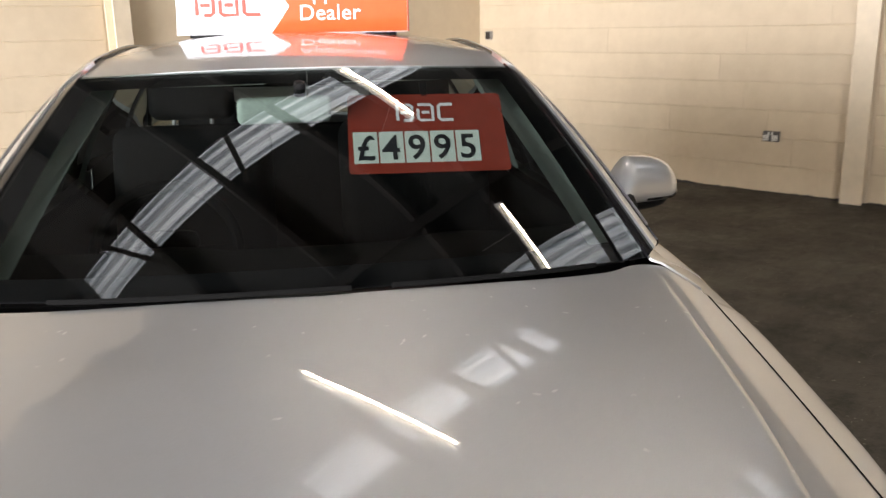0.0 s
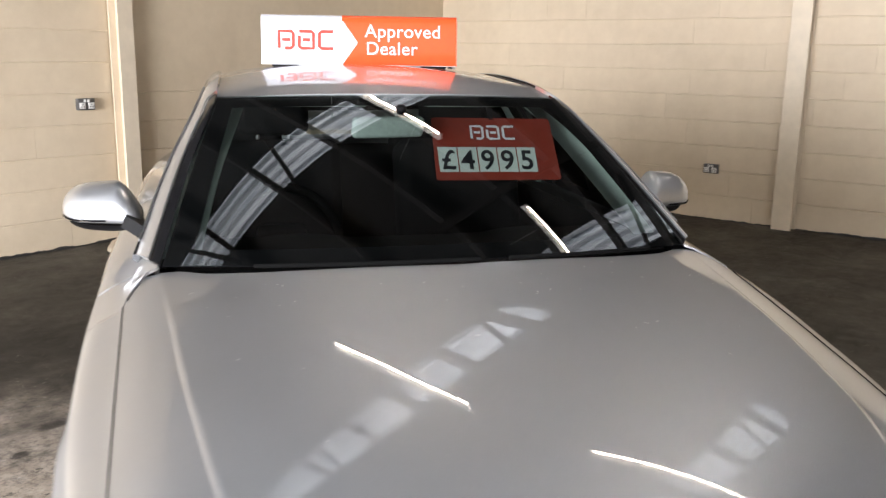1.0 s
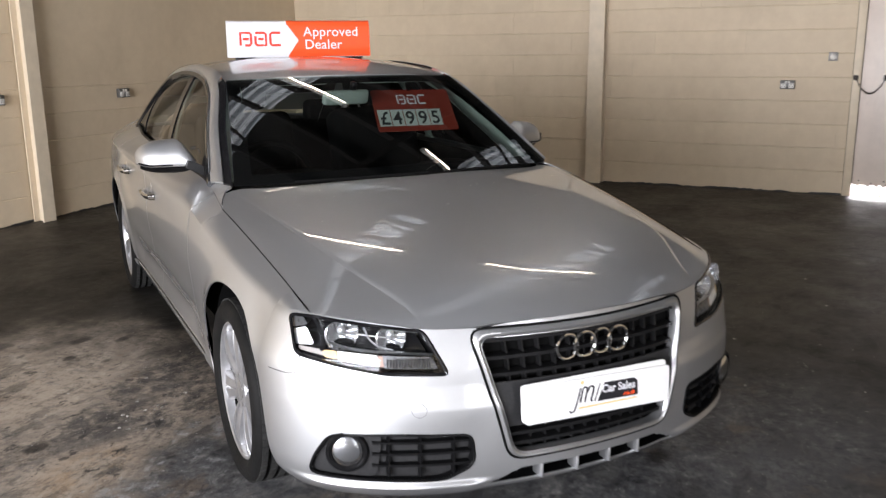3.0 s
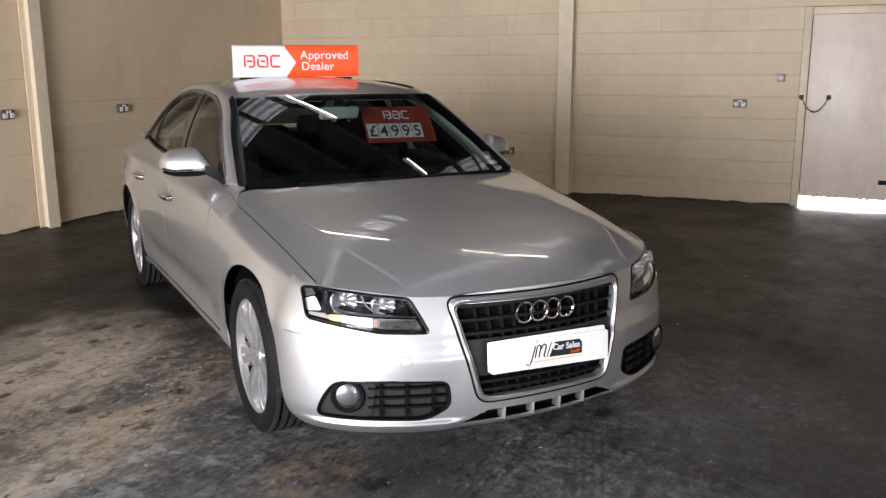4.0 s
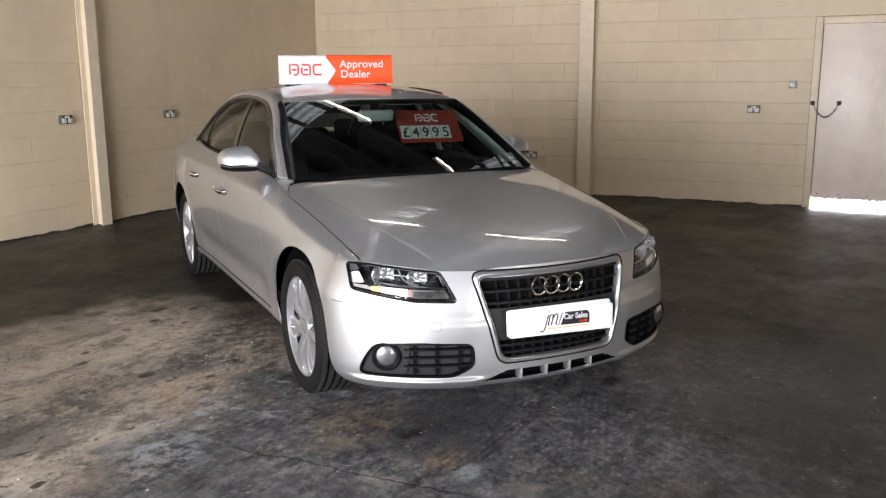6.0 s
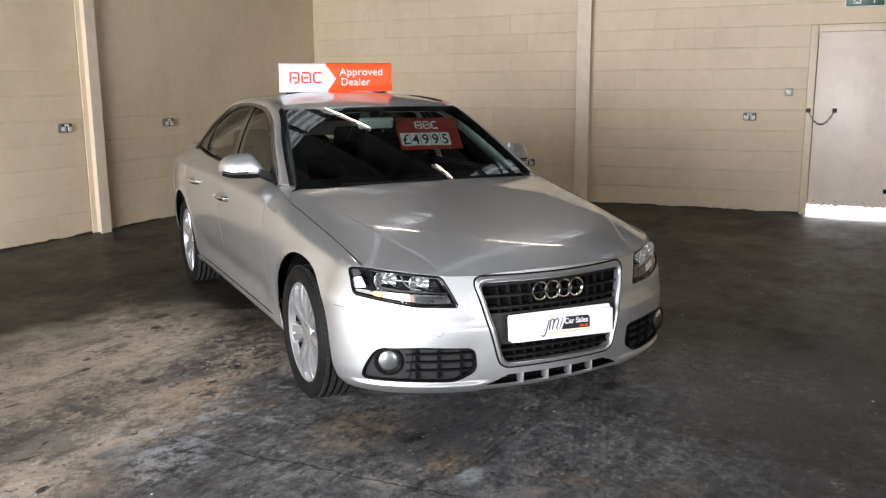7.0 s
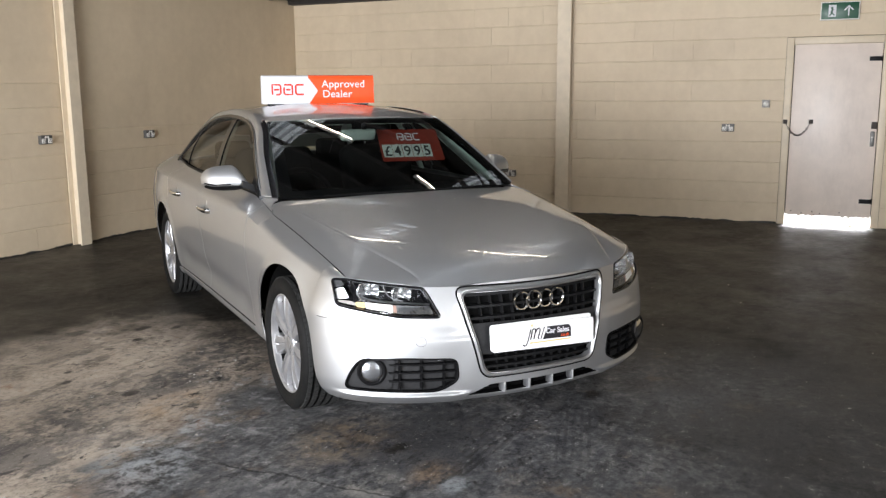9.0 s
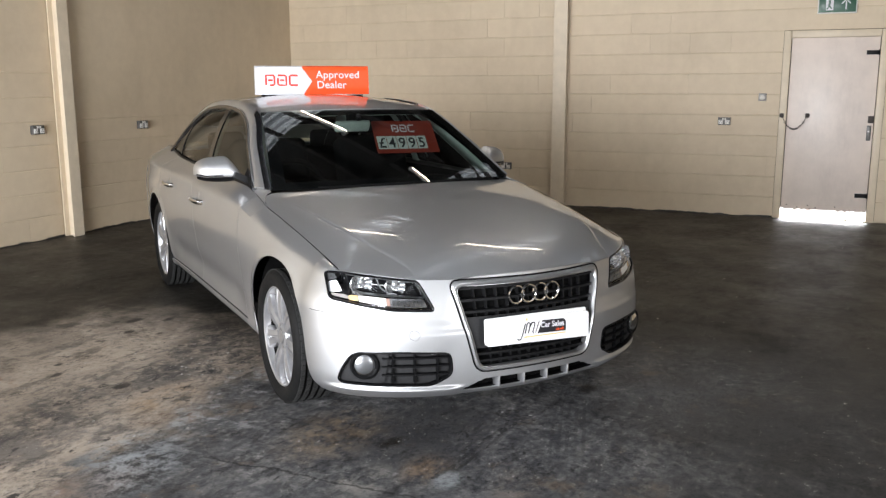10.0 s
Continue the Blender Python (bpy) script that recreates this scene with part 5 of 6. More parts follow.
for sgn in (1, -1):
    fl = turned_in if sgn > 0 else mirrored
    shell = grid_bm(mirror_shell, 40, 26, wrap=True)
    for ring_v in (0, 1):
        vs = [v for v in shell.verts if abs(v.co.x - (0.790 + 0.220 * ring_v)) < 1e-5]
        bmesh.ops.contextual_create(shell, geom=vs)
    bmesh.ops.recalc_face_normals(shell, faces=shell.faces[:])
    mir = part("door_mirror", fl(shell), PAINT, car, "silver door mirror on a black foot")
    lower = grid_bm(lambda u, v: (lambda p: Vector((p.x - 0.002, p.y, 0.985 - 0.024 * (1 - (2 * u - 1) ** 4) * (1 - 0.6 * abs(2 * v - 1) ** 3))))(Vector((0.80 + 0.195 * v, 0.905 + 0.085 * v + (2 * u - 1) * 0.072 * (1 - 0.75 * abs(2 * v - 1) ** 4) - 0.014, 0))), 14, 20)
    part("lower_shell", fl(lower), BLACK, mir, "black lower shell")
    part("indicator_strip", fl(tube_bm([mirror_shell(0.5, v) + Vector((0, 0.0035, -0.012)) for v in spread(0.42, 0.97, 14)], 0.0042, 6)), GLOSS_BLACK, mir, "dark indicator slot")
    part("indicator_lens", fl(tube_bm([mirror_shell(0.5, v) + Vector((0, 0.0005, -0.0115)) for v in spread(0.62, 0.74, 10)], 0.0030, 6)), CHROME, mir)
    foot = grid_bm(lambda u, v: Vector((0.765 + 0.075 * v, 0.835 + 0.07 * (u - 0.5) * (1.6 - 0.5 * v) - 0.05 * (1 - v), 0.945 + 0.045 * v ** 0.7)), 6, 8)
    part("foot", fl(thicken(foot, 0.034)), BLACK, mir, "black plastic foot")
    glass = grid_bm(lambda u, v: Vector((0.815 + 0.165 * u, 0.952 + 0.072 * u, 0.995 + 0.062 * v)), 4, 4)
    part("mirror_glass", fl(glass), MIRROR, mir)
    sail = grid_bm(lambda u, v: side_glass(0.655, 0.815)(u, min(v, 1.0)) + Vector((0.006, 0, 0.002)), 8, 6)
    part("sail_panel", fl(sail), BLACK, car, "black corner panel at the mirror foot")


# door handles
def handle(y, z):
    x = side_x(y, z)
    h = part("door_handle", tube_bm([(x + d, y + k * 0.095, z + 0.003 * k) for k, d in ((-1.0, -0.002), (-0.92, 0.018), (-0.6, 0.030), (0, 0.033), (0.6, 0.030), (0.92, 0.018), (1.0, -0.002))], 0.0125, 10, flat=0.0165), CHROME, car, "bright silver pull handle")
    part("grip_recess", ball_bm((x - 0.004, y, z), 0.048, (1, 0, 0), 0.14, 24, 5), PAINT, h)
    g = mirrored(tube_bm([(x + d, y + k * 0.095, z + 0.003 * k) for k, d in ((-1.0, -0.002), (-0.92, 0.018), (-0.6, 0.030), (0, 0.033), (0.6, 0.030), (0.92, 0.018), (1.0, -0.002))], 0.0125, 10, flat=0.0165))
    h2 = part("door_handle", g, CHROME, car, "bright silver pull handle")
    part("grip_recess", mirrored(ball_bm((x - 0.004, y, z), 0.048, (1, 0, 0), 0.14, 24, 5)), PAINT, h2)


def key_plate(y, z):
    x = side_x(y, z)
    both("key_plate", ball_bm((x - 0.002, y, z), 0.017, (1, 0, 0), 0.35, 16, 4), PAINT, car)


key_plate(1.375, 0.845)
handle(1.400, 0.803)
handle(2.235, 0.822)


# wipers along the foot of the windscreen
def wiper(x0, x1):
    xs = spread(x0, x1, 12)
    pts = [screen_point(abs(x) / 0.718, 0.0) for x in xs]
    return tube_bm([Vector((math.copysign(p.x, x), p.y - 0.012, p.z + 0.002)) for p, x in zip(pts, xs)], 0.005, 6, flat=0.007)


part("wiper", wiper(-0.50, 0.06), DARK_GAP, car, "black wiper blade")
part("wiper", wiper(0.14, 0.58), DARK_GAP, car, "black wiper blade")
part("scuttle", half_sheet(lambda u, v: Vector((0.70 * u, 0.34 + 0.10 * u**2 + 0.09 * v, 0.925 - 0.045 * u * u + 0.012 * v)), 20, 3), BLACK, car, "black scuttle panel")

# dried water spots and crumbs on the bonnet
spots = random.Random(11)
SPOT = material("dried_water_spot", (0.55, 0.55, 0.54), 0.6)
dust = bmesh.new()
for k in range(46):
    if k < 30:
        u, v = spots.uniform(0.02, 0.62), spots.uniform(0.80, 0.985)
    else:
        u, v = spots.uniform(0.0, 0.9), spots.uniform(0.25, 0.95)
    p, q = hood_point(u, v), hood_point(u, v - 0.01)
    side = hood_point(u + 0.01, v) - p
    n = side.cross(p - q).normalized()
    sgn = spots.choice((-1, 1))
    turn = Matrix.Rotation(spots.uniform(0, 3.1), 4, "Z")
    r, long = spots.uniform(0.0012, 0.0028), spots.uniform(1.0, 3.2)
    lay = Matrix.Translation(p + n * 0.0006) @ n.to_track_quat("Z", "Y").to_matrix().to_4x4() @ turn
    ring = [lay @ Vector((r * long * math.cos(i * math.pi / 4) * spots.uniform(0.7, 1.2), r * math.sin(i * math.pi / 4) * spots.uniform(0.7, 1.2), 0)) for i in range(8)]
    dust.faces.new([dust.verts.new((w.x * sgn, w.y, w.z)) for w in (ring if sgn > 0 else ring[::-1])])
tagged(part("dust_spots", dust, SPOT, bonnet, "dried pale spots"), kind="stuff")

# ---- cabin ----
bm = grid_bm(lambda u, v: Vector((0.735 - 0.02 * v, 0.55 + 2.45 * u, 0.30 + 0.63 * v)), 10, 4)
both("door_card", bm, CABIN_PLASTIC, car)
part("cabin_floor", box_bm(1.46, 2.3, 0.03, 0, (0, 1.75, 0.31)), CABIN, car)
part("bulkhead", box_bm(1.46, 0.03, 0.62, 0, (0, 0.60, 0.61)), CABIN, car)
part("parcel_shelf", box_bm(1.36, 0.50, 0.03, 0.01, (0, 2.93, 0.96)), CABIN, car)
bm = half_sheet(lambda u, v: Vector((0.690 * u, 0.47 + 0.075 * u * u + 0.45 * v, 0.920 + 0.020 * math.sin(v * math.pi) - 0.10 * max(0, v - 0.82) / 0.18 + 0.035 * max(0, 1 - ((u * 1) - 0.5) ** 2 / 0.04) * math.sin(v * math.pi) * 0.6)), 30, 20)
part("dashboard", thicken(bm, 0.03), CABIN_PLASTIC, car, "dark moulded dashboard")
part("dash_face", box_bm(1.42, 0.10, 0.34, 0.04, (0, 0.90, 0.70)), CABIN_PLASTIC, car)
part("centre_console", box_bm(0.22, 0.75, 0.28, 0.04, (0, 1.25, 0.46)), CABIN_PLASTIC, car)
part("headlining", thicken(half_sheet(lambda u, v: roof_point(u * 0.985, 0.07 + 0.91 * v) + Vector((0, 0.02, -0.035)), 16, 20), 0.01), HEADLINER, car, "pale grey roof lining")


def trim_point(u, v):
    a, b = INNER(0.01 + 0.80 * v), OUTER(0.01 + 0.80 * v)
    wide = 1 - step((v - 0.35) / 0.12)
    return (a + Vector((-0.065 * wide - 0.02, 0.045 * wide + 0.03, -0.020))).lerp(b + Vector((-0.030, 0.020, -0.020)), u) + Vector((0, 0.02, -0.02)) * math.sin(math.pi * u)


both("pillar_trim", grid_bm(trim_point, 6, 60), HEADLINER, car, "pale grey pillar trim")


def centre_pillar(u, v):
    y = 1.70 + 0.10 * (u - 0.5) + 0.12 * v
    p = side_glass(0, 3)(y / 3, v)
    return p + Vector((-0.04, 0.01, 0))


both("centre_pillar_trim", grid_bm(centre_pillar, 3, 10), HEADLINER, car)
sw = part("steering_wheel", tube_bm([(0.185 * math.cos(a * math.pi / 24), 0, 0.185 * math.sin(a * math.pi / 24)) for a in range(48)], 0.016, 10, True), CABIN_PLASTIC, car, "dark leather steering wheel")
part("boss", box_bm(0.17, 0.05, 0.13, 0.03), CABIN_PLASTIC, sw)
for x in (-0.12, 0.12):
    part("spoke", box_bm(0.12, 0.02, 0.035, 0.008, (x, 0.0, 0.0)), CABIN_PLASTIC, sw)
part("spoke", box_bm(0.035, 0.02, 0.12, 0.008, (0, 0.0, -0.11)), CABIN_PLASTIC, sw)
sw.matrix_local = pose(-0.385, 1.10, 0.865, -24, 0, 0)


def cushion(w, d, h, bulge, n=10):
    """A padded block, softly rounded."""
    own = box_bm(w, d, h, min(w, d, h) * 0.32, segs=5)
    for v in own.verts:
        v.co.y += bulge * (1 - (2 * v.co.x / w) ** 2) * (1 if v.co.y < 0 else 0) * -1
    return own


for x in (-0.365, 0.365):
    seat = part("front_seat", cushion(0.50, 0.17, 0.62, 0.03), CABIN, car, "dark cloth front seat with headrest")
    seat.matrix_local = pose(x, 1.66, 0.83, -16, 0, 0)
    b = part("seat_base", cushion(0.52, 0.52, 0.18, 0.0), CABIN, seat)
    b.matrix_local = pose(0, -0.32, -0.34, 16, 0, 0)
    h = part("headrest", cushion(0.27, 0.11, 0.20, 0.015), CABIN, seat)
    h.matrix_local = pose(0, -0.005, 0.435, 8, 0, 0)
    for dx in (-0.06, 0.06):
        part("headrest_post", cyl_bm(0.007, 0.10, pose(dx, 0, 0.33), 10), SATIN, seat)
part("rear_bench", box_bm(1.28, 0.22, 0.60, 0.07, (0, 2.62, 0.72), 4), CABIN, car, "dark cloth rear bench")
for x in (-0.40, 0.40):
    part("rear_headrest", box_bm(0.26, 0.10, 0.16, 0.04, (x, 2.66, 1.06), 4), CABIN, car)
im = part("rear_view_mirror", box_bm(0.235, 0.035, 0.068, 0.016, segs=4), HEADLINER, car, "pale grey interior mirror housing")
im.matrix_local = pose(-0.055, 1.02, 1.240, 18, 0, 8)
part("stalk", box_bm(0.03, 0.03, 0.05, 0.010, (0.04, 0.01, 0.045)), BLACK, im)
for x in (-0.30, 0.30):
    part("sun_visor", box_bm(0.40, 0.16, 0.02, 0.008, (x, 1.22, 1.305)), HEADLINER, car)


# the kerb side of the body is a little narrower and its wing stands a little higher than the other
def kerb_side(p):
    k = step(p.x / 0.8) * step((p.z - 0.60) / 0.20) * (1 - step((p.z - 0.895) / 0.05))
    return Vector((p.x * (0.972 if p.x > 0 else 1.0), p.y, p.z + (0.010 * k if p.x > 0 else 0.0)))


bpy.context.view_layer.update()
for ob in car.children_recursive:
    place = ob.matrix_world.copy()
    if place.translation.length > 0.01:
        # wheels, steering wheel and the like move as they are
        if ob.parent == car:
            ob.matrix_local = Matrix.Translation(kerb_side(place.translation) - place.translation) @ ob.matrix_local
        continue
    for v in ob.data.vertices:
        v.co = kerb_side(v.co)


# ---- roof sign and price card ----
a = Vector((0.347 + 0.399, 1.690 - 1.822, 0)).normalized()
SIGN = Matrix.Translation((-0.399, 1.822, 1.419)) @ Matrix(((a.x, 0, -a.y * -1, 0), (a.y, 0, -a.x, 0), (0, 1, 0, 0), (0, 0, 0, 1)))
SW, SH = 0.757, 0.188


def sign_profile():
    """Outline of the sign's end: a tent with a rounded top."""
    pts = [(0.0, 0.0), (-0.012, 0.05), (-0.016, 0.12), (-0.020, 0.165), (-0.026, 0.180), (-0.038, 0.188), (-0.052, 0.188), (-0.064, 0.180), (-0.070, 0.165), (-0.076, 0.10), (-0.088, 0.0)]
    return pts


roof_sign = thing("roof_sign", "white and orange illuminated-style dealer sign standing on the car roof", "sign", SIGN)


def sign_body(x0, x1, n=2):
    bm = bmesh.new()
    prof = sign_profile()
    rows = [[bm.verts.new((x0 + (x1 - x0) * i / n, y, z)) for z, y in prof] for i in range(n + 1)]
    for r, s in zip(rows, rows[1:]):
        for j in range(len(prof) - 1):
            bm.faces.new((r[j], s[j], s[j + 1], r[j + 1]))
    bm.faces.new(rows[0][::-1])
    bm.faces.new(rows[-1])
    bmesh.ops.recalc_face_normals(bm, faces=bm.faces[:])
    return bm


def face_z(y):
    prof = sign_profile()[:5]
    return curve([p[1] for p in prof], [p[0] for p in prof])(min(max(y, 0), 0.18))


def on_face(bm, lift):
    for v in bm.verts:
        v.co.z = face_z(v.co.y) + lift + v.co.z
    return bm


part("body", sign_body(0, SW), WHITE_PRINT, roof_sign, "white plastic body")
# orange half with the pointed edge of the white field cut into it
def orange_field(u, v):
    y = 0.002 + 0.172 * v
    tip = 0.372 - 0.062 * abs(2 * v - 0.98) ** 1.0
    return Vector((tip + (SW - 0.001 - tip) * u, y, face_z(y) + 0.0016))


part("orange_field", grid_bm(orange_field, 24, 26), ORANGE, roof_sign, "orange printed field", smooth=True)
part("orange_top", grid_bm(lambda u, v: (lambda p: Vector((0.31 + (SW - 0.311) * u, p[1] + 0.0012, p[0])))(sign_profile()[3 + int(round(v * 6))]), 2, 6), ORANGE, roof_sign)
part("end_cap", prism_bm([(z, y) for z, y in sign_profile()], 0.0015, m=Matrix.Translation((SW + 0.0015, 0, 0)) @ Matrix(((0, 0, -1, 0), (0, 1, 0, 0), (1, 0, 0, 0), (0, 0, 0, 1)))), ORANGE, roof_sign)
for words, x, y in (("Approved", 0.398, 0.108), ("Dealer", 0.402, 0.042)):
    bm = text_bm(words, 0.071, 1.04, 0.0003)
    bm.transform(Matrix.Translation((x, y, 0)) @ Matrix.Diagonal((1.0, 0.98, 1, 1)))
    part("lettering", on_face(bm, 0.0034), WHITE_PRINT, roof_sign, "white lettering", smooth=False)


def stroke(points, w):
    """A flat line of even width through points in the sign's plane."""
    bm = bmesh.new()
    prev = None
    pts = [Vector((x, y, 0)) for x, y in points]
    for i, p in enumerate(pts):
        d = (pts[min(i + 1, len(pts) - 1)] - pts[max(i - 1, 0)]).normalized()
        n = Vector((-d.y, d.x, 0)) * w / 2
        row = (bm.verts.new(p + n), bm.verts.new(p - n))
        if prev:
            bm.faces.new((prev[0], prev[1], row[1], row[0]))
        prev = row
    bmesh.ops.recalc_face_normals(bm, faces=bm.faces[:])
    for f in bm.faces:
        if f.normal.z < 0:
            f.normal_flip()
    return bm


LOGO = (
    [(0.0, 0.0), (0.0, 1.0), (0.62, 1.0), (0.72, 0.88), (0.72, 0.12), (0.60, 0.0), (0.30, 0.0)],
    [(0.16, 0.50), (0.58, 0.50)],
    [(1.02, 1.0), (1.62, 1.0), (1.74, 0.88), (1.74, 0.0), (1.14, 0.0), (1.02, 0.12), (1.02, 0.74)],
    [(1.20, 0.50), (1.58, 0.50)],
    [(2.75, 1.0), (2.16, 1.0), (2.04, 0.88), (2.04, 0.12), (2.16, 0.0), (2.75, 0.0)],
)
for line in LOGO:
    bm = stroke([(0.068 + 0.076 * x, 0.062 + 0.064 * y) for x, y in line], 0.0125)
    part("emblem_stroke", on_face(bm, 0.0016), RED_INK, roof_sign, "red emblem stroke", smooth=False)
for x in (0.09, SW - 0.09):
    part("magnet_foot", box_bm(0.10, 0.010, 0.08, 0.003, (x, -0.003, -0.044)), BLACK, roof_sign)

CARD = Matrix.Translation((0.098, 0.995, 1.072)) @ Euler((radians(56), 0, 0)).to_matrix().to_4x4() @ pose(0, 0, 0, 0, 0, -1.0)
price_card = thing("price_card", "red price card with black figures hung behind the windscreen", "card", CARD)
part("board", prism_bm(rounded([(0, 0), (0.425, 0), (0.415, 0.228), (0.005, 0.228)], 0.012, 4), 0.003), RED_CARD, price_card, smooth=False)
for i, ch in enumerate("£4995"):
    x0 = 0.014 + i * 0.0675
    part("figure_tile", prism_bm([(x0, 0.028), (x0 + 0.063, 0.028), (x0 + 0.063, 0.118), (x0, 0.118)], 0.0012, m=Matrix.Translation((0, 0, 0.0032))), GREEN_CARD, price_card, smooth=False)
    bm = text_bm(ch, 0.098, 1.0, 0.0012)
    bm.transform(Matrix.Translation((x0 + 0.006, 0.038, 0.0052)) @ Matrix.Diagonal((0.98, 1.0, 1, 1)))
    part("figure", bm, DARK_INK, price_card, smooth=False)
for line in LOGO:
    bm = stroke([(0.135 + 0.054 * x, 0.150 + 0.046 * y) for x, y in line], 0.0085)
    bm.transform(Matrix.Translation((0, 0, 0.0042)))
    part("emblem_stroke", bm, WHITE_PRINT, price_card, smooth=False)
part("hook", box_bm(0.02, 0.05, 0.006, 0.002, (0.21, 0.245, 0.0)), BLACK, price_card)


# ---- roof: two slopes of sheeting, skylight strips, steel and lamps ----
RIDGE_U, SLOPE = -0.8, 0.26


def roof_z(u):
    return EAVES - 0.02 + SLOPE * ((U_BACK - u) if u > RIDGE_U else (U_BACK - RIDGE_U) - (RIDGE_U - u))


SKY_V = [(1.96, 2.40), (-0.52, -0.08), (-2.80, -2.36)]
SKY_U0, SKY_U1 = RIDGE_U + 0.09, 4.02
FAR_U0, FAR_U1 = -6.0, RIDGE_U - 0.35


def roof_piece(u0, u1, v0, v1, t=0.05):
    bm = bmesh.new()
    vs = [bm.verts.new((u, v, roof_z(u) + d)) for d in (0.0, t) for u, v in ((u0, v0), (u1, v0), (u1, v1), (u0, v1))]
    for q in ((3, 2, 1, 0), (4, 5, 6, 7), (0, 1, 5, 4), (1, 2, 6, 5), (2, 3, 7, 6), (3, 0, 4, 7)):
        bm.faces.new([vs[i] for i in q])
    return bm


V_LO, V_HI = V_FAR - T, V_SIDE + T
bm = roof_piece(SKY_U1, U_BACK + T, V_LO, V_HI)
edges = [V_LO] + [e for pair in sorted(SKY_V) for e in pair] + [V_HI]
for k in range(0, len(edges), 2):
    into(bm, roof_piece(RIDGE_U, SKY_U1, edges[k], edges[k + 1]))
for v0, v1 in SKY_V:
    into(bm, roof_piece(RIDGE_U, SKY_U0, v0, v1))
# the other slope, with added, unseen roof lights that fill the room
into(bm, roof_piece(U_OPEN - T, FAR_U0, V_LO, V_HI))
for k in range(0, len(edges), 2):
    into(bm, roof_piece(FAR_U0, RIDGE_U, edges[k], edges[k + 1]))
for v0, v1 in SKY_V:
    into(bm, roof_piece(FAR_U1, RIDGE_U, v0, v1))
ceiling = structure("ceiling", bm, ROOF_SHEET, "grey sheeted pitched roof", ROOM)


def gable(v0, v1):
    own = bmesh.new()
    outline = [(U_OPEN - T, EAVES), (U_BACK + T, EAVES), (RIDGE_U, roof_z(RIDGE_U) + 0.02)]
    a = [own.verts.new((u, v0, z)) for u, z in outline]
    b = [own.verts.new((u, v1, z)) for u, z in outline]
    own.faces.new(a)
    own.faces.new(b[::-1])
    for i in range(3):
        own.faces.new((a[i], b[i], b[(i + 1) % 3], a[(i + 1) % 3]))
    bmesh.ops.recalc_face_normals(own, faces=own.faces[:])
    return own


structure("gable_side", gable(V_SIDE, V_SIDE + T), WALL_PAINT, "cream painted gable above the socket wall", ROOM)
structure("gable_far", gable(V_FAR - T, V_FAR), WALL_PAINT, "cream painted gable", ROOM)


def skylight_material():
    m = bpy.data.materials.new("weathered_skylight_sheet")
    m.use_nodes = True
    t = m.node_tree
    t.nodes.remove(t.nodes["Principled BSDF"])
    tr = t.nodes.new("ShaderNodeBsdfTranslucent")
    dirt, spots = noise_tex(m, 3.0, 6, 0.6, stretch=(0.4, 6, 1)), noise_tex(m, 14, 4)
    c = ramp(m, dirt.outputs[0], (0.32, (0.50, 0.56, 0.60)), (0.62, (0.93, 0.96, 0.97)))
    s = ramp(m, spots.outputs[0], (0.26, 0.6), (0.32, 1.0))
    tc = node(m, "TexCoord")
    # bands that paint the corrugation's shading into the sheet's colour
    rib = node(m, "TexWave", Scale=2.805, Distortion=0.0)
    rib.bands_direction = "Y"
    link(m, tc.outputs["Object"], rib.inputs["Vector"])
    w = ramp(m, rib.outputs["Fac"], (0.30, 0.55), (0.62, 1.0))
    link(m, mix(m, 1.0, mix(m, 1.0, c.outputs[0], s.outputs[0], "MULTIPLY"), w.outputs[0], "MULTIPLY"), tr.inputs[0])
    link(m, tr.outputs[0], t.nodes["Material Output"].inputs[0])
    return m


SKYLIGHT = skylight_material()
# the last three sheets, on the far slope, are made-up fill lights
ROOF_LIGHTS = [(v0, v1, SKY_U0, SKY_U1, 1, SKY_WATTS) for v0, v1 in SKY_V] + [(v0, v1, FAR_U0, FAR_U1, -1, FAR_FILL_WATTS) for v0, v1 in SKY_V]
for k, (v0, v1, u0, u1, sgn, watts) in enumerate(ROOF_LIGHTS):
    bm = grid_bm(lambda u, v: (lambda uu: Vector((uu, v0 + (v1 - v0) * v, roof_z(uu) + 0.03 + 0.022 * math.cos(2 * math.pi * v * 5))))(u0 + (u1 - u0) * u), 20, 60)
    structure("skylight_%d" % (k + 1), bm, SKYLIGHT, "weathered corrugated translucent roof light, the far slope's added for fill", ROOM, True)
    mid = (u0 + u1) / 2
    length = (u1 - u0) * math.hypot(1, SLOPE)
    m = ROOM @ Matrix.Translation((mid, (v0 + v1) / 2, roof_z(mid) + 0.16)) @ Euler((0, sgn * math.atan(SLOPE), 0)).to_matrix().to_4x4()
    area_lamp("skylight_daylight", m, length, v1 - v0, watts, (0.95, 0.98, 1.0))

# purlins across the slope, rafters with their braces up the slope
for u in (5.86, 5.10, 4.35, 3.60, 2.86, 2.13, 1.51, 0.74, -0.06, -2.0, -3.4, -4.8, -6.2):
    structure("purlin", box_bm(0.06, V_SIDE - V_FAR, 0.14, 0.006, (u, (V_SIDE + V_FAR) / 2, roof_z(u) - 0.075)), DARK_STEEL, "dark steel roof purlin", ROOM)


def bar(p, q, w):
    return tube_bm([p, q], w, 4)


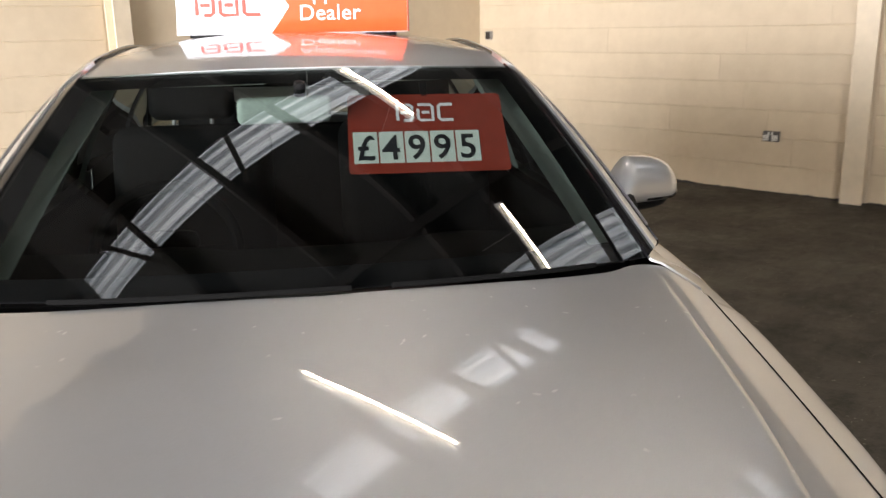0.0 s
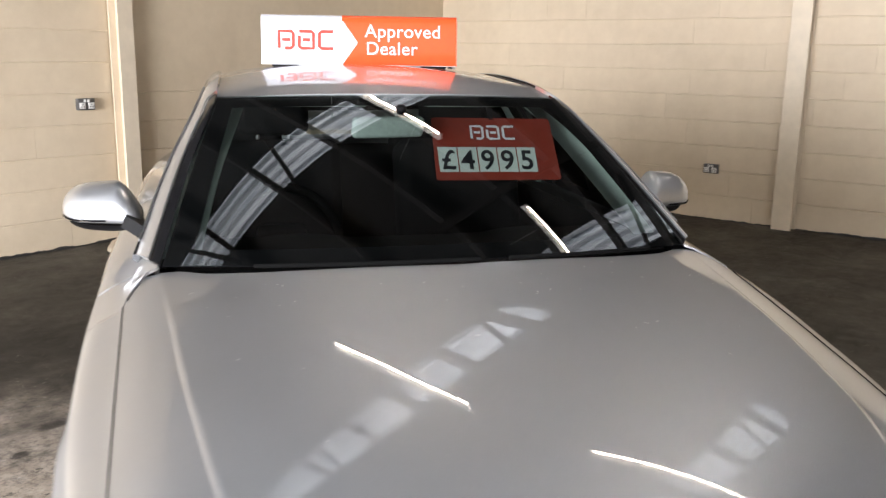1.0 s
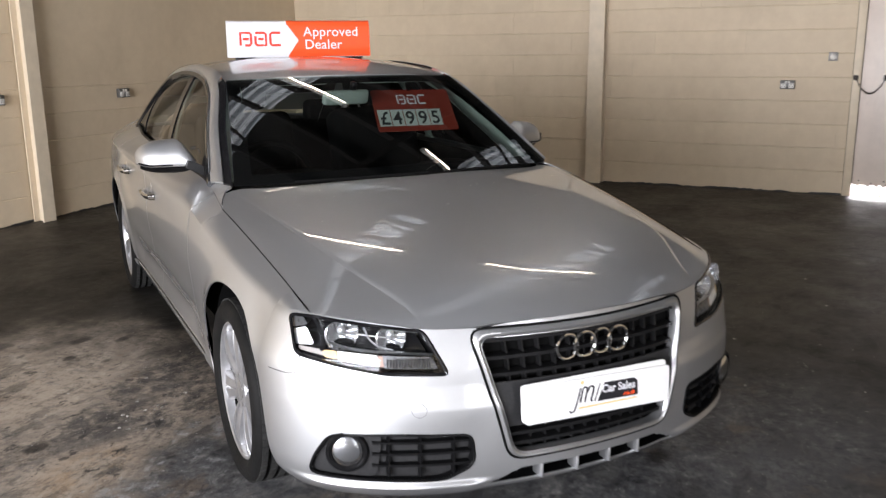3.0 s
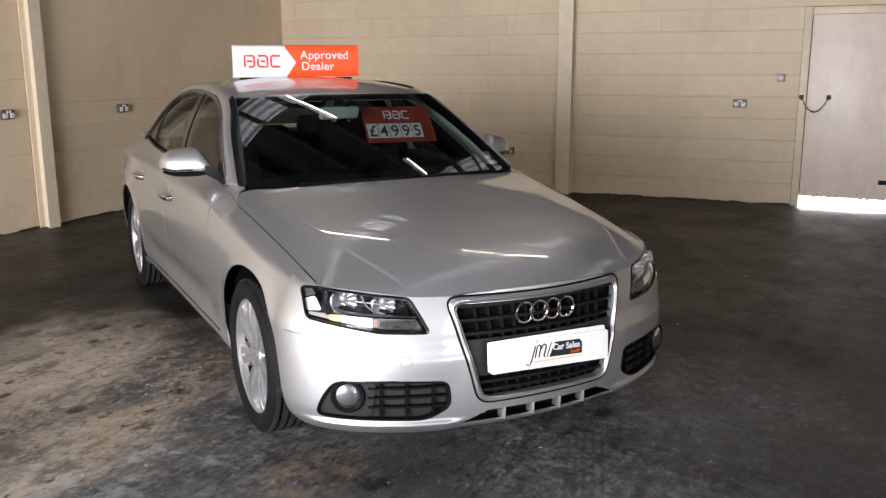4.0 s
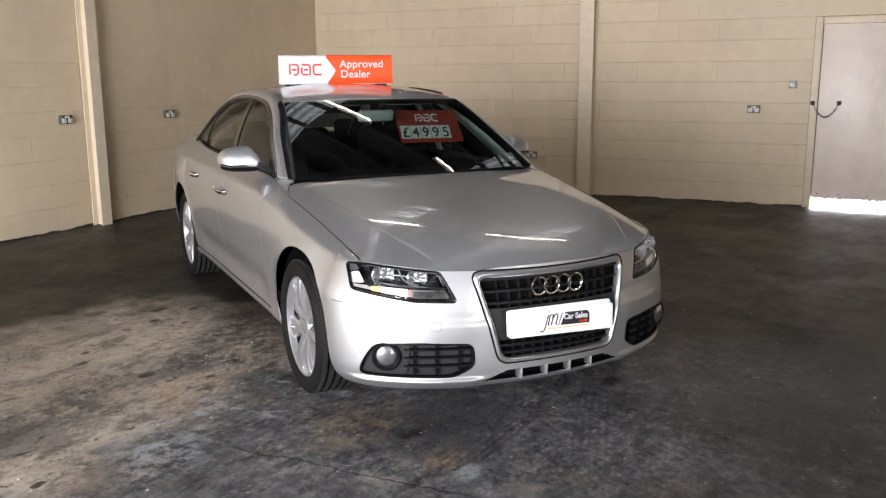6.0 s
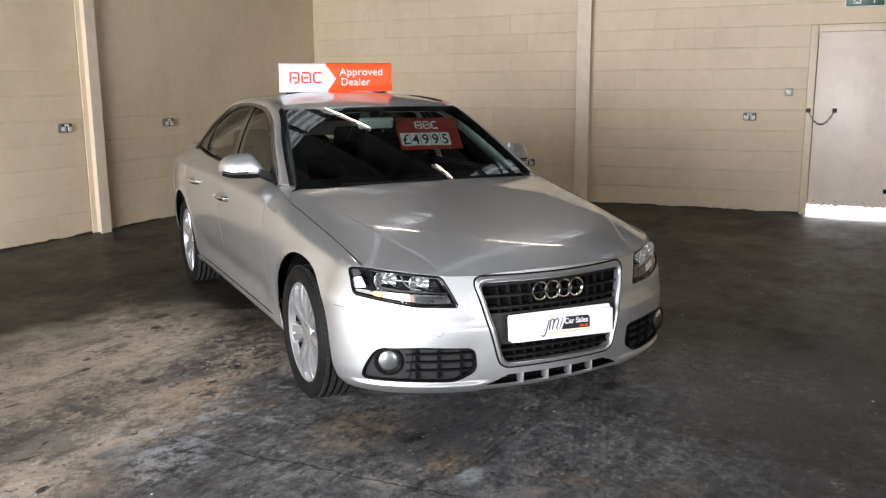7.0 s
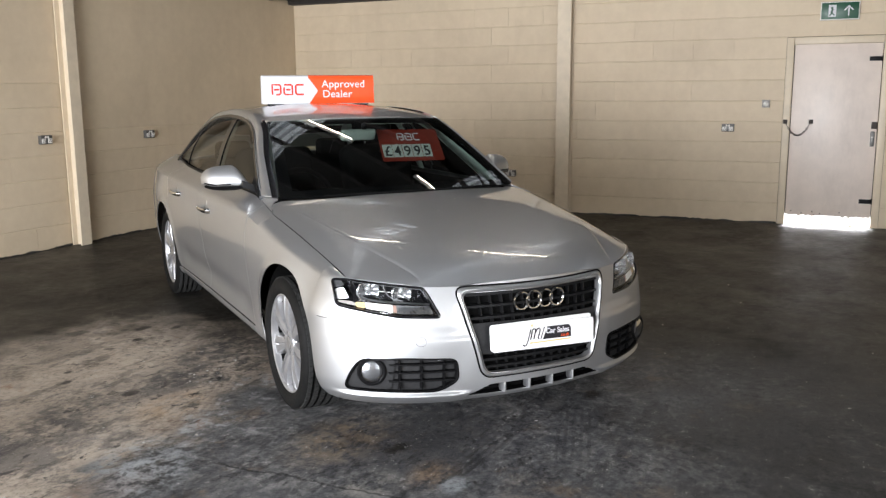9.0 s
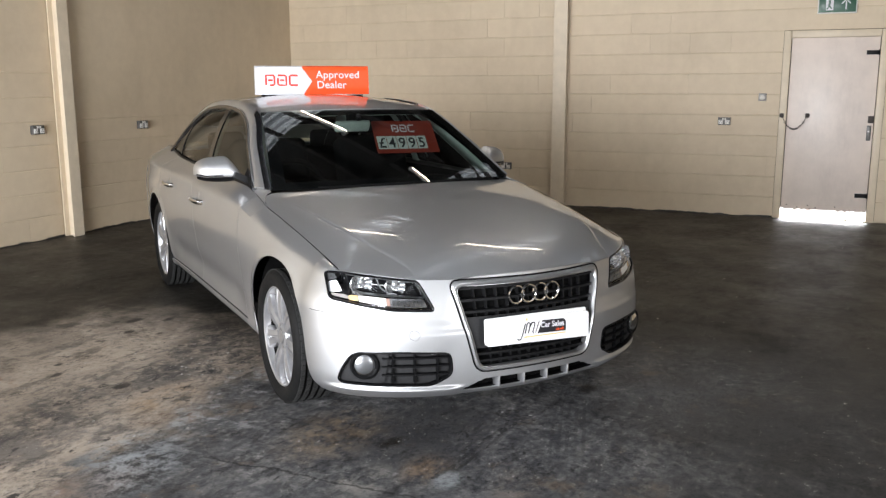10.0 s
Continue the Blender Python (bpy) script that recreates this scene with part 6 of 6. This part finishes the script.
for v in (3.35, 0.62, -2.1, -4.8):
    pts = [(5.5, v, roof_z(5.5) - 0.06), (RIDGE_U, v, roof_z(RIDGE_U) - 0.20)]
    structure("rafter", bar(*pts, 0.06), DARK_STEEL, "dark steel roof rafter", ROOM)
for (ua, va), (ub, vb) in (((0.86, 1.80), (1.22, 2.70)), ((-0.10, 1.75), (-0.48, 2.70)), ((3.20, 1.70), (3.56, 2.60)), ((3.20, -0.55), (3.50, 0.25)), ((0.86, -0.60), (1.16, 0.30))):
    structure("brace", bar((ua, va, roof_z(ua) - 0.10), (ub, vb, roof_z(ub) - 0.10), 0.032), DARK_STEEL, "dark steel roof brace", ROOM)
structure("eaves_beam", box_bm(0.16, 9.0, 0.14, 0.01, (U_BACK - 0.06, 1.0, EAVES + 0.035)), DARK_STEEL, "dark brown eaves beam", ROOM)

TUBE_GLOW = material("warm_tube_glow", (0.9, 0.88, 0.8), 0.4, emit=(1.0, 0.88, 0.70), power=TUBE_POWER)
LAMP_WHITE = worn("white_lamp_enamel", (0.74, 0.73, 0.70), 0.35, 0, 40, 0.05, 0)


def strip_lamp(u, v0, v1, z):
    lamp = thing("strip_lamp", "white batten lamp with one bare fluorescent tube under the roof", "lamp", ROOM @ Matrix.Translation((u, (v0 + v1) / 2, z)), "batten lamps")
    n = v1 - v0
    part("tube", cyl_bm(0.011, n, pose(0, 0, 0, 90, 0, 0), 16), TUBE_GLOW, lamp, "glowing warm white tube")
    part("batten", box_bm(0.036, n + 0.06, 0.04, 0.006, (0, 0, 0.062)), LAMP_WHITE, lamp)
    for y in (-n / 2 - 0.012, n / 2 + 0.012):
        part("tube_holder", box_bm(0.03, 0.022, 0.065, 0.004, (0, y, 0.015)), LAMP_WHITE, lamp)
    for y in (-n / 3, n / 3):
        top = roof_z(u) - z
        part("hanger", cyl_bm(0.004, top - 0.09, pose(0, y, 0.09 + (top - 0.09) / 2), 8), GREY_METAL, lamp)
    return lamp


strip_lamp(1.79, 1.24, 2.44, 3.03)
strip_lamp(1.79, -0.86, 0.34, 3.03)


# ---- wall things ----
def on_back(v, z, out=0.0):
    """A pose on the door wall: x to the right along the wall, y up, z into the room."""
    return ROOM @ Matrix.Translation((U_BACK - out, v, z)) @ Matrix(((0, 0, -1, 0), (-1, 0, 0, 0), (0, 1, 0, 0), (0, 0, 0, 1)))


def on_side(u, z, out=0.0):
    return ROOM @ Matrix.Translation((u, V_SIDE - out, z)) @ Matrix(((1, 0, 0, 0), (0, 0, -1, 0), (0, 1, 0, 0), (0, 0, 0, 1)))


SOCKET_METAL = worn("dark_grey_socket_metal", (0.13, 0.125, 0.12), 0.4, 0.5, 60, 0.15, 0)


def socket(m):
    s = thing("wall_socket", "grey metal-clad double socket with white switches on the block wall", "socket", m, "wall sockets")
    part("back_box", box_bm(0.136, 0.086, 0.036, 0.006, (0, 0, 0.020)), SOCKET_METAL, s)
    part("face_plate", box_bm(0.133, 0.083, 0.007, 0.002, (0, 0, 0.039)), SOCKET_METAL, s)
    for x in (-0.036, 0.036):
        part("outlet", box_bm(0.048, 0.046, 0.008, 0.003, (x, -0.010, 0.045)), WHITE_PLASTIC, s, "white outlet insert")
        for dx, dy in ((0, 0.010), (-0.011, -0.008), (0.011, -0.008)):
            part("pin_hole", box_bm(0.006, 0.008, 0.002, 0, (x + dx, -0.010 + dy, 0.0496)), DARK_INK, s)
    for x in (-0.014, 0.014):
        part("switch", box_bm(0.018, 0.022, 0.010, 0.003, (x, 0.026, 0.046)), WHITE_PLASTIC, s, "white rocker switch")
    return s


WALL_OUT = 0.006
socket(on_side(2.069, 1.068, WALL_OUT))
socket(on_side(3.465, 1.062, WALL_OUT))
socket(on_back(-0.662, 1.073, WALL_OUT))
socket(on_back(1.960, 0.475, WALL_OUT))

sensor = thing("wall_sensor", "small grey square wall sensor with a pale domed front", "sensor", on_back(-1.055, 1.343, WALL_OUT))
part("body", box_bm(0.082, 0.082, 0.030, 0.006, (0, 0, 0.015)), GREY_METAL, sensor)
part("rim", box_bm(0.084, 0.084, 0.012, 0.004, (0, 0, 0.006)), GREY_METAL, sensor)
part("dome", ball_bm((0, -0.004, 0.028), 0.028, (0, 0, 1), 0.6), WHITE_PLASTIC, sensor)
small = thing("junction_box", "small dark grey junction box near the wall corner", "box", on_back(5.02, 1.31, WALL_OUT))
part("body", box_bm(0.075, 0.085, 0.04, 0.006, (0, 0, 0.02)), GREY_METAL, small)
part("lid", box_bm(0.060, 0.070, 0.006, 0.002, (0, 0, 0.042)), RUST, small)

exit_sign = thing("exit_sign", "green and white emergency exit sign box above the door", "sign", on_back(-1.745, 2.318, WALL_OUT))
part("box", box_bm(0.385, 0.192, 0.045, 0.006, (0, 0, 0.0225)), WHITE_PLASTIC, exit_sign)
part("green_face", box_bm(0.362, 0.168, 0.003, 0.001, (0, 0, 0.0462)), SIGN_GREEN, exit_sign)
part("pictogram", box_bm(0.075, 0.125, 0.002, 0, (-0.075, 0, 0.0485)), WHITE_PRINT, exit_sign, "white doorway symbol")
for x, y, w, h, r in ((-0.078, 0.030, 0.022, 0.022, 0), (-0.078, 0.0, 0.020, 0.045, -15), (-0.088, -0.035, 0.012, 0.045, -40), (-0.066, -0.032, 0.012, 0.040, 35)):
    part("symbol_bar", box_bm(w, h, 0.002, 0, (0, 0, 0)), SIGN_GREEN, exit_sign).matrix_local = pose(x, y, 0.0500, 0, 0, r)
part("arrow_shaft", box_bm(0.014, 0.085, 0.002, 0, (0.085, -0.015, 0.0485)), WHITE_PRINT, exit_sign, "white arrow pointing up")
for r, dx in ((45, -0.018), (-45, 0.018)):
    part("arrow_head", box_bm(0.013, 0.068, 0.002, 0, (0, 0, 0)), WHITE_PRINT, exit_sign).matrix_local = pose(0.085 + dx * 1.1, 0.026, 0.0487, 0, 0, -r)

# fire door with frame, daylight under its cut-off foot
door = thing("door_1", "white painted fire door, shut, with daylight under its foot", "door", ROOM, kind="structure")
LEAF0, LEAF1 = DOOR_V0 - 0.041, DOOR_V1 + 0.041
bm = box_bm(0.045, LEAF0 - LEAF1, 1.867, 0.003, (U_BACK + 0.045, (LEAF0 + LEAF1) / 2, 0.112 + 0.9335))
leaf = part("leaf", bm, DOOR_PAINT, door)
fr = part("door_frame", box_bm(0.10, 0.075, 2.055, 0.004, (U_BACK + 0.025, DOOR_V0 + 0.0025, 1.0275)), STEEL_PAINT, door, "cream painted door frame")
part("door_frame", box_bm(0.10, 0.075, 2.055, 0.004, (U_BACK + 0.025, DOOR_V1 - 0.0025, 1.0275)), STEEL_PAINT, door)
part("door_frame", box_bm(0.10, DOOR_V0 - DOOR_V1 - 0.08, 0.075, 0.004, (U_BACK + 0.025, (DOOR_V0 + DOOR_V1) / 2, 2.0175)), STEEL_PAINT, door)
# stops and gap strips coloured near-black for the shade round leaf and frame
for v in (LEAF0, LEAF1):
    part("door_stop", box_bm(0.020, 0.05, 1.85, 0, (U_BACK + 0.080, v, 1.045)), DARK_GAP, door)
part("door_stop", box_bm(0.020, LEAF0 - LEAF1 - 0.06, 0.05, 0, (U_BACK + 0.080, (LEAF0 + LEAF1) / 2, 1.975)), DARK_GAP, door)
for v in (DOOR_V0 + 0.041, DOOR_V1 - 0.041):
    part("frame_gap", box_bm(0.008, 0.003, 2.055, 0, (U_BACK - 0.006, v, 1.0275)), DARK_GAP, door)
part("frame_gap", box_bm(0.008, DOOR_V0 - DOOR_V1 + 0.08, 0.003, 0, (U_BACK - 0.006, (DOOR_V0 + DOOR_V1) / 2, 2.058)), DARK_GAP, door)
for k, (dv, z) in enumerate(((-0.06, 0.150), (-0.17, 0.128), (-0.28, 0.150), (-0.36, 0.128), (-0.56, 0.148), (-0.30, 0.112))):
    part("screw_mark", ball_bm((U_BACK + 0.0225, LEAF0 + dv, z), 0.007, (-1, 0, 0), 0.2, 10, 3), RUST, door)
for z in (1.815, 0.285):
    h = part("hinge", box_bm(0.014, 0.125, 0.046, 0.003, (U_BACK + 0.015, LEAF1 + 0.062, z)), BLACK, door, "dark strap hinge")
    part("pin", cyl_bm(0.012, 0.062, pose(U_BACK + 0.012, LEAF1 - 0.004, z), 12), BLACK, h)
lock = part("latch", box_bm(0.020, 0.042, 0.160, 0.005, (U_BACK + 0.013, LEAF1 + 0.040, 0.965)), SOCKET_METAL, door, "worn metal latch case")
part("latch_knob", cyl_bm(0.013, 0.035, pose(U_BACK - 0.005, LEAF1 + 0.040, 0.985, 0, 90, 0), 16, 0.003), GREY_METAL, lock)
part("latch", box_bm(0.022, 0.055, 0.075, 0.004, (U_BACK + 0.012, LEAF1 + 0.030, 1.110)), RUST, door)

# splintered edge along the leaf's cut-off foot, and rubble on the threshold
tear = random.Random(11)
bm = bmesh.new()
at = LEAF1 + 0.004
while at < LEAF0 - 0.03:
    wide, deep = tear.uniform(0.012, 0.05), tear.uniform(0.003, 0.022)
    corners = [(at, 0.114), (at + wide, 0.114), (at + wide * tear.uniform(0.6, 0.95), 0.112 - deep), (at + wide * tear.uniform(0.0, 0.4), 0.112 - deep * tear.uniform(0.4, 1.0))]
    bm.faces.new([bm.verts.new((U_BACK + 0.030, y, z)) for y, z in corners])
    at += wide * tear.uniform(0.9, 1.5)
part("splintered_edge", thicken(bm, 0.012), DOOR_PAINT, door, "splintered foot of the door")
bm = bmesh.new()
at = LEAF1 + 0.01
while at < LEAF0 - 0.02:
    r = tear.uniform(0.004, 0.014)
    box_bm(r * 2.0, r * tear.uniform(1.6, 3.5), r * 1.3, r * 0.4, (U_BACK + tear.uniform(-0.03, 0.03), at, r * 0.65), 1, bm)
    at += tear.uniform(0.015, 0.07)
part("threshold_rubble", bm, STEEL_PAINT, door, "crumbs of mortar on the threshold", smooth=False)

chain = thing("door_chain", "dark steel chain hanging in a loop across the door edge", "chain")
V0, V1c, CZ, SAG = -1.268, -1.530, 1.146, 0.150
for v in (V0, V1c):
    part("anchor_plate", box_bm(0.008, 0.045, 0.045, 0.003), RUST, chain).matrix_local = ROOM @ Matrix.Translation((U_BACK - 0.030 + (0.045 if v == V1c else 0), v, CZ))
n_links = 17
link_me = None
for i in range(n_links):
    t = (i + 0.5) / n_links
    at = Vector((U_BACK - 0.036 + 0.03 * t, V0 + (V1c - V0) * t, CZ - SAG * 4 * t * (1 - t)))
    slope = math.degrees(math.atan2(-SAG * 4 * (1 - 2 * t), (V1c - V0)))
    if link_me is None:
        ob = part("link", tube_bm([(0, 0.013 * math.cos(q * math.pi / 7) * 1.15, 0.0075 * math.sin(q * math.pi / 7)) for q in range(14)], 0.0028, 6, True), RUST, chain)
        link_me = ob.data
    else:
        ob = new("link", link_me)
        ob.parent = chain
    ob.matrix_local = ROOM @ Matrix.Translation(at) @ Euler((radians(slope), 0, 0)).to_matrix().to_4x4() @ pose(0, 0, 0, 0, 90 * (i % 2), 0)

# steel columns in the walls
def column(name, m, w, label):
    bm = box_bm(w, 0.016, EAVES, 0.003, (0, -0.125, EAVES / 2))
    box_bm(0.014, 0.125, EAVES, 0.0, (0, -0.062, EAVES / 2), bm=bm)
    box_bm(w, 0.012, EAVES, 0.002, (0, -0.010, EAVES / 2), bm=bm)
    ob = structure(name, bm, STEEL_PAINT, label)
    ob.matrix_world = m


column("column_side", ROOM @ Matrix.Translation((2.381, V_SIDE, 0)), 0.132, "cream painted steel column on the socket wall")
column("column_back", ROOM @ Matrix.Translation((U_BACK, 1.255, 0)) @ pose(0, 0, 0, 0, 0, -90), 0.170, "cream painted steel column on the door wall")

# daylit yard outside the door and the shutter
yard = structure("ground_outside", slab(U_BACK + T, U_BACK + 6, -6, 2, -0.12, -0.02), worn("pale_yard_concrete", (0.45, 0.44, 0.42), 0.8, 0, 10, 0.15, 0.1), "pale concrete yard outside the door", ROOM)
structure("ground_yard", slab(U_OPEN - 12, U_OPEN - T, -10, 6, -0.12, -0.02), yard.data.materials[0], "pale concrete yard outside the shutter", ROOM)
# added lamp and glowing panel stand in for the daylight under the door
area_lamp("door_foot_daylight", ROOM @ look((U_BACK + 1.2, (LEAF0 + LEAF1) / 2, 1.0), (U_BACK, (LEAF0 + LEAF1) / 2, 0.0)), 1.6, 1.2, 700, (0.95, 0.98, 1.0))
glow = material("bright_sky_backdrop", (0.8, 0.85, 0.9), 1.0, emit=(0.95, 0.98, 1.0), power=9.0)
structure("backdrop", box_bm(0.02, 3.0, 1.2, 0, (U_BACK + 2.4, (LEAF0 + LEAF1) / 2, 0.5)), glow, "glowing panel standing in for daylight beyond the door", ROOM)

# dark floor paint lapped unevenly up the foot of the walls
def paint_edge(name, place, s0, s1, label):
    rim = random.Random(3)
    bm = bmesh.new()
    last, h = None, 0.012
    n = int((s1 - s0) / 0.022)
    for i in range(n + 1):
        h = min(max(h + rim.uniform(-0.007, 0.007), 0.003), 0.020)
        x = s0 + (s1 - s0) * i / n
        row = [bm.verts.new(place(x, z) @ Vector((0, 0, d))) for z, d in ((0.0, 0.0), (0.0, 0.0095), (h, 0.0090), (h + 0.001, 0.0))]
        if last:
            for j in range(3):
                bm.faces.new((last[j], row[j], row[j + 1], last[j + 1]))
        last = row
    bmesh.ops.recalc_face_normals(bm, faces=bm.faces[:])
    ob = link_mesh(name, bm, worn("dried_floor_paint", (0.030, 0.027, 0.024), 0.6, 0, 60, 0.3, 0.1), smooth=False)
    return tagged(ob, label, "trim", kind="structure")


paint_edge("trim_side", on_side, 0.0, 2.31, "ragged dark floor paint along the socket wall")
paint_edge("trim_corner", on_side, 2.45, U_BACK - 0.01, "ragged dark floor paint along the socket wall")
paint_edge("trim_back", lambda a, z: on_back(-a, z), -V_SIDE + 0.01, -1.35, "ragged dark floor paint along the door wall")
paint_edge("trim_door", lambda a, z: on_back(-a, z), -1.16, -DOOR_V0 - 0.045, "ragged dark floor paint beside the door")

# crumbs and paint flakes lying on the floor
litter_rng = random.Random(5)
litter = bmesh.new()
spots_uv = [(-0.43 + litter_rng.gauss(0, 0.12), 1.24 + litter_rng.gauss(0, 0.05)) for _ in range(26)]
spots_uv += [(litter_rng.uniform(-2.2, 0.4), litter_rng.uniform(0.4, 1.7)) for _ in range(40)]
spots_uv += [(litter_rng.uniform(-1.6, 3.2), litter_rng.uniform(-2.3, 0.2)) for _ in range(55)]
spots_uv += [(1.28 + litter_rng.gauss(0, 0.06), -1.19 + litter_rng.gauss(0, 0.03)) for _ in range(7)]
for u, v in spots_uv:
    r = litter_rng.choice((0.003, 0.004, 0.006, 0.009))
    a0 = litter_rng.uniform(0, 3)
    low = [litter.verts.new((u + r * math.cos(a0 + k * 1.257) * litter_rng.uniform(0.5, 1.5), v + r * math.sin(a0 + k * 1.257) * litter_rng.uniform(0.5, 1.2), 0.0006)) for k in range(5)]
    top = litter.verts.new((u, v, 0.0006 + r * litter_rng.uniform(0.2, 0.7)))
    for k in range(5):
        litter.faces.new((low[k], low[(k + 1) % 5], top))
ob = link_mesh("floor_litter", litter, worn("pale_flakes", (0.50, 0.48, 0.44), 0.7, 0, 80, 0.4, 0), smooth=False)
ob.matrix_world = ROOM
tagged(ob, "pale crumbs and paint flakes scattered on the floor", "litter", kind="stuff")

# ---- wall blocks: courses of painted concrete blocks, proud of their joints ----
COURSE, BLOCK = 0.229, 0.450
me_cache = {}


def block_mesh(w, h):
    key = (round(w, 3), round(h, 3))
    if key not in me_cache:
        own = bmesh.new()
        x, y, d, b = w / 2 - 0.0006, h / 2 - 0.0020, 0.0048, 0.005
        lo = [own.verts.new(p) for p in ((-x, -y, 0), (x, -y, 0), (x, y, 0), (-x, y, 0))]
        hi = [own.verts.new(p) for p in ((-x + 0.0004, -y + b, d), (x - 0.0004, -y + b, d), (x - 0.0004, y - b, d), (-x + 0.0004, y - b, d))]
        own.faces.new(hi)
        for i in range(4):
            own.faces.new((lo[i], lo[(i + 1) % 4], hi[(i + 1) % 4], hi[i]))
        me = bpy.data.meshes.new("block")
        own.to_mesh(me)
        own.free()
        me.materials.append(WALL_PAINT)
        me_cache[key] = me
    return me_cache[key]


rng = random.Random(7)


def lay_blocks(wall, place, s0, s1, holes, rows=12):
    """Courses from s0 to s1 along the wall; place(s, z) gives a block's pose; holes are (s0, s1, z1) left free."""
    inv = wall.matrix_world.inverted()
    for row in range(rows + (rows < 12)):
        z0, z1 = row * COURSE, min((row + 1) * COURSE, EAVES - 0.01)
        cuts = [s0]
        if row == rows:
            z1 = EAVES - 0.01
        s = s0 + (BLOCK / 2 if row % 2 else BLOCK)
        while s < s1 - 0.05 and row < rows:
            if rng.random() < 0.24:
                cuts.append(s)
            s += BLOCK
        cuts.append(s1)
        for a, b in zip(cuts, cuts[1:]):
            for h0, h1, hz in holes:
                if z0 < hz - 0.02 and a < h1 and b > h0:
                    if a < h0 - 0.03:
                        b = min(b, h0)
                    elif b > h1 + 0.03:
                        a = max(a, h1)
                    else:
                        b = a
            if b - a < 0.03:
                continue
            ob = new("block", block_mesh(b - a, z1 - z0))
            ob.parent = wall
            ob.matrix_parent_inverse = inv
            ob.matrix_world = place((a + b) / 2, (z0 + z1) / 2) @ pose(0, rng.uniform(-0.0008, 0.0008), rng.uniform(-0.0008, 0.0004), rng.uniform(-0.22, 0.22) if row < rows else 0, rng.uniform(-0.012, 0.012), rng.uniform(-0.05, 0.05))


lay_blocks(wall_side, lambda s, z: on_side(s, z, 0.0), 0.1, 2.30, [], 7)
lay_blocks(wall_side, lambda s, z: on_side(s, z, 0.0), 2.46, U_BACK - 0.006, [], 5)
lay_blocks(wall_back, lambda s, z: on_back(-s, z, 0.0), -V_SIDE + 0.006, 3.4, [(-DOOR_V0 - 0.035, -DOOR_V1 + 0.035, 2.055)])
